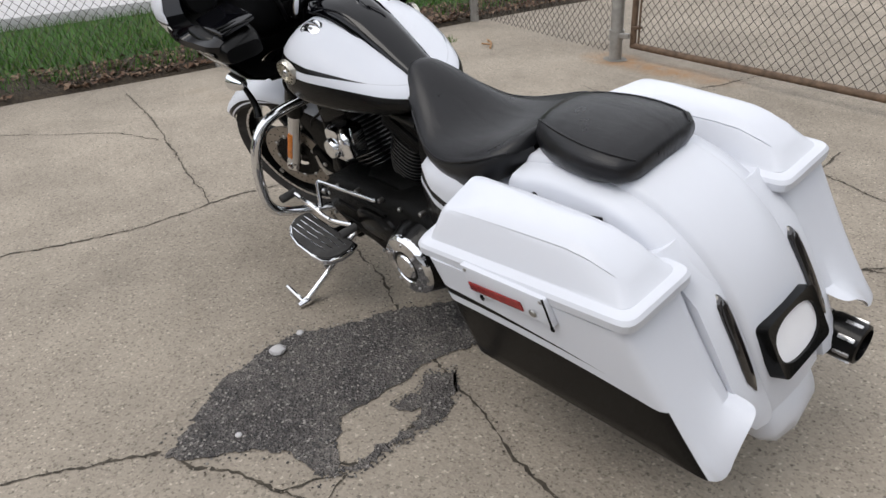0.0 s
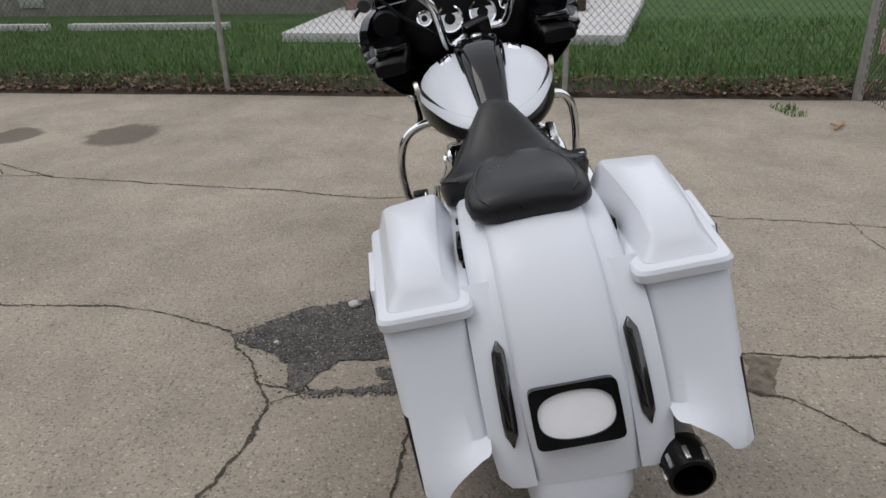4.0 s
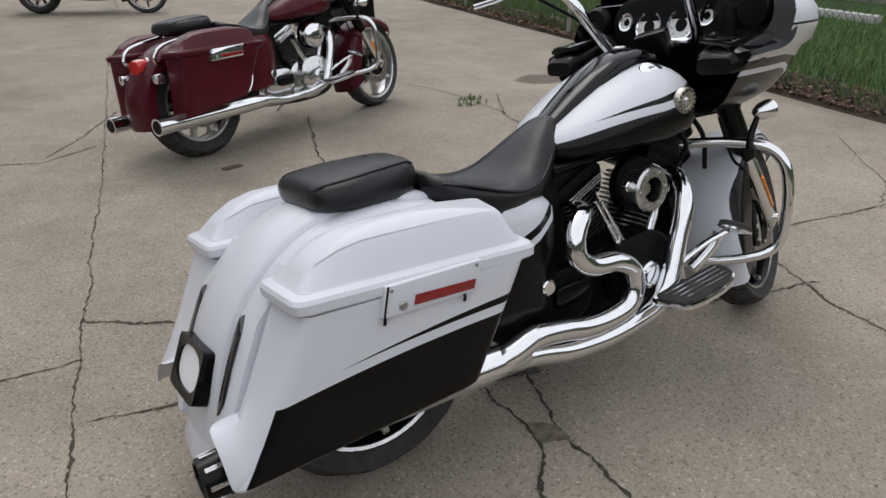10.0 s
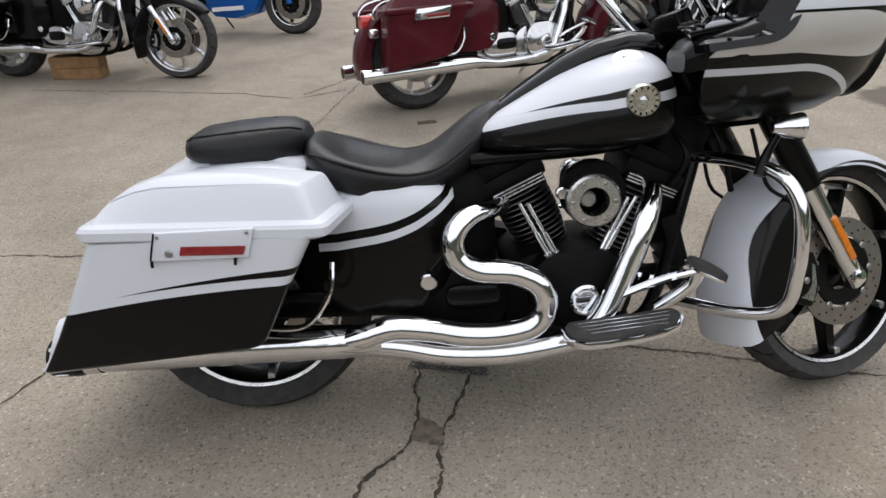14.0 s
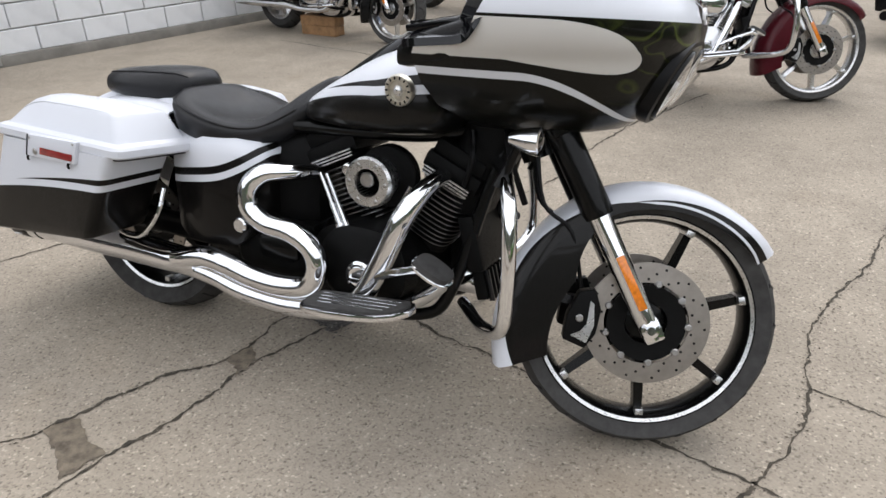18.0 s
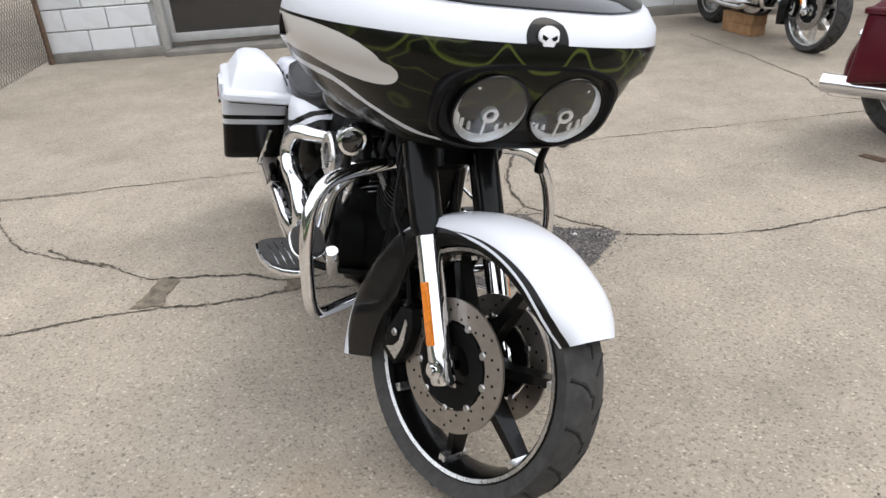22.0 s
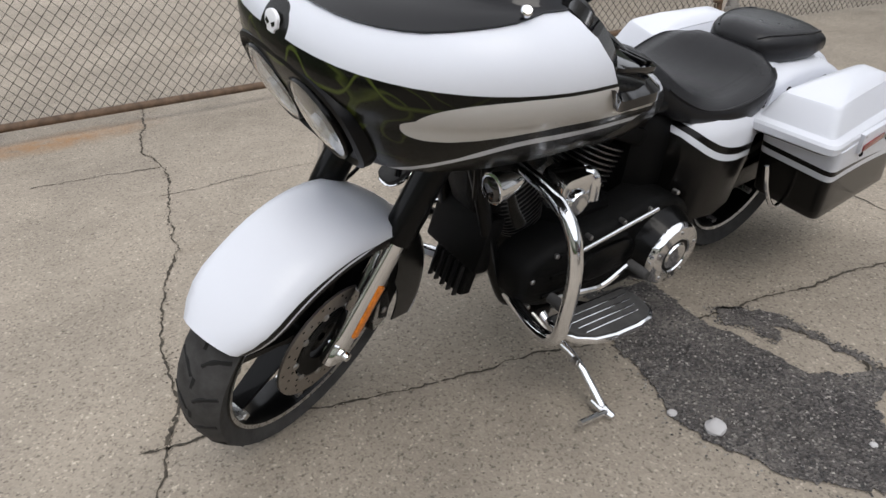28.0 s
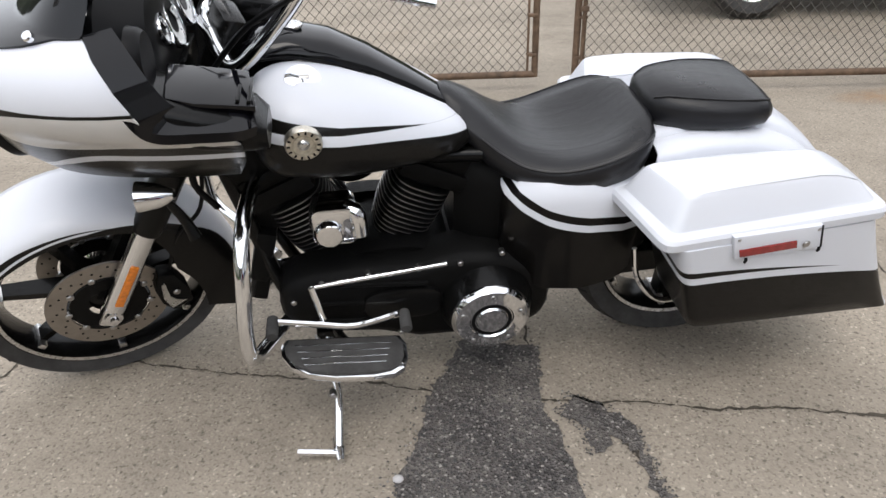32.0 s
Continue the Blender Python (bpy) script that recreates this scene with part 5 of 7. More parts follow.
def side_covers(bike, paint=None):
    for s in (-1, 1):
        rows = []
        for x, zt, zb, o in ((0.26, 0.645, 0.33, 0.170), (0.31, 0.652, 0.31, 0.196), (0.40, 0.655, 0.305, 0.212), (0.50, 0.652, 0.315, 0.208), (0.56, 0.640, 0.36, 0.190), (0.595, 0.615, 0.42, 0.165)):
            rows.append([(x, s * 0.06, zt + 0.002), (x, s * (o - 0.05), zt), (x, s * (o - 0.012), zt - 0.018), (x, s * o, zt - 0.06), (x, s * o, (zt + zb) / 2), (x, s * (o - 0.01), zb + 0.02), (x, s * 0.06, zb)])
        part("side_cover", loft(rows), paint or COVER_PAINT, bike, "glossy side cover" if paint else "white over black side cover", angle=50)
    # frame rails and battery box mass
    part("frame_box", loft([oval(x, 0, z, hw, hh, 20, 4) for x, z, hw, hh in ((0.20, 0.45, 0.10, 0.13), (0.28, 0.46, 0.14, 0.17), (0.52, 0.46, 0.13, 0.19), (0.66, 0.50, 0.11, 0.18), (0.70, 0.50, 0.08, 0.15))]), ENGINE, bike)
    for s in (-1, 1):
        part("frame_rail", tube([(0.64, s * 0.10, 0.68), (1.0, s * 0.07, 0.69), (1.20, s * 0.05, 0.74)], 0.018, 10, 4), GLOSS, bike)
        part("down_tube", tube([(1.25, s * 0.045, 0.78), (1.19, s * 0.075, 0.56), (1.12, s * 0.095, 0.30), (1.04, s * 0.10, 0.21), (0.8, s * 0.10, 0.19), (0.45, s * 0.10, 0.22)], 0.017, 10, 5), GLOSS, bike)
        part("swing_arm", box((0.52, 0.035, 0.075), (0.24, s * 0.105, 0.325), 0.012, Matrix.Rotation(radians(2), 3, "Y")), GLOSS, bike)
        part("bag_guard", tube([(0.300, s * 0.255, 0.485), (0.290, s * 0.275, 0.415), (0.242, s * 0.285, 0.350), (0.185, s * 0.280, 0.332), (0.08, s * 0.25, 0.335)], 0.007, 8, 5), CHROME, bike)
        part("bag_bracket", box((0.20, 0.012, 0.03), (0.08, s * 0.178, 0.632), 0.004, Matrix.Rotation(radians(12), 3, "Y")), GLOSS, bike)
        for x, z in ((-0.03, 0.628), (0.08, 0.648), (0.17, 0.655)):
            part("bracket_bolt", disc(0.009, -0.006, 0.006, (x, s * 0.172, z), "y", 12), PLASTIC, bike)


def engine(bike, cases=None, covers=None):
    cases, covers = cases or ENGINE, covers or CHROME
    # crankcase and gearbox
    part("crankcase", loft([oval(y, 0.86, 0.315, rx, rz, 28, 2.6, "y") for y, rx, rz in ((-0.15, 0.10, 0.09), (-0.135, 0.15, 0.125), (-0.05, 0.18, 0.14), (0.08, 0.18, 0.14), (0.12, 0.16, 0.13))]), cases, bike)
    part("gearbox", box((0.28, 0.24, 0.20), (0.575, -0.01, 0.315), 0.03), cases, bike)
    part("clutch_cover", loft([oval(y, 0.595, 0.335, rx, rz, 24, 3.4, "y") for y, rx, rz in ((-0.12, 0.125, 0.085), (-0.16, 0.12, 0.08), (-0.172, 0.105, 0.065))]), cases, bike)
    part("clutch_plate", loft([oval(y, 0.63, 0.345, rx, rz, 20, 4, "y") for y, rx, rz in ((-0.168, 0.07, 0.036), (-0.184, 0.066, 0.033), (-0.187, 0.06, 0.027))]), GLOSS, bike)
    part("oil_filler", disc(0.022, -0.18, -0.21, (0.52, 0, 0.40), "y", 18), CHROME, bike)
    cam = part("cam_cover", loft([oval(y, 0.90, 0.345, rx, rz, 28, 2.5, "y") for y, rx, rz in ((-0.12, 0.135, 0.115), (-0.185, 0.128, 0.108), (-0.20, 0.11, 0.09))]), cases, bike)
    part("timer_cover", lathe([(0, -0.016), (0.026, -0.015), (0.028, -0.011), (0.034, -0.012), (0.041, -0.006), (0.042, 0.012)], (0.907, -0.205, 0.328), "y", 28, closed=False), covers, cam, "round chrome timer cover")
    for i in range(5):
        a = 2 * math.pi * i / 5
        part("cover_screw", disc(0.004, -0.218, -0.205, (0.907 + 0.033 * math.cos(a), 0, 0.328 + 0.033 * math.sin(a)), "y", 8), STEEL, cam)
    part("oil_filter", lathe([(0, 0.09), (0.034, 0.088), (0.040, 0.075), (0.040, -0.01), (0, -0.01)], (1.10, 0.0, 0.30), "x", 24, closed=False), CHROME, bike)
    # two finned cylinders
    for lean, foot, nm in ((-0.43, (0.851, 0.402), "rear"), (0.43, (1.000, 0.388), "front")):
        up = Vector((math.sin(lean), 0, math.cos(lean)))
        f = Vector((foot[0], 0, foot[1]))
        t = Matrix.Rotation(lean, 3, "Y")
        core = part("cylinder", tube([f, f + up * 0.25], 0.058, 20, 1), cases, bike)
        for i in range(12):
            k = 0.85 + 0.15 * math.sin(min(1, i / 6) * math.pi / 2) if i < 9 else 1.0
            bm = loft([oval(h, 0, 0, 0.075 * k, 0.086 * k, 22, 3.0, "z") for h in (-0.0026, 0.0026)])
            bmesh.ops.transform(bm, matrix=Matrix.Translation(f + up * (0.035 + i * 0.0145)) @ t.to_4x4(), verts=bm.verts)
            fin = part("cooling_fin", bm, FIN, core)
            bm = lathe([(1.0, -0.0011), (1.02, -0.0008), (1.02, 0.0008), (1.0, 0.0011)], (0, 0, 0), "z", 24)
            for v in bm.verts:
                a = math.atan2(v.co.y, v.co.x)
                c, q, g = math.cos(a), math.sin(a), v.co.xy.length
                v.co.x, v.co.y = 0.0753 * k * g * math.copysign(abs(c) ** 0.667, c), 0.0863 * k * g * math.copysign(abs(q) ** 0.667, q)
            bmesh.ops.transform(bm, matrix=Matrix.Translation(f + up * (0.035 + i * 0.0145)) @ t.to_4x4(), verts=bm.verts)
            part("fin_edge", bm, FIN_EDGE, fin)
        rb = part("rocker_box", box((0.165, 0.20, 0.050), f + up * 0.245, 0.014, t), cases, bike)
        part("rocker_cover", box((0.15, 0.185, 0.045), f + up * 0.287, 0.016, t), ENGINE, rb)
        part("rocker_trim", box((0.138, 0.010, 0.026), f + up * 0.222 + Vector((0, -0.105, 0)), 0.003, t), cases, rb)
        for j in range(3):
            part("trim_ridge", box((0.134, 0.005, 0.0036), f + up * (0.213 + 0.0085 * j) + Vector((0, -0.1115, 0)), 0.001, t), ALLOY, rb)
        for d in (0.0, 0.020):
            a1 = Vector((0.753 + d, -0.155, 0.574)) if lean < 0 else Vector((1.040 - d, -0.155, 0.574))
            a0 = Vector((0.823 + d, -0.165, 0.436)) if lean < 0 else Vector((0.954 - d * 0.4, -0.165, 0.426))
            rod_ob = part("pushrod_tube", tube([a0, a0.lerp(a1, 0.45), a0.lerp(a1, 0.46), a1], [0.0085, 0.0085, 0.0058, 0.0058], 12, 1), CHROME, bike)
            part("pushrod_collar", tube([a0 - (a1 - a0) * 0.04, a0 + (a1 - a0) * 0.07], 0.013, 12, 1), CHROME, rod_ob)
        part("tappet_block", box((0.058, 0.04, 0.022), (0.835 if lean < 0 else 0.955, -0.165, 0.416), 0.006), CHROME, bike)
    # air cleaner ring on the carburettor side
    air = part("air_cleaner", lathe([(0.036, -0.075), (0.060, -0.075), (0.066, -0.068), (0.066, -0.050), (0.052, -0.045), (0.050, 0.03), (0.034, 0.03)], (0.925, -0.135, 0.580), "y", 32), ALLOY, bike, "round open air cleaner with bolted alloy ring")
    part("intake_throat", lathe([(0, 0.0), (0.030, 0.0), (0.036, -0.03), (0.036, -0.068), (0.034, 0.02), (0, 0.02)], (0.925, -0.135, 0.580), "y", 28, closed=False), PLASTIC, air)
    part("intake_flap", disc(0.020, -0.06, -0.04, (0.914, -0.135, 0.583), "y", 20), STEEL, air)
    for i in range(6):
        a = 2 * math.pi * i / 6
        part("air_bolt", disc(0.005, -0.079, -0.07, (0.925 + 0.051 * math.cos(a), -0.135, 0.580 + 0.051 * math.sin(a)), "y", 8), STEEL, air)
    part("backing_plate", disc(0.082, -0.10, -0.135, (0.94, 0, 0.585), "y", 28), ENGINE, air)
    part("breather_knob", disc(0.016, -0.19, -0.17, (0.853, 0, 0.60), "y", 18), CHROME, air)
    # primary case on the other flank
    prim = []
    for y, g in ((0.08, 0.0), (0.165, 0.0), (0.185, -0.012), (0.192, -0.03)):
        ring = []
        for j in range(40):
            a = 2 * math.pi * j / 40
            c, s = math.cos(a), math.sin(a)
            bulge = 0.135 if c < 0 else 0.105
            ring.append((0.80 + (0.335 + g) * math.copysign(abs(c) ** 0.62, c), y, 0.325 + (bulge + g) * math.copysign(abs(s) ** 0.62, s) + 0.02 * c))
        prim.append(ring)
    pc = part("primary_cover", loft(prim), cases, bike, "black primary chain cover")
    part("derby_housing", lathe([(0.118, 0.14), (0.125, 0.165), (0.118, 0.190), (0.102, 0.232), (0.096, 0.246), (0, 0.246)], (0.632, 0, 0.302), "y", 36, closed=False), GLOSS, pc)
    db = part("derby_cover", lathe([(0, 0.2660), (0.036, 0.2650), (0.039, 0.2600), (0.052, 0.2590), (0.055, 0.2630), (0.088, 0.2600), (0.097, 0.2500), (0.098, 0.2380)], (0.632, 0, 0.302), "y", 40, closed=False), CHROME, pc, "chrome derby cover with centre medallion")
    part("derby_ring", lathe([(0.041, 0.2605), (0.050, 0.2605), (0.050, 0.2585), (0.041, 0.2585)], (0.632, 0, 0.302), "y", 32), PLASTIC, db)
    for i in range(5):
        a = 2 * math.pi * (i + 0.25) / 5
        part("derby_screw", disc(0.005, 0.2560, 0.2640, (0.632 + 0.075 * math.cos(a), 0, 0.302 + 0.075 * math.sin(a)), "y", 10), STEEL, db)
    part("inspection_cover", loft([oval(y, 0.84, 0.33, rx, rz, 24, 3, "y") for y, rx, rz in ((0.185, 0.10, 0.05), (0.202, 0.095, 0.046), (0.206, 0.085, 0.038))]), GLOSS, pc)
    for x, z in ((0.50, 0.42), (0.60, 0.455), (0.70, 0.435), (0.80, 0.43), (0.92, 0.425), (1.03, 0.41), (1.10, 0.36), (1.10, 0.28), (1.0, 0.235), (0.85, 0.225), (0.70, 0.205)):
        part("case_bolt", disc(0.007, 0.175, 0.196, (x, 0, z), "y", 8), STEEL, pc)
    # ribs on the primary
    for k in range(3):
        part("case_rib", tube([(0.78 + 0.03 * k, 0.194, 0.385 - 0.055 * k), (1.02 + 0.02 * k, 0.192, 0.405 - 0.055 * k)], 0.006, 6, 1), cases, pc)
    # starter and horn
    horn = part("horn_cover", loft([oval(y, 0.985, 0.562, rx, rz, 28, 5, "y") for y, rx, rz in ((0.10, 0.050, 0.050), (0.158, 0.056, 0.054), (0.176, 0.050, 0.048), (0.180, 0.038, 0.036))]), CHROME, bike, "square chrome horn cover")
    part("horn_button", lathe([(0, 0.198), (0.028, 0.196), (0.034, 0.188), (0.035, 0.17)], (0.998, 0, 0.551), "y", 26, closed=False), CHROME, horn)
    part("horn_tube", tube([(0.955, 0.15, 0.60), (0.935, 0.165, 0.588), (0.93, 0.168, 0.535)], 0.021, 14, 3), CHROME, horn)


def exhaust(bike):
    v = -0.225
    part("rear_header", tube([(0.715, -0.12, 0.565), (0.675, -0.19, 0.570), (0.625, v, 0.566), (0.587, v - 0.015, 0.525), (0.590, v - 0.02, 0.472), (0.640, v - 0.02, 0.437), (0.725, v - 0.02, 0.425), (0.785, v - 0.02, 0.39), (0.800, v - 0.02, 0.335), (0.770, v - 0.02, 0.285), (0.690, v - 0.02, 0.268), (0.60, v - 0.02, 0.272), (0.52, v - 0.02, 0.290), (0.43, v - 0.02, 0.302), (0.36, v - 0.02, 0.285), (0.30, v - 0.01, 0.268)],
                             [0.022, 0.022, 0.027, 0.030, 0.030, 0.030, 0.030, 0.030, 0.030, 0.031, 0.031, 0.031, 0.031, 0.032, 0.033, 0.034], 16, 5), CHROME, bike, "chrome S-bend rear exhaust header")
    part("front_header", tube([(1.085, -0.10, 0.60), (1.075, -0.17, 0.585), (1.04, v, 0.52), (0.99, v - 0.01, 0.40), (0.94, v - 0.02, 0.295), (0.885, v - 0.02, 0.245), (0.80, v - 0.02, 0.225), (0.70, v - 0.015, 0.212), (0.60, v - 0.01, 0.213), (0.53, v - 0.01, 0.222), (0.46, v - 0.01, 0.240), (0.38, v - 0.01, 0.255), (0.30, v - 0.01, 0.262)],
                              [0.022, 0.024, 0.028, 0.030, 0.030, 0.030, 0.030, 0.030, 0.030, 0.029, 0.028, 0.030, 0.034], 16, 5), CHROME, bike, "chrome front exhaust header")
    muff = part("muffler", tube([(0.40, v - 0.012, 0.272), (0.30, v - 0.005, 0.268), (0.15, -0.215, 0.266), (-0.05, -0.205, 0.262), (-0.25, -0.198, 0.262), (-0.325, -0.196, 0.262)], [0.034, 0.043, 0.046, 0.046, 0.046, 0.044], 20, 4), CHROME, bike, "long chrome muffler")
    d = turn_to((-1.0, 0.02, -0.05))
    tip = part("exhaust_tip", lathe([(0.046, 0.0), (0.051, 0.02), (0.051, 0.035), (0.047, 0.085), (0.040, 0.088), (0.036, 0.05), (0.036, 0.0)], (-0.325, -0.196, 0.262), "y", 28, d), GLOSS, muff, "black fluted exhaust tip")
    part("tip_collar", lathe([(0.047, -0.03), (0.0495, -0.03), (0.0495, 0.005), (0.047, 0.005)], (-0.325, -0.196, 0.262), "y", 28, d), CHROME, tip)
    for i in range(8):
        a = 2 * math.pi * i / 8
        q = Vector((-0.325, -0.196, 0.262)) + d @ Vector((0.049 * math.cos(a), 0.06, 0.049 * math.sin(a)))
        part("tip_flute", box((0.006, 0.035, 0.010), q, 0.002, d @ Matrix.Rotation(-a, 3, "Y")), ALLOY, tip)


def front_end(bike, paint, steer_deg=22.0, rim=None, note="pearl white front fender with black flanks"):
    axle = Vector((1.593, -0.026, 0.303))
    axis = (-FORK).normalized()
    steer = Matrix.Translation(axle) @ Matrix.Rotation(radians(steer_deg), 4, axis) @ Matrix.Translation(-axle)
    wheel("front_wheel", bike, axle, 0.311, 0.260, 0.124, 7, bend=steer, disc_r=0.146, rim_mat=rim, spoke_mat=rim)
    for s in (-1, 1):
        a = axle + Vector((0.0, s * 0.104, -0.004))
        up = -FORK
        leg = part("fork_leg", tube([a - up * 0.03, a + up * 0.02, a + up * 0.06, a + up * 0.30, a + up * 0.36], [0.020, 0.026, 0.027, 0.027, 0.024], 18, 3), CHROME, bike, "chrome lower fork leg", bend=steer)
        part("fork_cover", tube([a + up * 0.30, a + up * 0.305, a + up * 0.55], [0.030, 0.036, 0.036], 18, 3), GLOSS, leg, "black upper fork cover")
        part("fork_reflector", box((0.020, 0.008, 0.135), a + up * 0.120 + Vector((0.004, s * 0.027, 0)), 0.003, Matrix.Rotation(radians(-30), 3, "Y")), AMBER, leg, "long amber fork reflector")
        part("axle_nut", lathe([(0, 0.020), (0.010, 0.020), (0.012, 0.010), (0.021, 0.008), (0.023, 0.0), (0, 0.0)], a + Vector((0.0, s * 0.016, 0)), "y", 20, Matrix.Diagonal((1, s, 1)), closed=False), CHROME, leg)
        part("axle_clamp", box((0.05, 0.036, 0.062), a + Vector((0.005, 0, -0.004)), 0.012, Matrix.Rotation(radians(-30), 3, "Y")), CHROME, leg)
        # brake caliper
        cal = part("brake_caliper", prism([(0.0, -0.05), (0.055, -0.06), (0.072, -0.02), (0.07, 0.04), (0.045, 0.085), (0.01, 0.07), (-0.004, 0.01)], -0.022, 0.022, "y", 0.006), ENGINE, bike, "black four-piston brake caliper")
        cal.matrix_local = steer @ Matrix.Translation(axle + Vector((-0.185, s * 0.083, -0.005))) @ Matrix.Rotation(radians(8), 4, "Y")
        part("caliper_badge", prism([(0.015, -0.035), (0.055, -0.045), (0.062, 0.0), (0.05, 0.05), (0.04, 0.055), (0.045, 0.0), (0.035, -0.02)], s * 0.0225, s * 0.025, "y", 0), ALLOY, cal)
        part("caliper_bolt", disc(0.009, s * 0.022, s * 0.03, (0.025, 0, 0.01), "y", 12), STEEL, cal)
        part("brake_hose", tube([axle + Vector((-0.16, s * 0.085, 0.07)), axle + Vector((-0.20, s * 0.11, 0.20)), axle + Vector((-0.27, s * 0.10, 0.26)), axle + Vector((-0.30, s * 0.09, 0.40))], 0.005, 8, 5), PLASTIC, bike, bend=steer)
    if paint:
        rings = []
        n = 30
        for i in range(n + 1):
            u = i / n
            a = radians(204 - 168 * u)
            r = 0.325 + 0.046 * max(0, 1 - u * 3.2) ** 1.5 + 0.012 * max(0, u - 0.85) * 6
            hw = 0.098 + 0.010 * math.sin(u * math.pi)
            taper = 1.0 if u < 0.88 else 1 - 0.34 * ((u - 0.88) / 0.12) ** 2.4
            skirt = 0.052 + 0.075 * min(1.0, max(0.0, (0.52 - u) / 0.22))
            ring = []
            for v, h in ((-1.0, -skirt), (-1.0, -0.045), (-0.99, -0.028), (-0.90, -0.012), (-0.65, -0.003), (-0.3, 0.003), (0, 0.004), (0.3, 0.003), (0.65, -0.003), (0.90, -0.012), (0.99, -0.028), (1.0, -0.045), (1.0, -skirt)):
                rr = r + h
                ring.append((axle.x + rr * math.cos(a), axle.y + v * hw * taper, axle.z + rr * math.sin(a)))
            rings.append(ring)
        bm = shell(rings, 0.004)
        part("front_fender", bm, paint, bike, note, bend=steer, angle=60)
    # yokes
    top = axle - FORK * 0.52
    part("lower_yoke", box((0.09, 0.30, 0.05), top + Vector((0.02, 0, 0)), 0.012, Matrix.Rotation(radians(-30), 3, "Y")), GLOSS, bike, bend=steer)
    return steer


def crash_bar(bike):
    loops = {1: [(1.14, 0.06, 0.660), (1.155, 0.17, 0.668), (1.164, 0.272, 0.657), (1.169, 0.332, 0.615), (1.175, 0.364, 0.54), (1.185, 0.374, 0.45), (1.186, 0.362, 0.36), (1.165, 0.28, 0.315), (1.10, 0.11, 0.275)],
             -1: [(1.20, -0.06, 0.650), (1.27, -0.18, 0.655), (1.315, -0.29, 0.644), (1.342, -0.340, 0.600), (1.352, -0.356, 0.53), (1.354, -0.352, 0.42), (1.340, -0.33, 0.325), (1.27, -0.26, 0.290), (1.16, -0.11, 0.275)]}
    part("oil_cooler", box((0.045, 0.20, 0.15), (1.165, 0, 0.43), 0.01, Matrix.Rotation(radians(-16), 3, "Y")), ENGINE, bike)
    part("neck_cover", loft([oval(z, x, 0, rx, ry, 20, 3, "z") for z, x, rx, ry in ((0.50, 1.13, 0.05, 0.07), (0.62, 1.15, 0.075, 0.085), (0.72, 1.185, 0.085, 0.09), (0.80, 1.20, 0.07, 0.08))]), ENGINE, bike)
    reg = part("regulator", box((0.035, 0.13, 0.09), (1.185, 0.0, 0.315), 0.006, Matrix.Rotation(radians(-16), 3, "Y")), ENGINE, bike, "finned black voltage regulator")
    for k in range(5):
        part("regulator_fin", box((0.014, 0.006, 0.086), (1.208, -0.05 + 0.025 * k, 0.312), 0.001, Matrix.Rotation(radians(-16), 3, "Y")), FIN, reg)
    for s in (-1, 1):
        part("crash_bar", tube(loops[s], 0.0165, 14, 6), CHROME, bike, "chrome engine guard loop")
        lead = 0.028 if s > 0 else 0.008
        edge = [(x + lead, s * y) for x, y in ((0.830, 0.272), (0.816, 0.300), (0.816, 0.345), (0.828, 0.378), (0.852, 0.396), (0.90, 0.402), (0.98, 0.400), (1.04, 0.388), (1.082, 0.362), (1.104, 0.325), (1.106, 0.295), (1.094, 0.272))]
        well = [(0.962 + lead + (x - 0.962 - lead) * 0.93, s * (0.335 + (s * y - 0.335) * 0.86)) for x, y in edge]
        board = part("floorboard", prism(edge, 0.288, 0.306, "z", 0.006), CHROME, bike, "rider floorboard with rubber pad and chrome rim")
        board.matrix_local = Matrix.Translation((0.95, 0, 0.31)) @ Matrix.Rotation(radians(-5), 4, "Y") @ Matrix.Translation((-0.95, 0, -0.31))
        part("floorboard_pad", prism(well, 0.304, 0.312, "z", 0.003), RUBBER, board)
        for j in range(4):
            yy = s * (0.303 + 0.020 * j)
            part("pad_strip", box((0.225 - 0.014 * j, 0.004, 0.004), (0.962 + lead, yy, 0.3125), 0.0015), CHROME, board)
        part("board_bracket", tube([(1.02, s * 0.10, 0.25), (1.0, s * 0.22, 0.27), (0.98, s * 0.29, 0.298)], 0.012, 8, 3), GLOSS, board)
        # turn signal on the bar
        sx, sy, sz = (1.335 if s > 0 else 1.362), s * 0.270, 0.744
        sig = part("turn_signal", lathe([(0, -0.060), (0.012, -0.055), (0.024, -0.03), (0.030, 0.0), (0.031, 0.012), (0.026, 0.014), (0, 0.012)], (sx, sy, sz), "x", 24, closed=False), CHROME, bike, "bullet-shaped chrome turn signal")
        part("signal_lens", lathe([(0, 0.020), (0.018, 0.018), (0.027, 0.012)], (sx, sy, sz), "x", 20, closed=False), SMOKE, sig)
        part("signal_stalk", tube([(sx - 0.035, sy - s * 0.004, sz - 0.01), (sx - 0.06, sy - s * 0.01, sz - 0.07), (sx - 0.075, sy, sz - 0.11)], [0.008, 0.011, 0.014], 10, 4), GLOSS, sig)


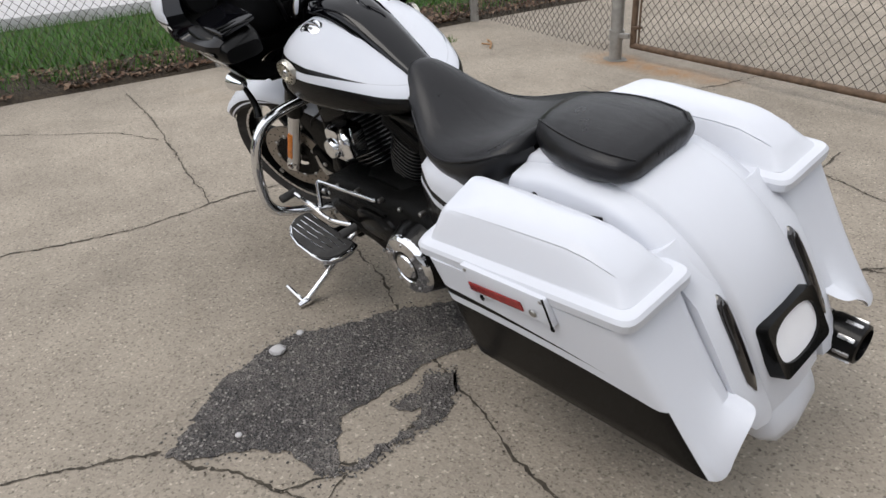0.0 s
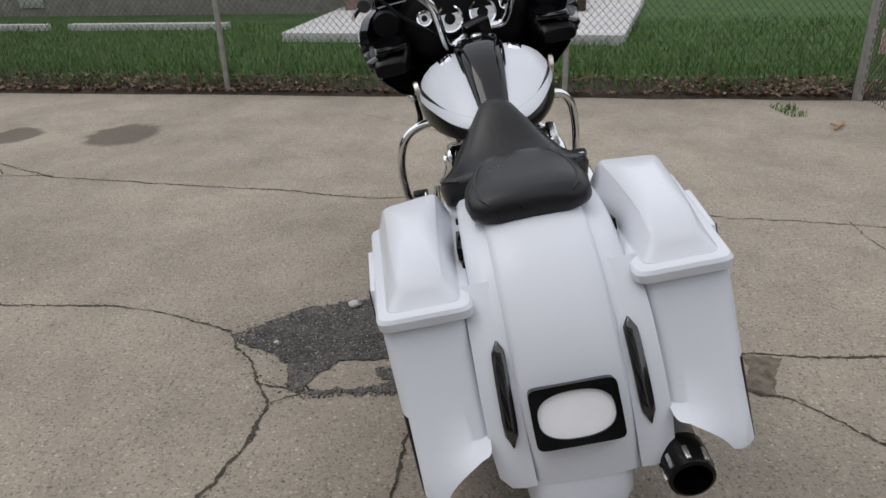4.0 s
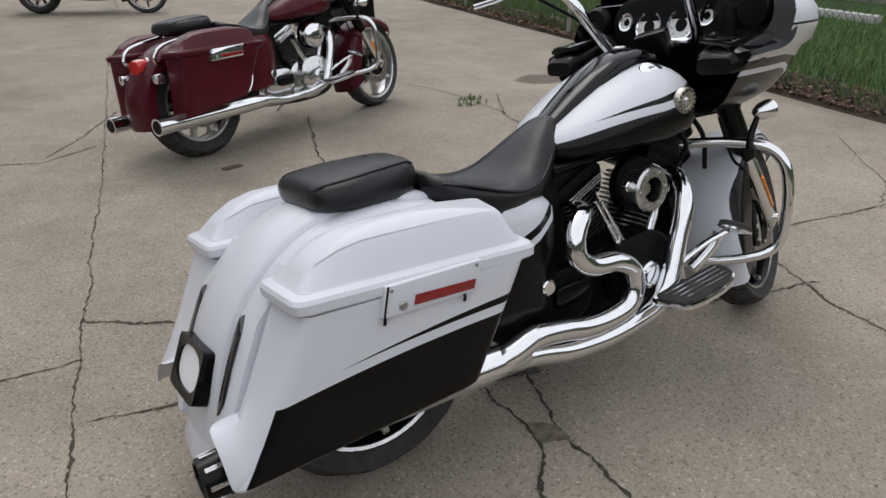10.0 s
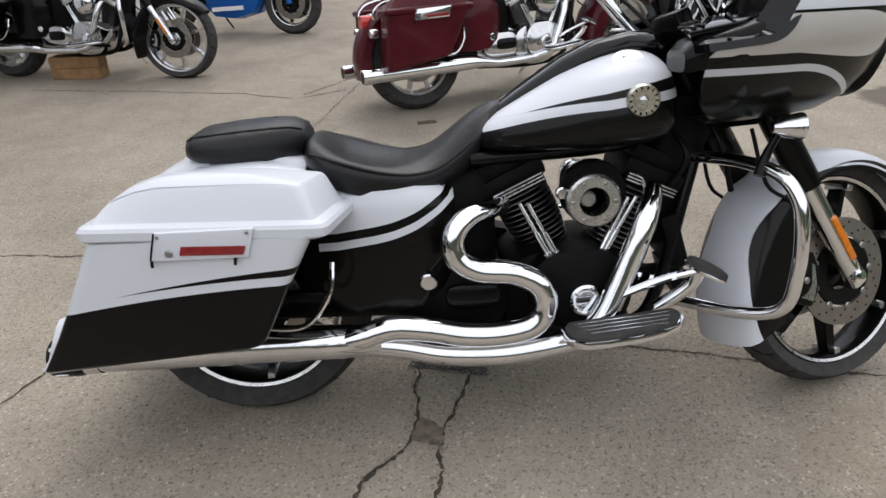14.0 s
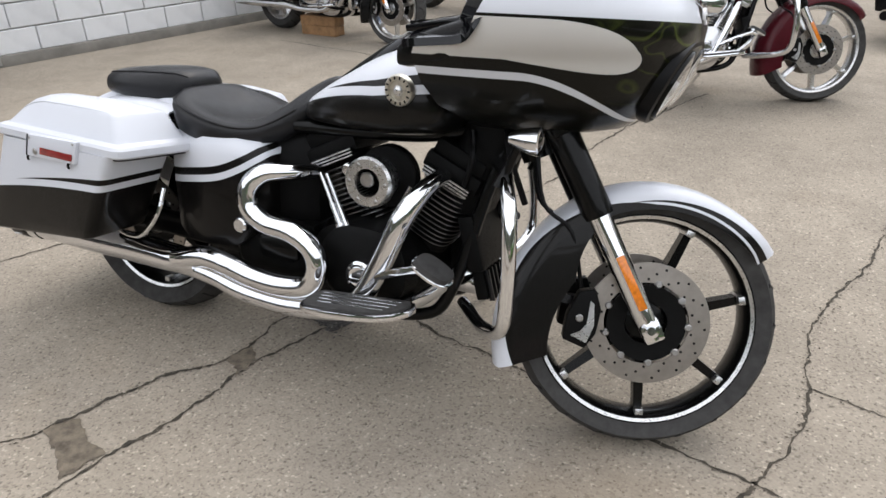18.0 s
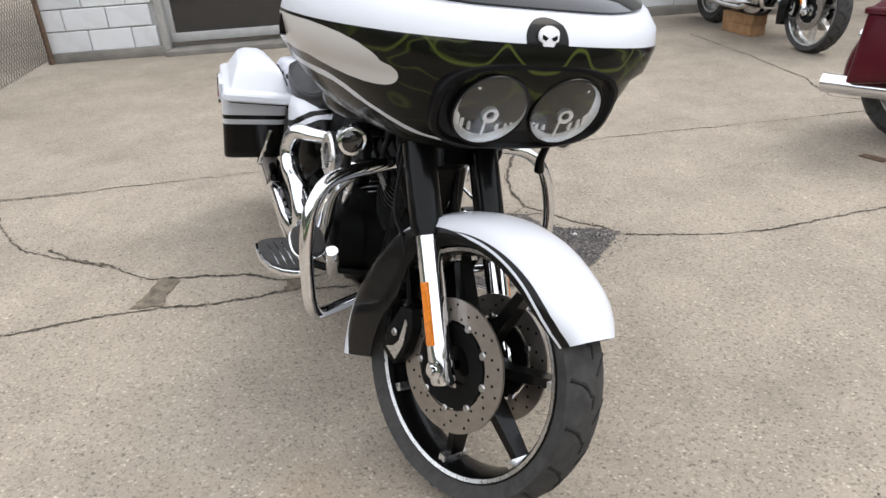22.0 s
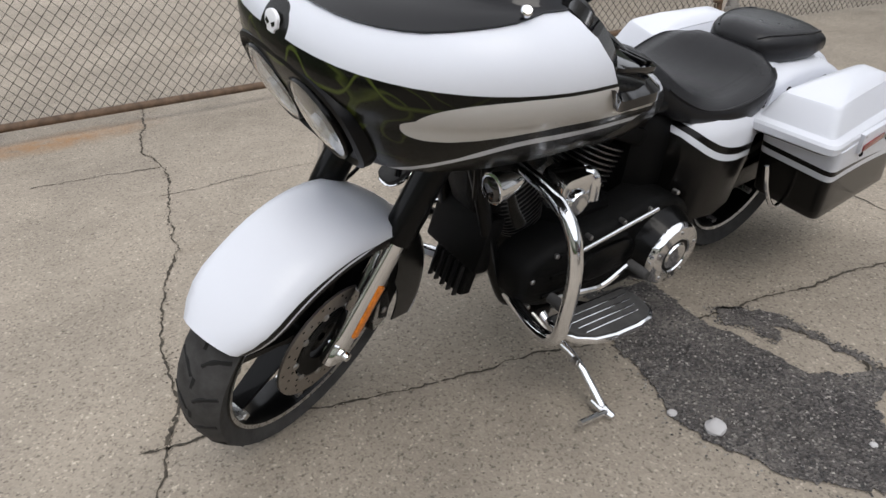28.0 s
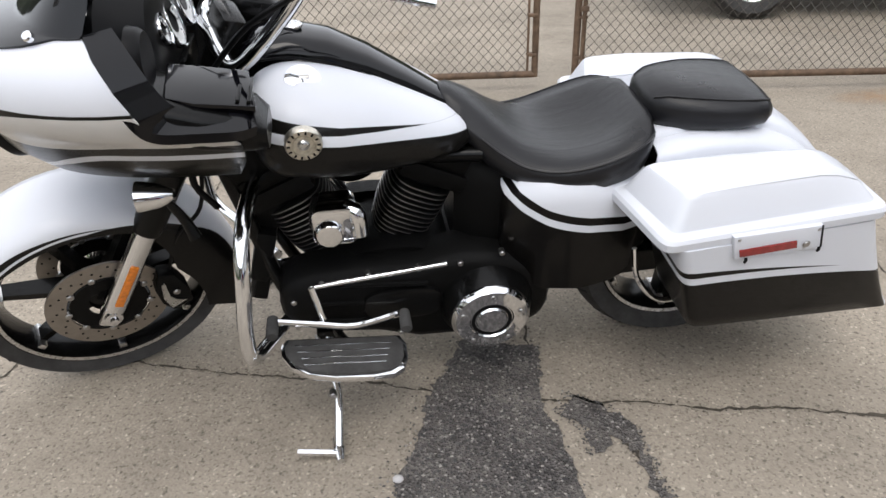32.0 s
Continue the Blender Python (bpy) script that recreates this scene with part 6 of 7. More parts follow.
def controls(bike):
    # brake pedal on one flank, shift lever and stand on the other
    ped = part("brake_pedal", loft([oval(z, 1.115, -0.315, rx, ry, 24, 2.4, "z") for z, rx, ry in ((0.448, 0.042, 0.036), (0.450, 0.052, 0.045), (0.456, 0.053, 0.046), (0.459, 0.049, 0.042))]), CHROME, bike, "black rubber-faced brake pedal on a chrome arm")
    ped.matrix_local = Matrix.Translation((1.148, -0.305, 0.412)) @ Matrix.Rotation(radians(28), 4, "Y") @ Matrix.Translation((-1.11, 0.31, -0.44))
    part("pedal_pad", loft([oval(z, 1.115, -0.315, rx, ry, 22, 3, "z") for z, rx, ry in ((0.458, 0.048, 0.042), (0.470, 0.046, 0.040), (0.474, 0.038, 0.033))]), RUBBER, ped)
    part("pedal_arm", tube([(0.98, -0.26, 0.30), (1.05, -0.28, 0.39), (1.10, -0.305, 0.446)], 0.010, 8, 4), CHROME, ped)
    part("rear_master", tube([(1.08, -0.22, 0.30), (1.15, -0.24, 0.36), (1.17, -0.25, 0.40)], 0.018, 10, 3), CHROME, bike)
    shift = part("shift_lever", tube([(0.86, 0.27, 0.365), (0.96, 0.285, 0.355), (1.04, 0.29, 0.375), (1.13, 0.295, 0.40)], 0.008, 8, 4), CHROME, bike, "chrome heel-toe shift lever")
    part("shift_peg", lathe([(0, 0.0), (0.013, 0.002), (0.014, 0.055), (0.011, 0.06), (0, 0.06)], (0.845, 0.265, 0.365), "y", 16, closed=False), RUBBER, shift)
    part("shift_peg", lathe([(0, 0.0), (0.013, 0.002), (0.014, 0.055), (0.011, 0.06), (0, 0.06)], (1.14, 0.285, 0.402), "y", 16, closed=False), RUBBER, shift)
    part("shift_rod", rod((0.74, 0.235, 0.475), (1.05, 0.24, 0.445), 0.006), CHROME, bike)
    part("shift_link", rod((1.05, 0.245, 0.45), (1.03, 0.27, 0.37), 0.008), CHROME, bike)
    part("stand_pivot", box((0.06, 0.05, 0.04), (1.03, 0.16, 0.225), 0.01), GLOSS, bike)


def kickstand(bike):
    inv = LEAN_BIKE.inverted()
    foot = inv @ Vector((1.039, 0.474, 0.014))
    root = Vector((1.03, 0.175, 0.22))
    knee = root.lerp(foot, 0.55) + Vector((-0.01, 0, 0.006))
    leg = part("kickstand", tube([root, root.lerp(foot, 0.3), knee, foot], [0.014, 0.011, 0.010, 0.012], 12, 4), CHROME, bike, "chrome side stand resting on the concrete")
    part("stand_foot", tube([inv @ Vector((1.042, 0.44, 0.024)), inv @ Vector((1.039, 0.472, 0.014)), inv @ Vector((1.036, 0.505, 0.010))], [0.013, 0.016, 0.009], 10, 3), CHROME, leg)
    part("stand_tab", tube([inv @ Vector((1.038, 0.485, 0.016)), inv @ Vector((1.135, 0.485, 0.034))], 0.008, 8, 2), CHROME, leg)
    part("stand_bolt", disc(0.009, -0.01, 0.012, knee + Vector((0.012, 0, 0.01)), "y", 10), STEEL, leg)
    part("stand_spring", tube([root + Vector((0.03, 0.0, 0.01)), root.lerp(foot, 0.25) + Vector((0.02, 0, 0.01))], 0.006, 8, 2), STEEL, leg)

def fairing(bike, steer):
    levels = [  # height, rear x, rear half width, nose x
        (0.775, 1.25, 0.17, 1.470), (0.790, 1.205, 0.225, 1.525), (0.825, 1.163, 0.290, 1.572), (0.875, 1.142, 0.334, 1.608), (0.930, 1.136, 0.375, 1.638),
        (0.948, 1.148, 0.388, 1.645), (0.965, 1.265, 0.396, 1.650), (1.01, 1.285, 0.414, 1.655), (1.05, 1.306, 0.409, 1.638), (1.082, 1.325, 0.388, 1.598), (1.102, 1.338, 0.360, 1.545), (1.112, 1.345, 0.338, 1.500)]

    def row(w, xr, vr, xn, shrink=0.0, n=14):
        half, blunt = [], 0.52 + 0.26 * max(0.0, min(1.0, (w - 0.88) / 0.12))
        for j in range(n + 1):
            a = math.pi / 2 * j / n
            x = xr + (xn - shrink - xr) * math.sin(a) ** 0.92
            v = (vr - shrink) * max(0.0, math.cos(a)) ** blunt
            half.append((x, v, w))
        return half + [(x, -v, z) for x, v, z in half[::-1][1:]]

    skin = shell([row(*q) for q in levels], 0.004)
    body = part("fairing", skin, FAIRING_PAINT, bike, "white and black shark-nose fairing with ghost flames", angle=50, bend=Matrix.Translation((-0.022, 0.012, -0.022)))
    inner = loft([row(*q, shrink=0.014) for q in levels], closed=False)
    part("fairing_liner", inner, PLASTIC, body, "black inner fairing")
    # chin under the lamps
    part("fairing_chin", loft([[(x, v, 0.778) for x, v in ((1.20, 0.21), (1.36, 0.17), (1.44, 0.08), (1.46, 0.0), (1.44, -0.08), (1.36, -0.17), (1.20, -0.21))], [(x, v * 0.8, 0.765) for x, v in ((1.22, 0.21), (1.35, 0.17), (1.42, 0.08), (1.44, 0.0), (1.42, -0.08), (1.35, -0.17), (1.22, -0.21))]]), PLASTIC, body)
    # hood lip and screen
    def level(w):
        i = max(j for j in range(len(levels) - 1) if levels[j][0] <= w)
        p, q = levels[i], levels[i + 1]
        t = min(1.0, (w - p[0]) / (q[0] - p[0]))
        return [w] + [p[j] + (q[j] - p[j]) * t for j in (1, 2, 3)]

    def foot(share):
        """The screen's lower edge sweeps up along the flanks; share 0 at that edge, 1 at the hood's top."""
        ring, n = [], len(row(*levels[0]))
        for j in range(n):
            w = 1.09
            for _ in range(4):
                w = min(1.111, 1.072 + 0.18 * max(0.0, 1.600 - row(*level(w))[j][0]))
            x, y, z = row(*level(w + (1.112 - w) * share))[j]
            ring.append((x + 0.005, y * 1.012, z + 0.003))
        return ring

    upper = [row(*q) for q in ((1.122, 1.345, 0.338, 1.490), (1.16, 1.330, 0.325, 1.460), (1.21, 1.317, 0.306, 1.422), (1.255, 1.306, 0.286, 1.388))]
    scr = part("windscreen", shell([foot(0.0), foot(0.35), foot(0.7), foot(0.97)] + upper, 0.004), BLACK_GLASS, body, "low black smoked windscreen", angle=60)
    for p, turn in (((1.560, 0.0, 1.105), 0.0), ((1.425, 0.338, 1.122), 1.1), ((1.425, -0.338, 1.122), -1.1)):
        part("screen_screw", disc(0.009, -0.006, 0.006, p, "x", 14, Matrix.Rotation(turn, 3, "Z") @ Matrix.Rotation(-0.7, 3, "Y")), CHROME, scr)
    # lamp bezel and twin headlamps
    tip = Vector((1.602, 0, 0.896))
    droop = Matrix.Translation(tip) @ Matrix.Rotation(radians(24), 4, "Y") @ Matrix.Translation(-tip)
    rings = [oval(x, 0, 0.896, hw, hh, 40, 3.0) for x, hw, hh in ((1.560, 0.186, 0.090), (1.600, 0.200, 0.102), (1.616, 0.197, 0.099), (1.620, 0.188, 0.092), (1.612, 0.180, 0.086))]
    part("lamp_bezel", loft(rings), PLASTIC, body, "black twin headlamp surround", bend=droop)
    for s in (-1, 1):
        c = Vector((1.622, s * 0.083, 0.896))
        lamp = part("headlamp", lathe([(0.077, -0.025), (0.081, 0.0), (0.079, 0.005), (0.075, 0.004), (0.073, -0.02)], c, "x", 36), GLOSS, body, "round clear headlamp with chrome reflector", bend=droop)
        part("reflector_bowl", lathe([(0.075, 0.002), (0.070, -0.006), (0.050, -0.016), (0.028, -0.021), (0.0, -0.023)], c, "x", 36, closed=False), REFLECTOR, lamp)
        part("bulb_shield", lathe([(0.0085, 0.004), (0.016, 0.006), (0.017, 0.001), (0.015, -0.018), (0.0085, -0.018)], c + Vector((0.002, 0, -0.006)), "x", 24), REFLECTOR, lamp, "bright ring round the bulb")
        part("bulb", disc(0.0086, -0.016, 0.001, c + Vector((0.002, 0, -0.006)), "x", 18), GLOSS, lamp, "dark bulb tip")
        part("shield_stem", box((0.004, 0.005, 0.046), c + Vector((-0.006, 0, -0.042)), 0.001), REFLECTOR, lamp)
        part("bulb_shade", lathe([(0.0, -0.004), (0.020, -0.006), (0.024, -0.012), (0.024, -0.018), (0.0, -0.018)], c + Vector((0.002, 0, 0.027)), "x", 24, closed=False), ALLOY, lamp)
        for v, w, h, lean in ((-0.058, 0.007, 0.036, 0.25), (-0.046, 0.007, 0.056, -0.2), (-0.032, 0.007, 0.064, 0.3), (0.032, 0.007, 0.064, -0.3), (0.046, 0.007, 0.056, 0.2), (0.058, 0.007, 0.036, -0.25)):
            part("reflector_facet", box((0.007, w, h), c + Vector((-0.0165 + 0.09 * abs(v) * abs(v) / 0.06, v, -0.018)), 0.002, Matrix.Rotation(lean, 3, "Z") @ Matrix.Rotation(-0.25, 3, "Y")), REFLECTOR, lamp)
        for v in (-0.036, -0.018, 0.018, 0.036):
            part("reflector_facet", box((0.007, 0.013, 0.024), c + Vector((-0.010, v, 0.050 - abs(v) * 0.3)), 0.002, Matrix.Rotation(0.5 if v > 0 else -0.5, 3, "Z") @ Matrix.Rotation(0.3, 3, "Y")), REFLECTOR, lamp)
        le = lathe([(0.0, 0.016), (0.03, 0.014), (0.055, 0.009), (0.075, 0.003), (0.075, 0.0), (0.055, 0.006), (0.03, 0.011), (0.0, 0.013)], c, "x", 32, closed=False)
        lens = part("headlamp_lens", le, LENS, lamp)
        lens.visible_shadow = False
        # storage pods and speaker on each inner flank
        pod = part("storage_pod", loft([oval(x, s * 0.305, z, hw, hh, 22, 4) for x, z, hw, hh in ((1.095, 0.925, 0.055, 0.022), (1.115, 0.935, 0.065, 0.034), (1.20, 0.955, 0.080, 0.040), (1.29, 0.98, 0.078, 0.045))]), GLOSS, body, "gloss black storage pod")
        lid = part("pod_lid", prism([(-0.080, s * 0.050), (-0.060, -s * 0.068), (0.078, -s * 0.066), (0.070, s * 0.048), (0.02, s * 0.058)], -0.008, 0.008, "z", 0.005), BLACK_GLASS, pod, "polished black pod lid")
        lid.matrix_local = Matrix.Translation((1.185, s * 0.300, 0.998)) @ Matrix.Rotation(radians(-10), 4, "Y") @ Matrix.Rotation(radians(-s * 6), 4, "X")
        for x in (1.118, 1.136):
            part("lid_rib", box((0.007, 0.095, 0.006), (x, s * 0.298, 0.993 + (x - 1.118) * 0.18), 0.002, Matrix.Rotation(radians(-10), 3, "Y")), GLOSS, pod)
        edge = [((1.348, 0.340, 1.116), (-0.040, -0.022, 0.0)), ((1.328, 0.386, 1.085), (-0.048, -0.030, -0.002)), ((1.306, 0.410, 1.040), (-0.050, -0.036, 0.0)), ((1.284, 0.416, 0.996), (-0.048, -0.048, 0.006)),
                ((1.256, 0.407, 0.972), (-0.034, -0.060, 0.016)), ((1.200, 0.398, 0.964), (-0.008, -0.064, 0.022)), ((1.138, 0.388, 0.958), (-0.002, -0.062, 0.022)), ((1.108, 0.366, 0.954), (0.010, -0.050, 0.020))]
        outer, inner_edge = spline([p for p, _ in edge], 4), spline([tuple(i + j for i, j in zip(p, d)) for p, d in edge], 4)
        band = [[(p.x + 0.004, s * (p.y + 0.003), p.z - 0.012), (p.x, s * p.y, p.z + 0.004), (q.x, s * q.y, q.z + 0.006), (q.x + 0.01, s * (q.y - 0.006), q.z - 0.030)] for p, q in zip(outer, inner_edge)]
        part("pod_trim", loft(band), BLACK_GLASS, pod, "black trim band sweeping down from the screen", angle=30)
        part("speaker", lathe([(0, 0.006), (0.045, 0.004), (0.052, -0.004), (0.055, -0.02)], (1.275, s * 0.30, 1.06), "x", 28, Matrix.Rotation(math.pi, 3, "Z"), closed=False), PLASTIC, body)
    # dash panel
    dash = part("dash_panel", loft([oval(x, 0, z, hw, hh, 36, 3.2) for x, z, hw, hh in ((1.275, 1.015, 0.20, 0.105), (1.285, 1.015, 0.225, 0.125), (1.36, 1.00, 0.27, 0.15))]), PLASTIC, body, "black instrument panel with round dials")
    t = Matrix.Rotation(math.pi, 3, "Z") @ Matrix.Rotation(radians(-14), 3, "Y")
    for v, z, r, m in ((0.062, 1.035, 0.046, DIAL), (-0.062, 1.035, 0.046, DIAL), (0.155, 1.055, 0.025, DIAL), (-0.155, 1.055, 0.025, DIAL)):
        c = Vector((1.272, v, z))
        g = part("gauge", lathe([(r, -0.02), (r + 0.006, 0.0), (r + 0.004, 0.008), (r - 0.002, 0.006), (r - 0.003, 0.0)], c, "x", 30, t), CHROME, dash, "round gauge with chrome bezel")
        part("dial_face", lathe([(0, 0.0015), (r - 0.002, 0.0015), (r - 0.002, -0.01)], c, "x", 30, t, closed=False), m, g)
        part("dial_centre", lathe([(0, 0.003), (r * 0.45, 0.003), (r * 0.45, 0.0)], c, "x", 24, t, closed=False), PLASTIC, g)
        part("dial_needle", box((0.002, r * 0.10, r * 0.75), c + t @ Vector((0.004, r * 0.2, r * 0.25)), 0, t @ Matrix.Rotation(0.6, 3, "X")), PLASTIC, g)
        for i in range(9):
            a = -0.75 * math.pi + 1.5 * math.pi * i / 8
            part("dial_mark", box((0.001, 0.002, r * 0.14), c + t @ Vector((0.002, math.sin(a) * r * 0.78, math.cos(a) * r * 0.78)), 0, t @ Matrix.Rotation(-a, 3, "X")), PLASTIC, g, smooth=False)
    part("radio", box((0.02, 0.16, 0.05), (1.272, 0, 0.935), 0.006), GLOSS, dash)
    # nose ornament: a plain ivory emblem with dark hollows, wide above and narrow below
    cap = [(0.022 * math.cos(a), 0.017 * math.sin(a)) for a in [math.pi * i / 10 - 0.35 for i in range(11)]]
    face = [(-v, w) for v, w in [(0.0215, -0.004)] + cap[1:] + [(-0.020, -0.010), (-0.013, -0.013), (-0.011, -0.020), (0.011, -0.020), (0.013, -0.013), (0.020, -0.010)]]
    orn = part("nose_ornament", prism(face, 0.0, 0.007, "x", 0.002), CARD, body, "raised ivory nose emblem on the black half-round")
    orn.matrix_local = Matrix.Translation((1.650, 0, 1.034)) @ Matrix.Rotation(radians(-8), 4, "Y")
    for e in (-1, 1):
        part("emblem_hollow", prism([(e * 0.003, -0.005), (e * 0.015, 0.001), (e * 0.016, -0.006), (e * 0.009, -0.010)], 0.0066, 0.0080, "x", 0), GLOSS, orn)
    # bars
    part("riser", box((0.05, 0.10, 0.09), (1.175, 0, 0.965), 0.012, Matrix.Rotation(radians(-20), 3, "Y")), GLOSS, bike, bend=steer)
    for s in (-1, 1):
        bar = part("handlebar", tube([(1.205, 0.0, 0.962), (1.205, s * 0.06, 0.956), (1.193, s * 0.112, 0.948), (1.160, s * 0.136, 0.980), (1.086, s * 0.155, 1.072), (1.050, s * 0.170, 1.135), (1.040, s * 0.220, 1.205), (1.030, s * 0.290, 1.245), (0.99, s * 0.36, 1.25)], 0.0160, 14, 5), CHROME, bike, "chrome mini-ape handlebar", bend=steer)
        part("grip", tube([(1.01, s * 0.347, 1.253), (0.93, s * 0.395, 1.243), (0.885, s * 0.42, 1.237)], 0.020, 14, 3), RUBBER, bar)
        part("control_pod", box((0.05, 0.045, 0.055), (1.012, s * 0.335, 1.25), 0.01), GLOSS, bar)
        part("lever", tube([(1.04, s * 0.36, 1.235), (1.0, s * 0.41, 1.225), (0.93, s * 0.455, 1.215)], 0.006, 8, 3, (1, 1.6)), CHROME, bar)
        part("control_cable", tube([(1.04, s * 0.33, 1.23), (1.16, s * 0.24, 1.12), (1.20, s * 0.15, 1.02), (1.25, s * 0.10, 0.92)], 0.006, 8, 5), PLASTIC, bar)
    # wiring and steering head
    part("steering_head", tube([(1.30, 0, 0.66), (1.255, 0, 0.75), (1.17, 0, 0.92)], 0.045, 16, 2), GLOSS, bike)
    for k, (a, b, c) in enumerate((((1.22, -0.06, 0.78), (1.26, -0.12, 0.68), (1.30, -0.10, 0.56)), ((1.22, 0.07, 0.78), (1.27, 0.14, 0.70), (1.24, 0.11, 0.60)), ((1.15, -0.09, 0.72), (1.17, -0.13, 0.66), (1.14, -0.10, 0.58)))):
        part("wire_loom", tube([a, b, c], 0.008, 8, 5), PLASTIC, bike)


GROOVE = plain("dark_tread_groove", (0.006, 0.006, 0.006), 0.9)
FIN_EDGE = plain("machined_fin_edge", (0.34, 0.34, 0.34), 0.35, 1.0, vary=0.2, scale=60)
FIN = plain("black_fin_with_bright_edge", (0.030, 0.030, 0.031), 0.32, 0.6, scale=60)
bike = new("touring_motorcycle")
bike.matrix_world = LEAN_BIKE
tagged(bike, "pearl white and black custom bagger motorcycle leaning on its stand", "motorcycle")
wheel("rear_wheel", bike, (0.055, 0, 0.310), 0.314, 0.240, 0.175, 7, disc_r=0.14, sides=(-1,))
STEER = front_end(bike, FENDER_PAINT)
saddlebag(bike, 1, BAG_PAINT)
saddlebag(bike, -1, BAG_PAINT)
rear_fender(bike)
side_covers(bike)
seats(bike)
tank(bike, TANK_PAINT)
engine(bike)
exhaust(bike)
crash_bar(bike)
controls(bike)
kickstand(bike)
fairing(bike, STEER)



# ---- other motorcycles in the yard ----
def plain_fender(bike, paint, lamp=True):
    """A round rear fender with tail lamp and plate bracket."""
    rings = []
    for i in range(17):
        a = radians(40 + 155 * i / 16)
        ring = []
        for v, h in ((-0.115, -0.07), (-0.113, -0.02), (-0.09, -0.004), (-0.04, 0.004), (0.04, 0.004), (0.09, -0.004), (0.113, -0.02), (0.115, -0.07)):
            r = 0.365 + h
            ring.append((0.045 + r * math.cos(a) - 0.02 * i / 16, v, 0.32 + r * math.sin(a)))
        rings.append(ring)
    bm = shell(rings, 0.006)
    f = part("rear_fender", bm, paint, bike, "glossy rounded rear fender")
    if lamp:
        part("tail_lamp", loft([oval(x, 0, 0.565, hw, hh, 22, 3) for x, hw, hh in ((-0.20, 0.05, 0.042), (-0.255, 0.052, 0.044), (-0.275, 0.045, 0.036))]), RED_LENS, f, "red tail lamp")
        part("lamp_housing", loft([oval(x, 0, 0.565, hw, hh, 22, 3) for x, hw, hh in ((-0.16, 0.05, 0.045), (-0.215, 0.058, 0.050))]), CHROME, f)
        part("light_bar", rod((-0.245, -0.15, 0.50), (-0.245, 0.15, 0.50), 0.010), CHROME, f)
        for s in (-1, 1):
            part("rear_signal", lathe([(0, 0.03), (0.024, 0.028), (0.03, 0.01), (0.026, -0.02), (0, -0.03)], (-0.25, s * 0.165, 0.50), "x", 18, closed=False), CHROME, f)
            part("fender_rail", tube([(-0.19, s * 0.14, 0.56), (-0.235, s * 0.15, 0.60), (-0.17, s * 0.155, 0.665), (0.05, s * 0.16, 0.70)], 0.010, 8, 4), CHROME, f)
        part("plate", box((0.006, 0.18, 0.115), (-0.318, 0, 0.375), 0.003, Matrix.Rotation(radians(10), 3, "Y")), GLOSS, f)


def straight_pipes(bike):
    for s in (-1, 1):
        part("muffler", tube([(0.80, s * 0.20, 0.235), (0.55, s * 0.21, 0.235), (0.42, s * 0.225, 0.255), (0.30, s * 0.23, 0.262), (0.0, s * 0.23, 0.262), (-0.30, s * 0.23, 0.262), (-0.37, s * 0.23, 0.262)], [0.024, 0.026, 0.032, 0.043, 0.046, 0.046, 0.048], 18, 4), CHROME, bike, "long straight chrome muffler")
        part("muffler_bore", disc(0.040, -0.372, -0.360, (0, s * 0.23, 0.262), "x", 18), PLASTIC, bike)
    part("front_header", tube([(1.085, -0.10, 0.60), (1.075, -0.17, 0.585), (1.04, -0.21, 0.50), (0.98, -0.22, 0.36), (0.93, -0.215, 0.27), (0.80, -0.20, 0.235)], 0.024, 14, 4), CHROME, bike)


def batwing(bike, paint):
    rows = []
    for x, hw, zb, zt in ((1.18, 0.30, 0.90, 1.16), (1.28, 0.33, 0.86, 1.22), (1.38, 0.29, 0.85, 1.20), (1.47, 0.20, 0.87, 1.12), (1.52, 0.10, 0.92, 1.05)):
        rows.append(oval(x, 0, (zb + zt) / 2, hw, (zt - zb) / 2, 28, 2.6))
    f = part("batwing_fairing", loft(rows), paint, bike, "glossy fork-mounted fairing")
    part("headlamp", lathe([(0, 0.03), (0.06, 0.025), (0.088, 0.0), (0.09, -0.05)], (1.505, 0, 0.985), "x", 30, closed=False), CHROME, f)


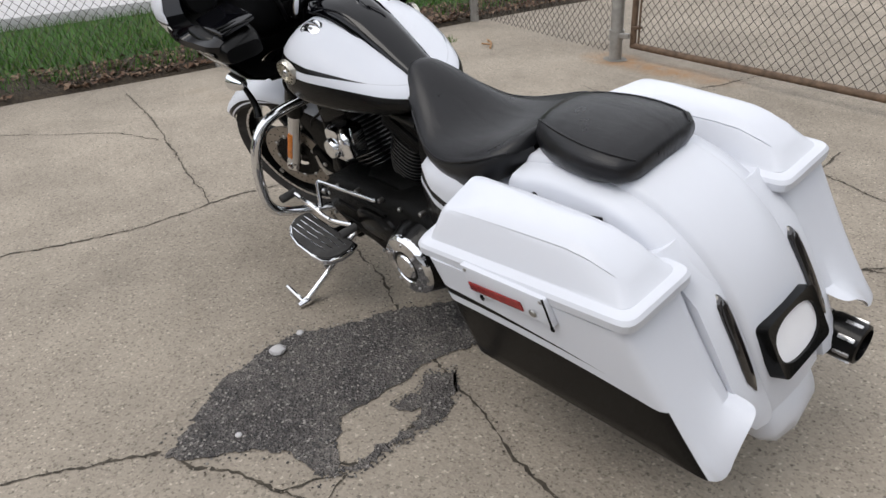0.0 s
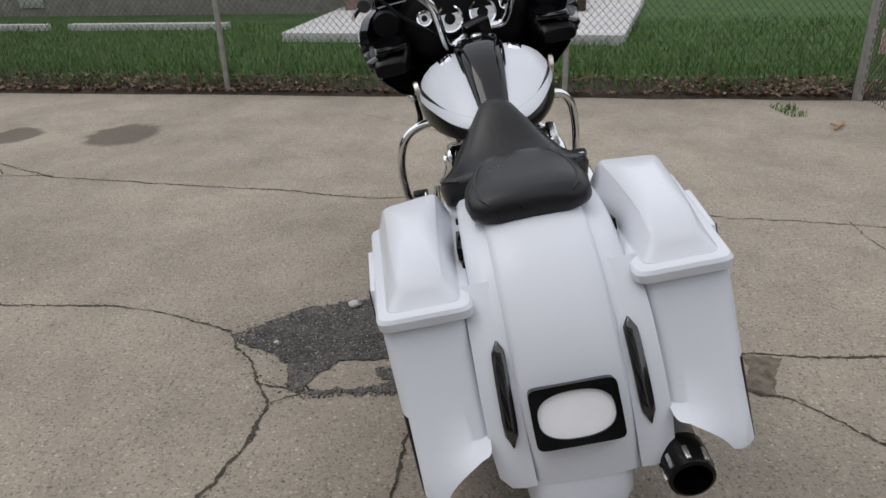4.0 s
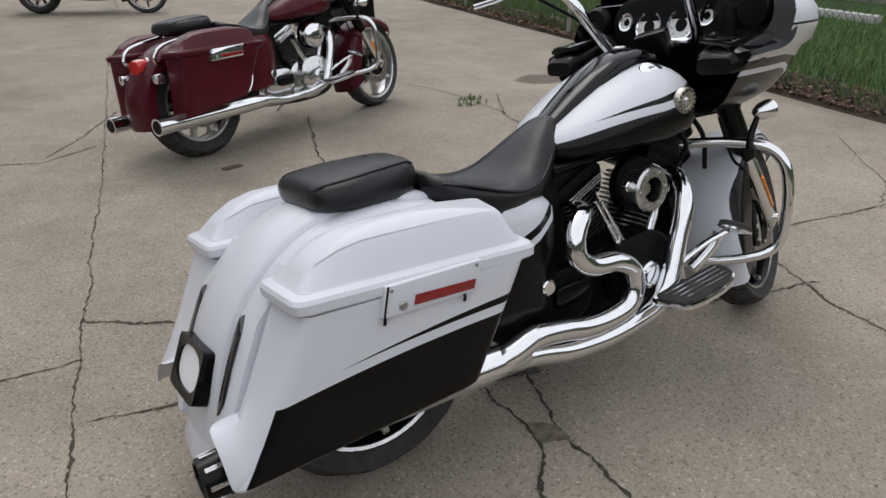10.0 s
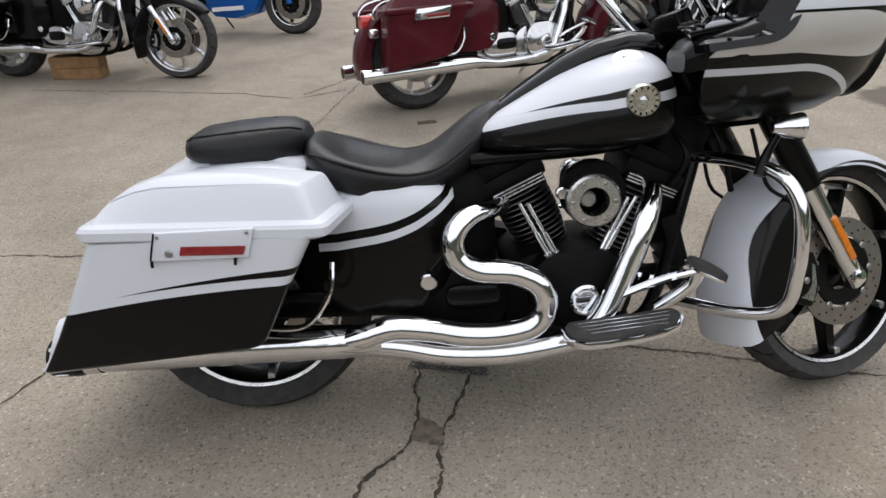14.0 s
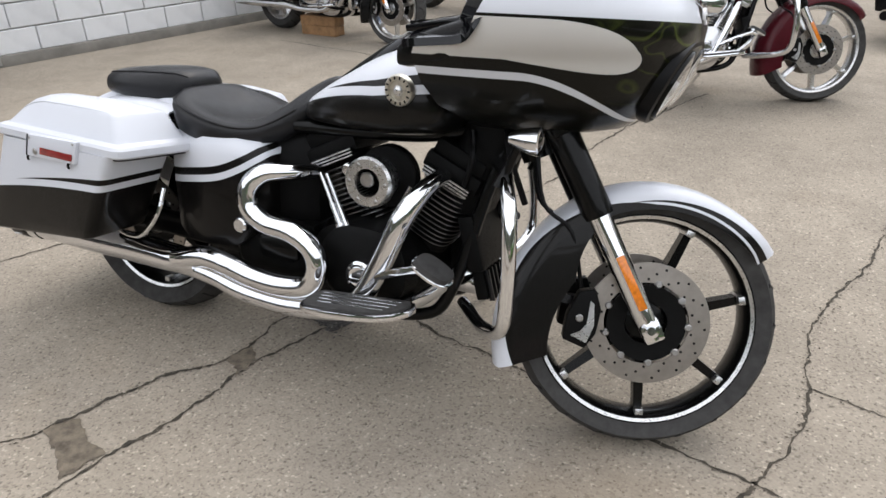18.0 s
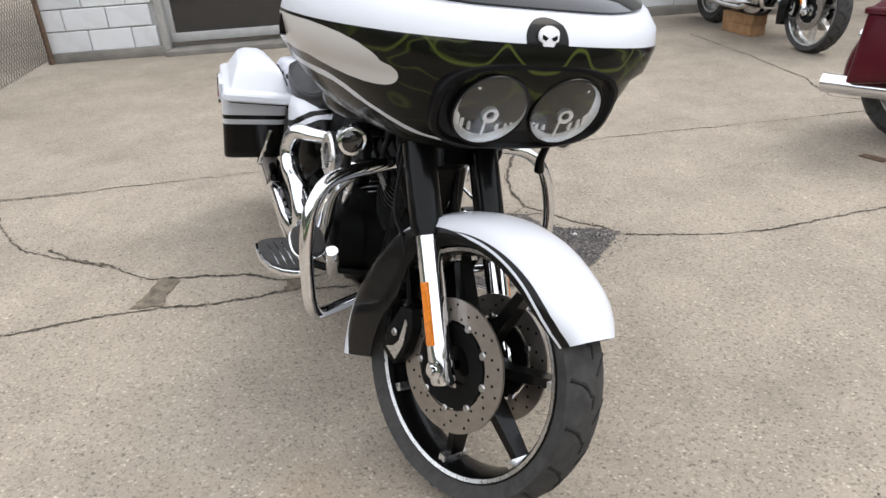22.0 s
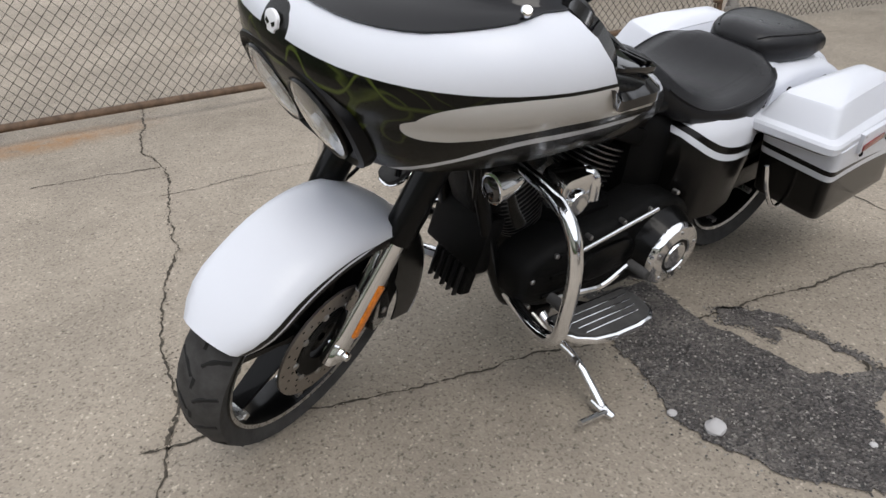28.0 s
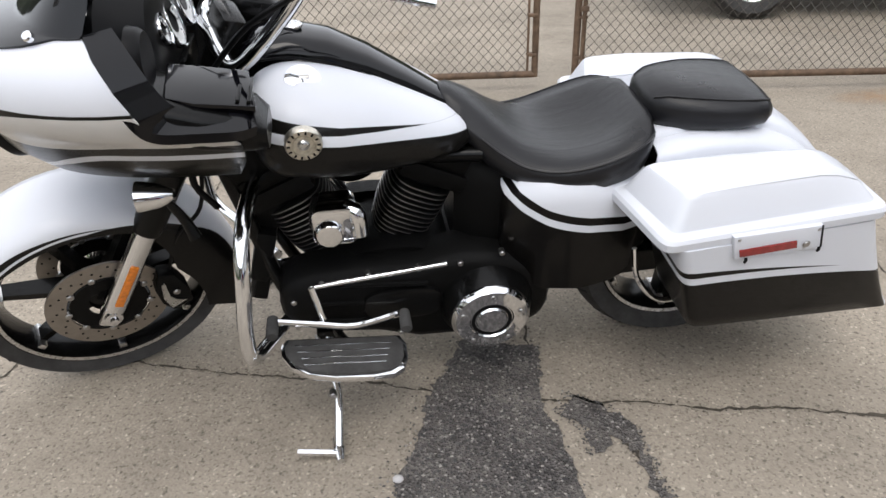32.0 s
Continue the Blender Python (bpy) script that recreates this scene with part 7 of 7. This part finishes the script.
def tourer(name, rear, heading, lean, paint, cases, label, group, fairing_on=True, bags=True, steer=6.0, rims=None):
    b = new(name)
    b.matrix_world = Matrix.Translation((*rear, 0)) @ Matrix.Rotation(radians(heading), 4, "Z") @ Matrix.Rotation(radians(-lean), 4, "X")
    tagged(b, label, "motorcycle", group)
    wheel("rear_wheel", b, (0.045, 0, 0.312), 0.316, 0.226, 0.155, 9, disc_r=0.14, sides=(-1,), rim_mat=rims, spoke_mat=rims)
    front_end(b, paint, steer, rims, "glossy front fender with chrome trim")
    if bags:
        for s in (-1, 1):
            saddlebag(b, s, paint, long=False)
    plain_fender(b, paint)
    side_covers(b, paint)
    seats(b)
    tank(b, paint, console=True)
    engine(b, cases)
    part("air_cover", lathe([(0, -0.075), (0.05, -0.074), (0.075, -0.062), (0.085, -0.04), (0.085, 0.0)], (0.93, -0.145, 0.585), "y", 30, closed=False), CHROME, b, "round chrome air cleaner cover")
    straight_pipes(b)
    crash_bar(b)
    controls(b)
    inv = b.matrix_world.inverted()
    ground = b.matrix_world @ Vector((1.0, 0.40, 0.0))
    part("kickstand", tube([(1.03, 0.175, 0.22), tuple(inv @ Vector((ground.x, ground.y, 0.012)))], 0.011, 8, 1), CHROME, b)
    if fairing_on:
        batwing(b, paint)
    for s in (-1, 1):
        part("handlebar", tube([(1.17, 0, 1.0), (1.16, s * 0.16, 1.06), (1.05, s * 0.34, 1.10), (0.93, s * 0.40, 1.08)], 0.014, 10, 4), CHROME, b)
    return b


CHROMED = plain("polished_alloy_cases", (0.62, 0.62, 0.63), 0.16, 1.0, vary=0.08, scale=20)
tourer("red_touring_motorcycle", (0.50, 2.92), 20.0, 8.0, WINE, CHROMED, "wine red touring motorcycle with hard bags and chrome engine", "parked motorcycles", rims=ALLOY)
tourer("black_touring_motorcycle", (-2.86, 4.60), -13.5, 4.0, GLOSS, CHROMED, "black touring motorcycle propped over a timber block", "parked motorcycles", rims=ALLOY, steer=3.0)
tourer("black_cruiser_motorcycle", (2.88, 5.62), 72.0, 6.0, GLOSS, CHROMED, "black motorcycle with red tail lamp seen by the lawn edge", "parked motorcycles", fairing_on=False)
tourer("maroon_cruiser_motorcycle", (0.72, 11.15), -31.0, 6.0, WINE, ENGINE, "maroon cruiser motorcycle parked far across the yard", "parked motorcycles", fairing_on=False, bags=False)


def sport_bike(rear, heading):
    b = new("blue_sport_motorcycle")
    b.matrix_world = Matrix.Translation((*rear, 0)) @ Matrix.Rotation(radians(heading), 4, "Z") @ Matrix.Rotation(radians(-7), 4, "X")
    tagged(b, "bright blue faired sport motorcycle", "motorcycle", "parked motorcycles")
    wheel("rear_wheel", b, (0, 0, 0.305), 0.310, 0.222, 0.18, 6, disc_r=0.11, sides=(-1,), rim_mat=PLASTIC)
    wheel("front_wheel", b, (1.38, 0, 0.292), 0.297, 0.218, 0.12, 6, disc_r=0.15, rim_mat=PLASTIC)
    for s in (-1, 1):
        part("fork_leg", tube([(1.385, s * 0.10, 0.29), (1.33, s * 0.10, 0.44), (1.18, s * 0.10, 0.86)], [0.026, 0.028, 0.026], 14, 2), BLUE if s else GLOSS, b)
        rows = []
        for x, zb, zt, o in ((0.42, 0.30, 0.42, 0.10), (0.58, 0.17, 0.56, 0.17), (0.80, 0.15, 0.70, 0.20), (1.00, 0.20, 0.86, 0.20), (1.14, 0.42, 0.96, 0.17), (1.22, 0.66, 0.98, 0.13)):
            rows.append([(x, s * 0.03, zb), (x, s * o * 0.7, zb + 0.01), (x, s * o, zb + 0.3 * (zt - zb)), (x, s * o * 1.05, zb + 0.6 * (zt - zb)), (x, s * o * 0.95, zt - 0.02), (x, s * 0.03, zt)])
        side = part("side_fairing", loft(rows), BLUE, b, "blue side fairing with pale lettering bars")
        part("lettering_bar", box((0.34, 0.004, 0.04), (0.76, s * 0.196, 0.255), 0, Matrix.Rotation(radians(-3), 3, "Y")), CARD, side)
        part("pale_flash", box((0.20, 0.004, 0.10), (1.02, s * 0.208, 0.70), 0, Matrix.Rotation(radians(-40), 3, "Y")), CARD, side)
        part("swing_arm", box((0.55, 0.035, 0.06), (0.26, s * 0.12, 0.33), 0.01), ENGINE, b)
    part("front_fender", loft([oval(1.38 + 0.325 * math.cos(a), 0, 0.292 + 0.325 * math.sin(a), 0.075, 0.012, 12, 2.5) for a in [radians(40 + 14 * i) for i in range(9)]]), BLUE, b)
    part("fuel_tank", loft([oval(x, 0, z, hw, hh, 22, 2.6) for x, z, hw, hh in ((0.50, 0.76, 0.06, 0.05), (0.60, 0.80, 0.13, 0.10), (0.78, 0.84, 0.16, 0.13), (0.94, 0.86, 0.14, 0.11), (1.0, 0.86, 0.08, 0.07))]), BLUE, b)
    part("seat", loft([oval(x, 0, z, hw, hh, 18, 3) for x, z, hw, hh in ((-0.22, 0.92, 0.04, 0.03), (-0.05, 0.88, 0.10, 0.05), (0.2, 0.80, 0.13, 0.05), (0.5, 0.76, 0.10, 0.05))]), LEATHER, b)
    part("nose_fairing", loft([oval(x, 0, z, hw, hh, 22, 2.6) for x, z, hw, hh in ((1.05, 0.95, 0.16, 0.11), (1.2, 0.95, 0.18, 0.12), (1.36, 0.90, 0.14, 0.09), (1.46, 0.84, 0.06, 0.04))]), BLUE, b)
    part("engine_mass", loft([oval(x, 0, 0.43, hw, hh, 18, 3) for x, hw, hh in ((0.35, 0.10, 0.12), (0.55, 0.14, 0.20), (0.95, 0.14, 0.20), (1.05, 0.10, 0.14))]), ENGINE, b)
    inv = b.matrix_world.inverted()
    g = b.matrix_world @ Vector((0.55, 0.30, 0))
    part("kickstand", tube([(0.55, 0.10, 0.20), tuple(inv @ Vector((g.x, g.y, 0.01)))], 0.010, 8, 1), PLASTIC, b)


sport_bike((-1.99, 6.22), -14.0)

# timber under the black bike, scrap and twigs
for k, (dz, tw) in enumerate(((0.045, -8), (0.135, -6))):
    t = part("timber_block", box((0.42, 0.14, 0.088), (-2.22, 4.40, dz), 0.006, Matrix.Rotation(radians(tw), 3, "Z")), TIMBER, None)
    tagged(t, "rough sawn timber block stacked under a motorcycle", "timber", "timber blocks")
tagged(part("rusty_plate", box((0.115, 0.05, 0.006), (0.585, 2.60, 0.004), 0.002, Matrix.Rotation(radians(10), 3, "Z")), RUST, None), "flat rusty scrap plate on the concrete", "scrap")
twig = part("twig", join(tube([(3.02, -2.33, 0.012), (3.10, -2.42, 0.020), (3.22, -2.50, 0.012)], 0.008, 6, 3), tube([(3.08, -2.40, 0.014), (3.15, -2.37, 0.018)], 0.006, 6, 2)), TIMBER, None)
tagged(twig, "short broken twig lying on the concrete", "twig")


def off_roader():
    c = new("off_road_car")
    c.matrix_world = Matrix.Translation((-4.95, -3.60, 0)) @ Matrix.Rotation(radians(-14), 4, "Z")
    tagged(c, "dark off-road car with alloy wheels parked beyond the gate", "car")
    for x in (0.0, 2.45):
        for y in (0.0, -1.5):
            w = wheel("car_wheel", c, (x, y, 0.36), 0.365, 0.215, 0.25, 5, rim_mat=ALLOY, spoke_mat=ALLOY, disc_r=0.14, sides=(1,))
    prof = [(-0.75, 0.50), (-0.75, 1.05), (-0.62, 1.72), (1.15, 1.75), (1.62, 1.18), (3.05, 1.08), (3.12, 0.62), (2.95, 0.48), (2.83, 0.62), (2.62, 0.80), (2.28, 0.80), (2.05, 0.62), (1.95, 0.45), (0.5, 0.45), (0.40, 0.62), (0.18, 0.80), (-0.18, 0.80), (-0.40, 0.62), (-0.45, 0.50)]
    part("body", prism(prof, -1.62, 0.12, "y", 0.03), plain("dark_car_paint", (0.02, 0.022, 0.025), 0.3, coat=0.6), c)
    for x0, x1 in ((-0.5, 0.35), (0.45, 1.15)):
        part("side_window", prism([(x0, 1.14), (x0 + 0.05, 1.60), (x1 - 0.08, 1.60), (x1 + 0.08, 1.14)], 0.118, 0.13, "y", 0.004), DARKGLASS, c)
    part("bumper", box((0.18, 1.75, 0.16), (3.16, -0.75, 0.56), 0.03), PLASTIC, c)


off_roader()


# ---- unseen ring added to close the yard and block the low sky ----
def surround():
    # never in view: keeps the bright horizon out of the black paint's reflections
    SKY_BLOCK = plain("dull_green_grey_sky_blocker", (0.06, 0.07, 0.05), 0.95, vary=0.4, scale=0.4)
    verts, faces, n = [], [], 48
    for i in range(n):
        a = 2 * math.pi * i / n
        h = 8.5 + 2.5 * noise.noise((math.cos(a) * 3, math.sin(a) * 3, 2))
        for r, z in ((34, -0.1), (34, h), (36, h), (36, -0.1)):
            verts.append((r * math.cos(a), r * math.sin(a), z))
        b, c = 4 * i, 4 * ((i + 1) % n)
        faces += [(b + k, b + (k + 1) % 4, c + (k + 1) % 4, c + k) for k in range(4)]
    structure(part("backdrop", mesh_of(verts, faces), SKY_BLOCK, None, smooth=False), "plain unseen ring added to block low sky light and close the yard")


surround()
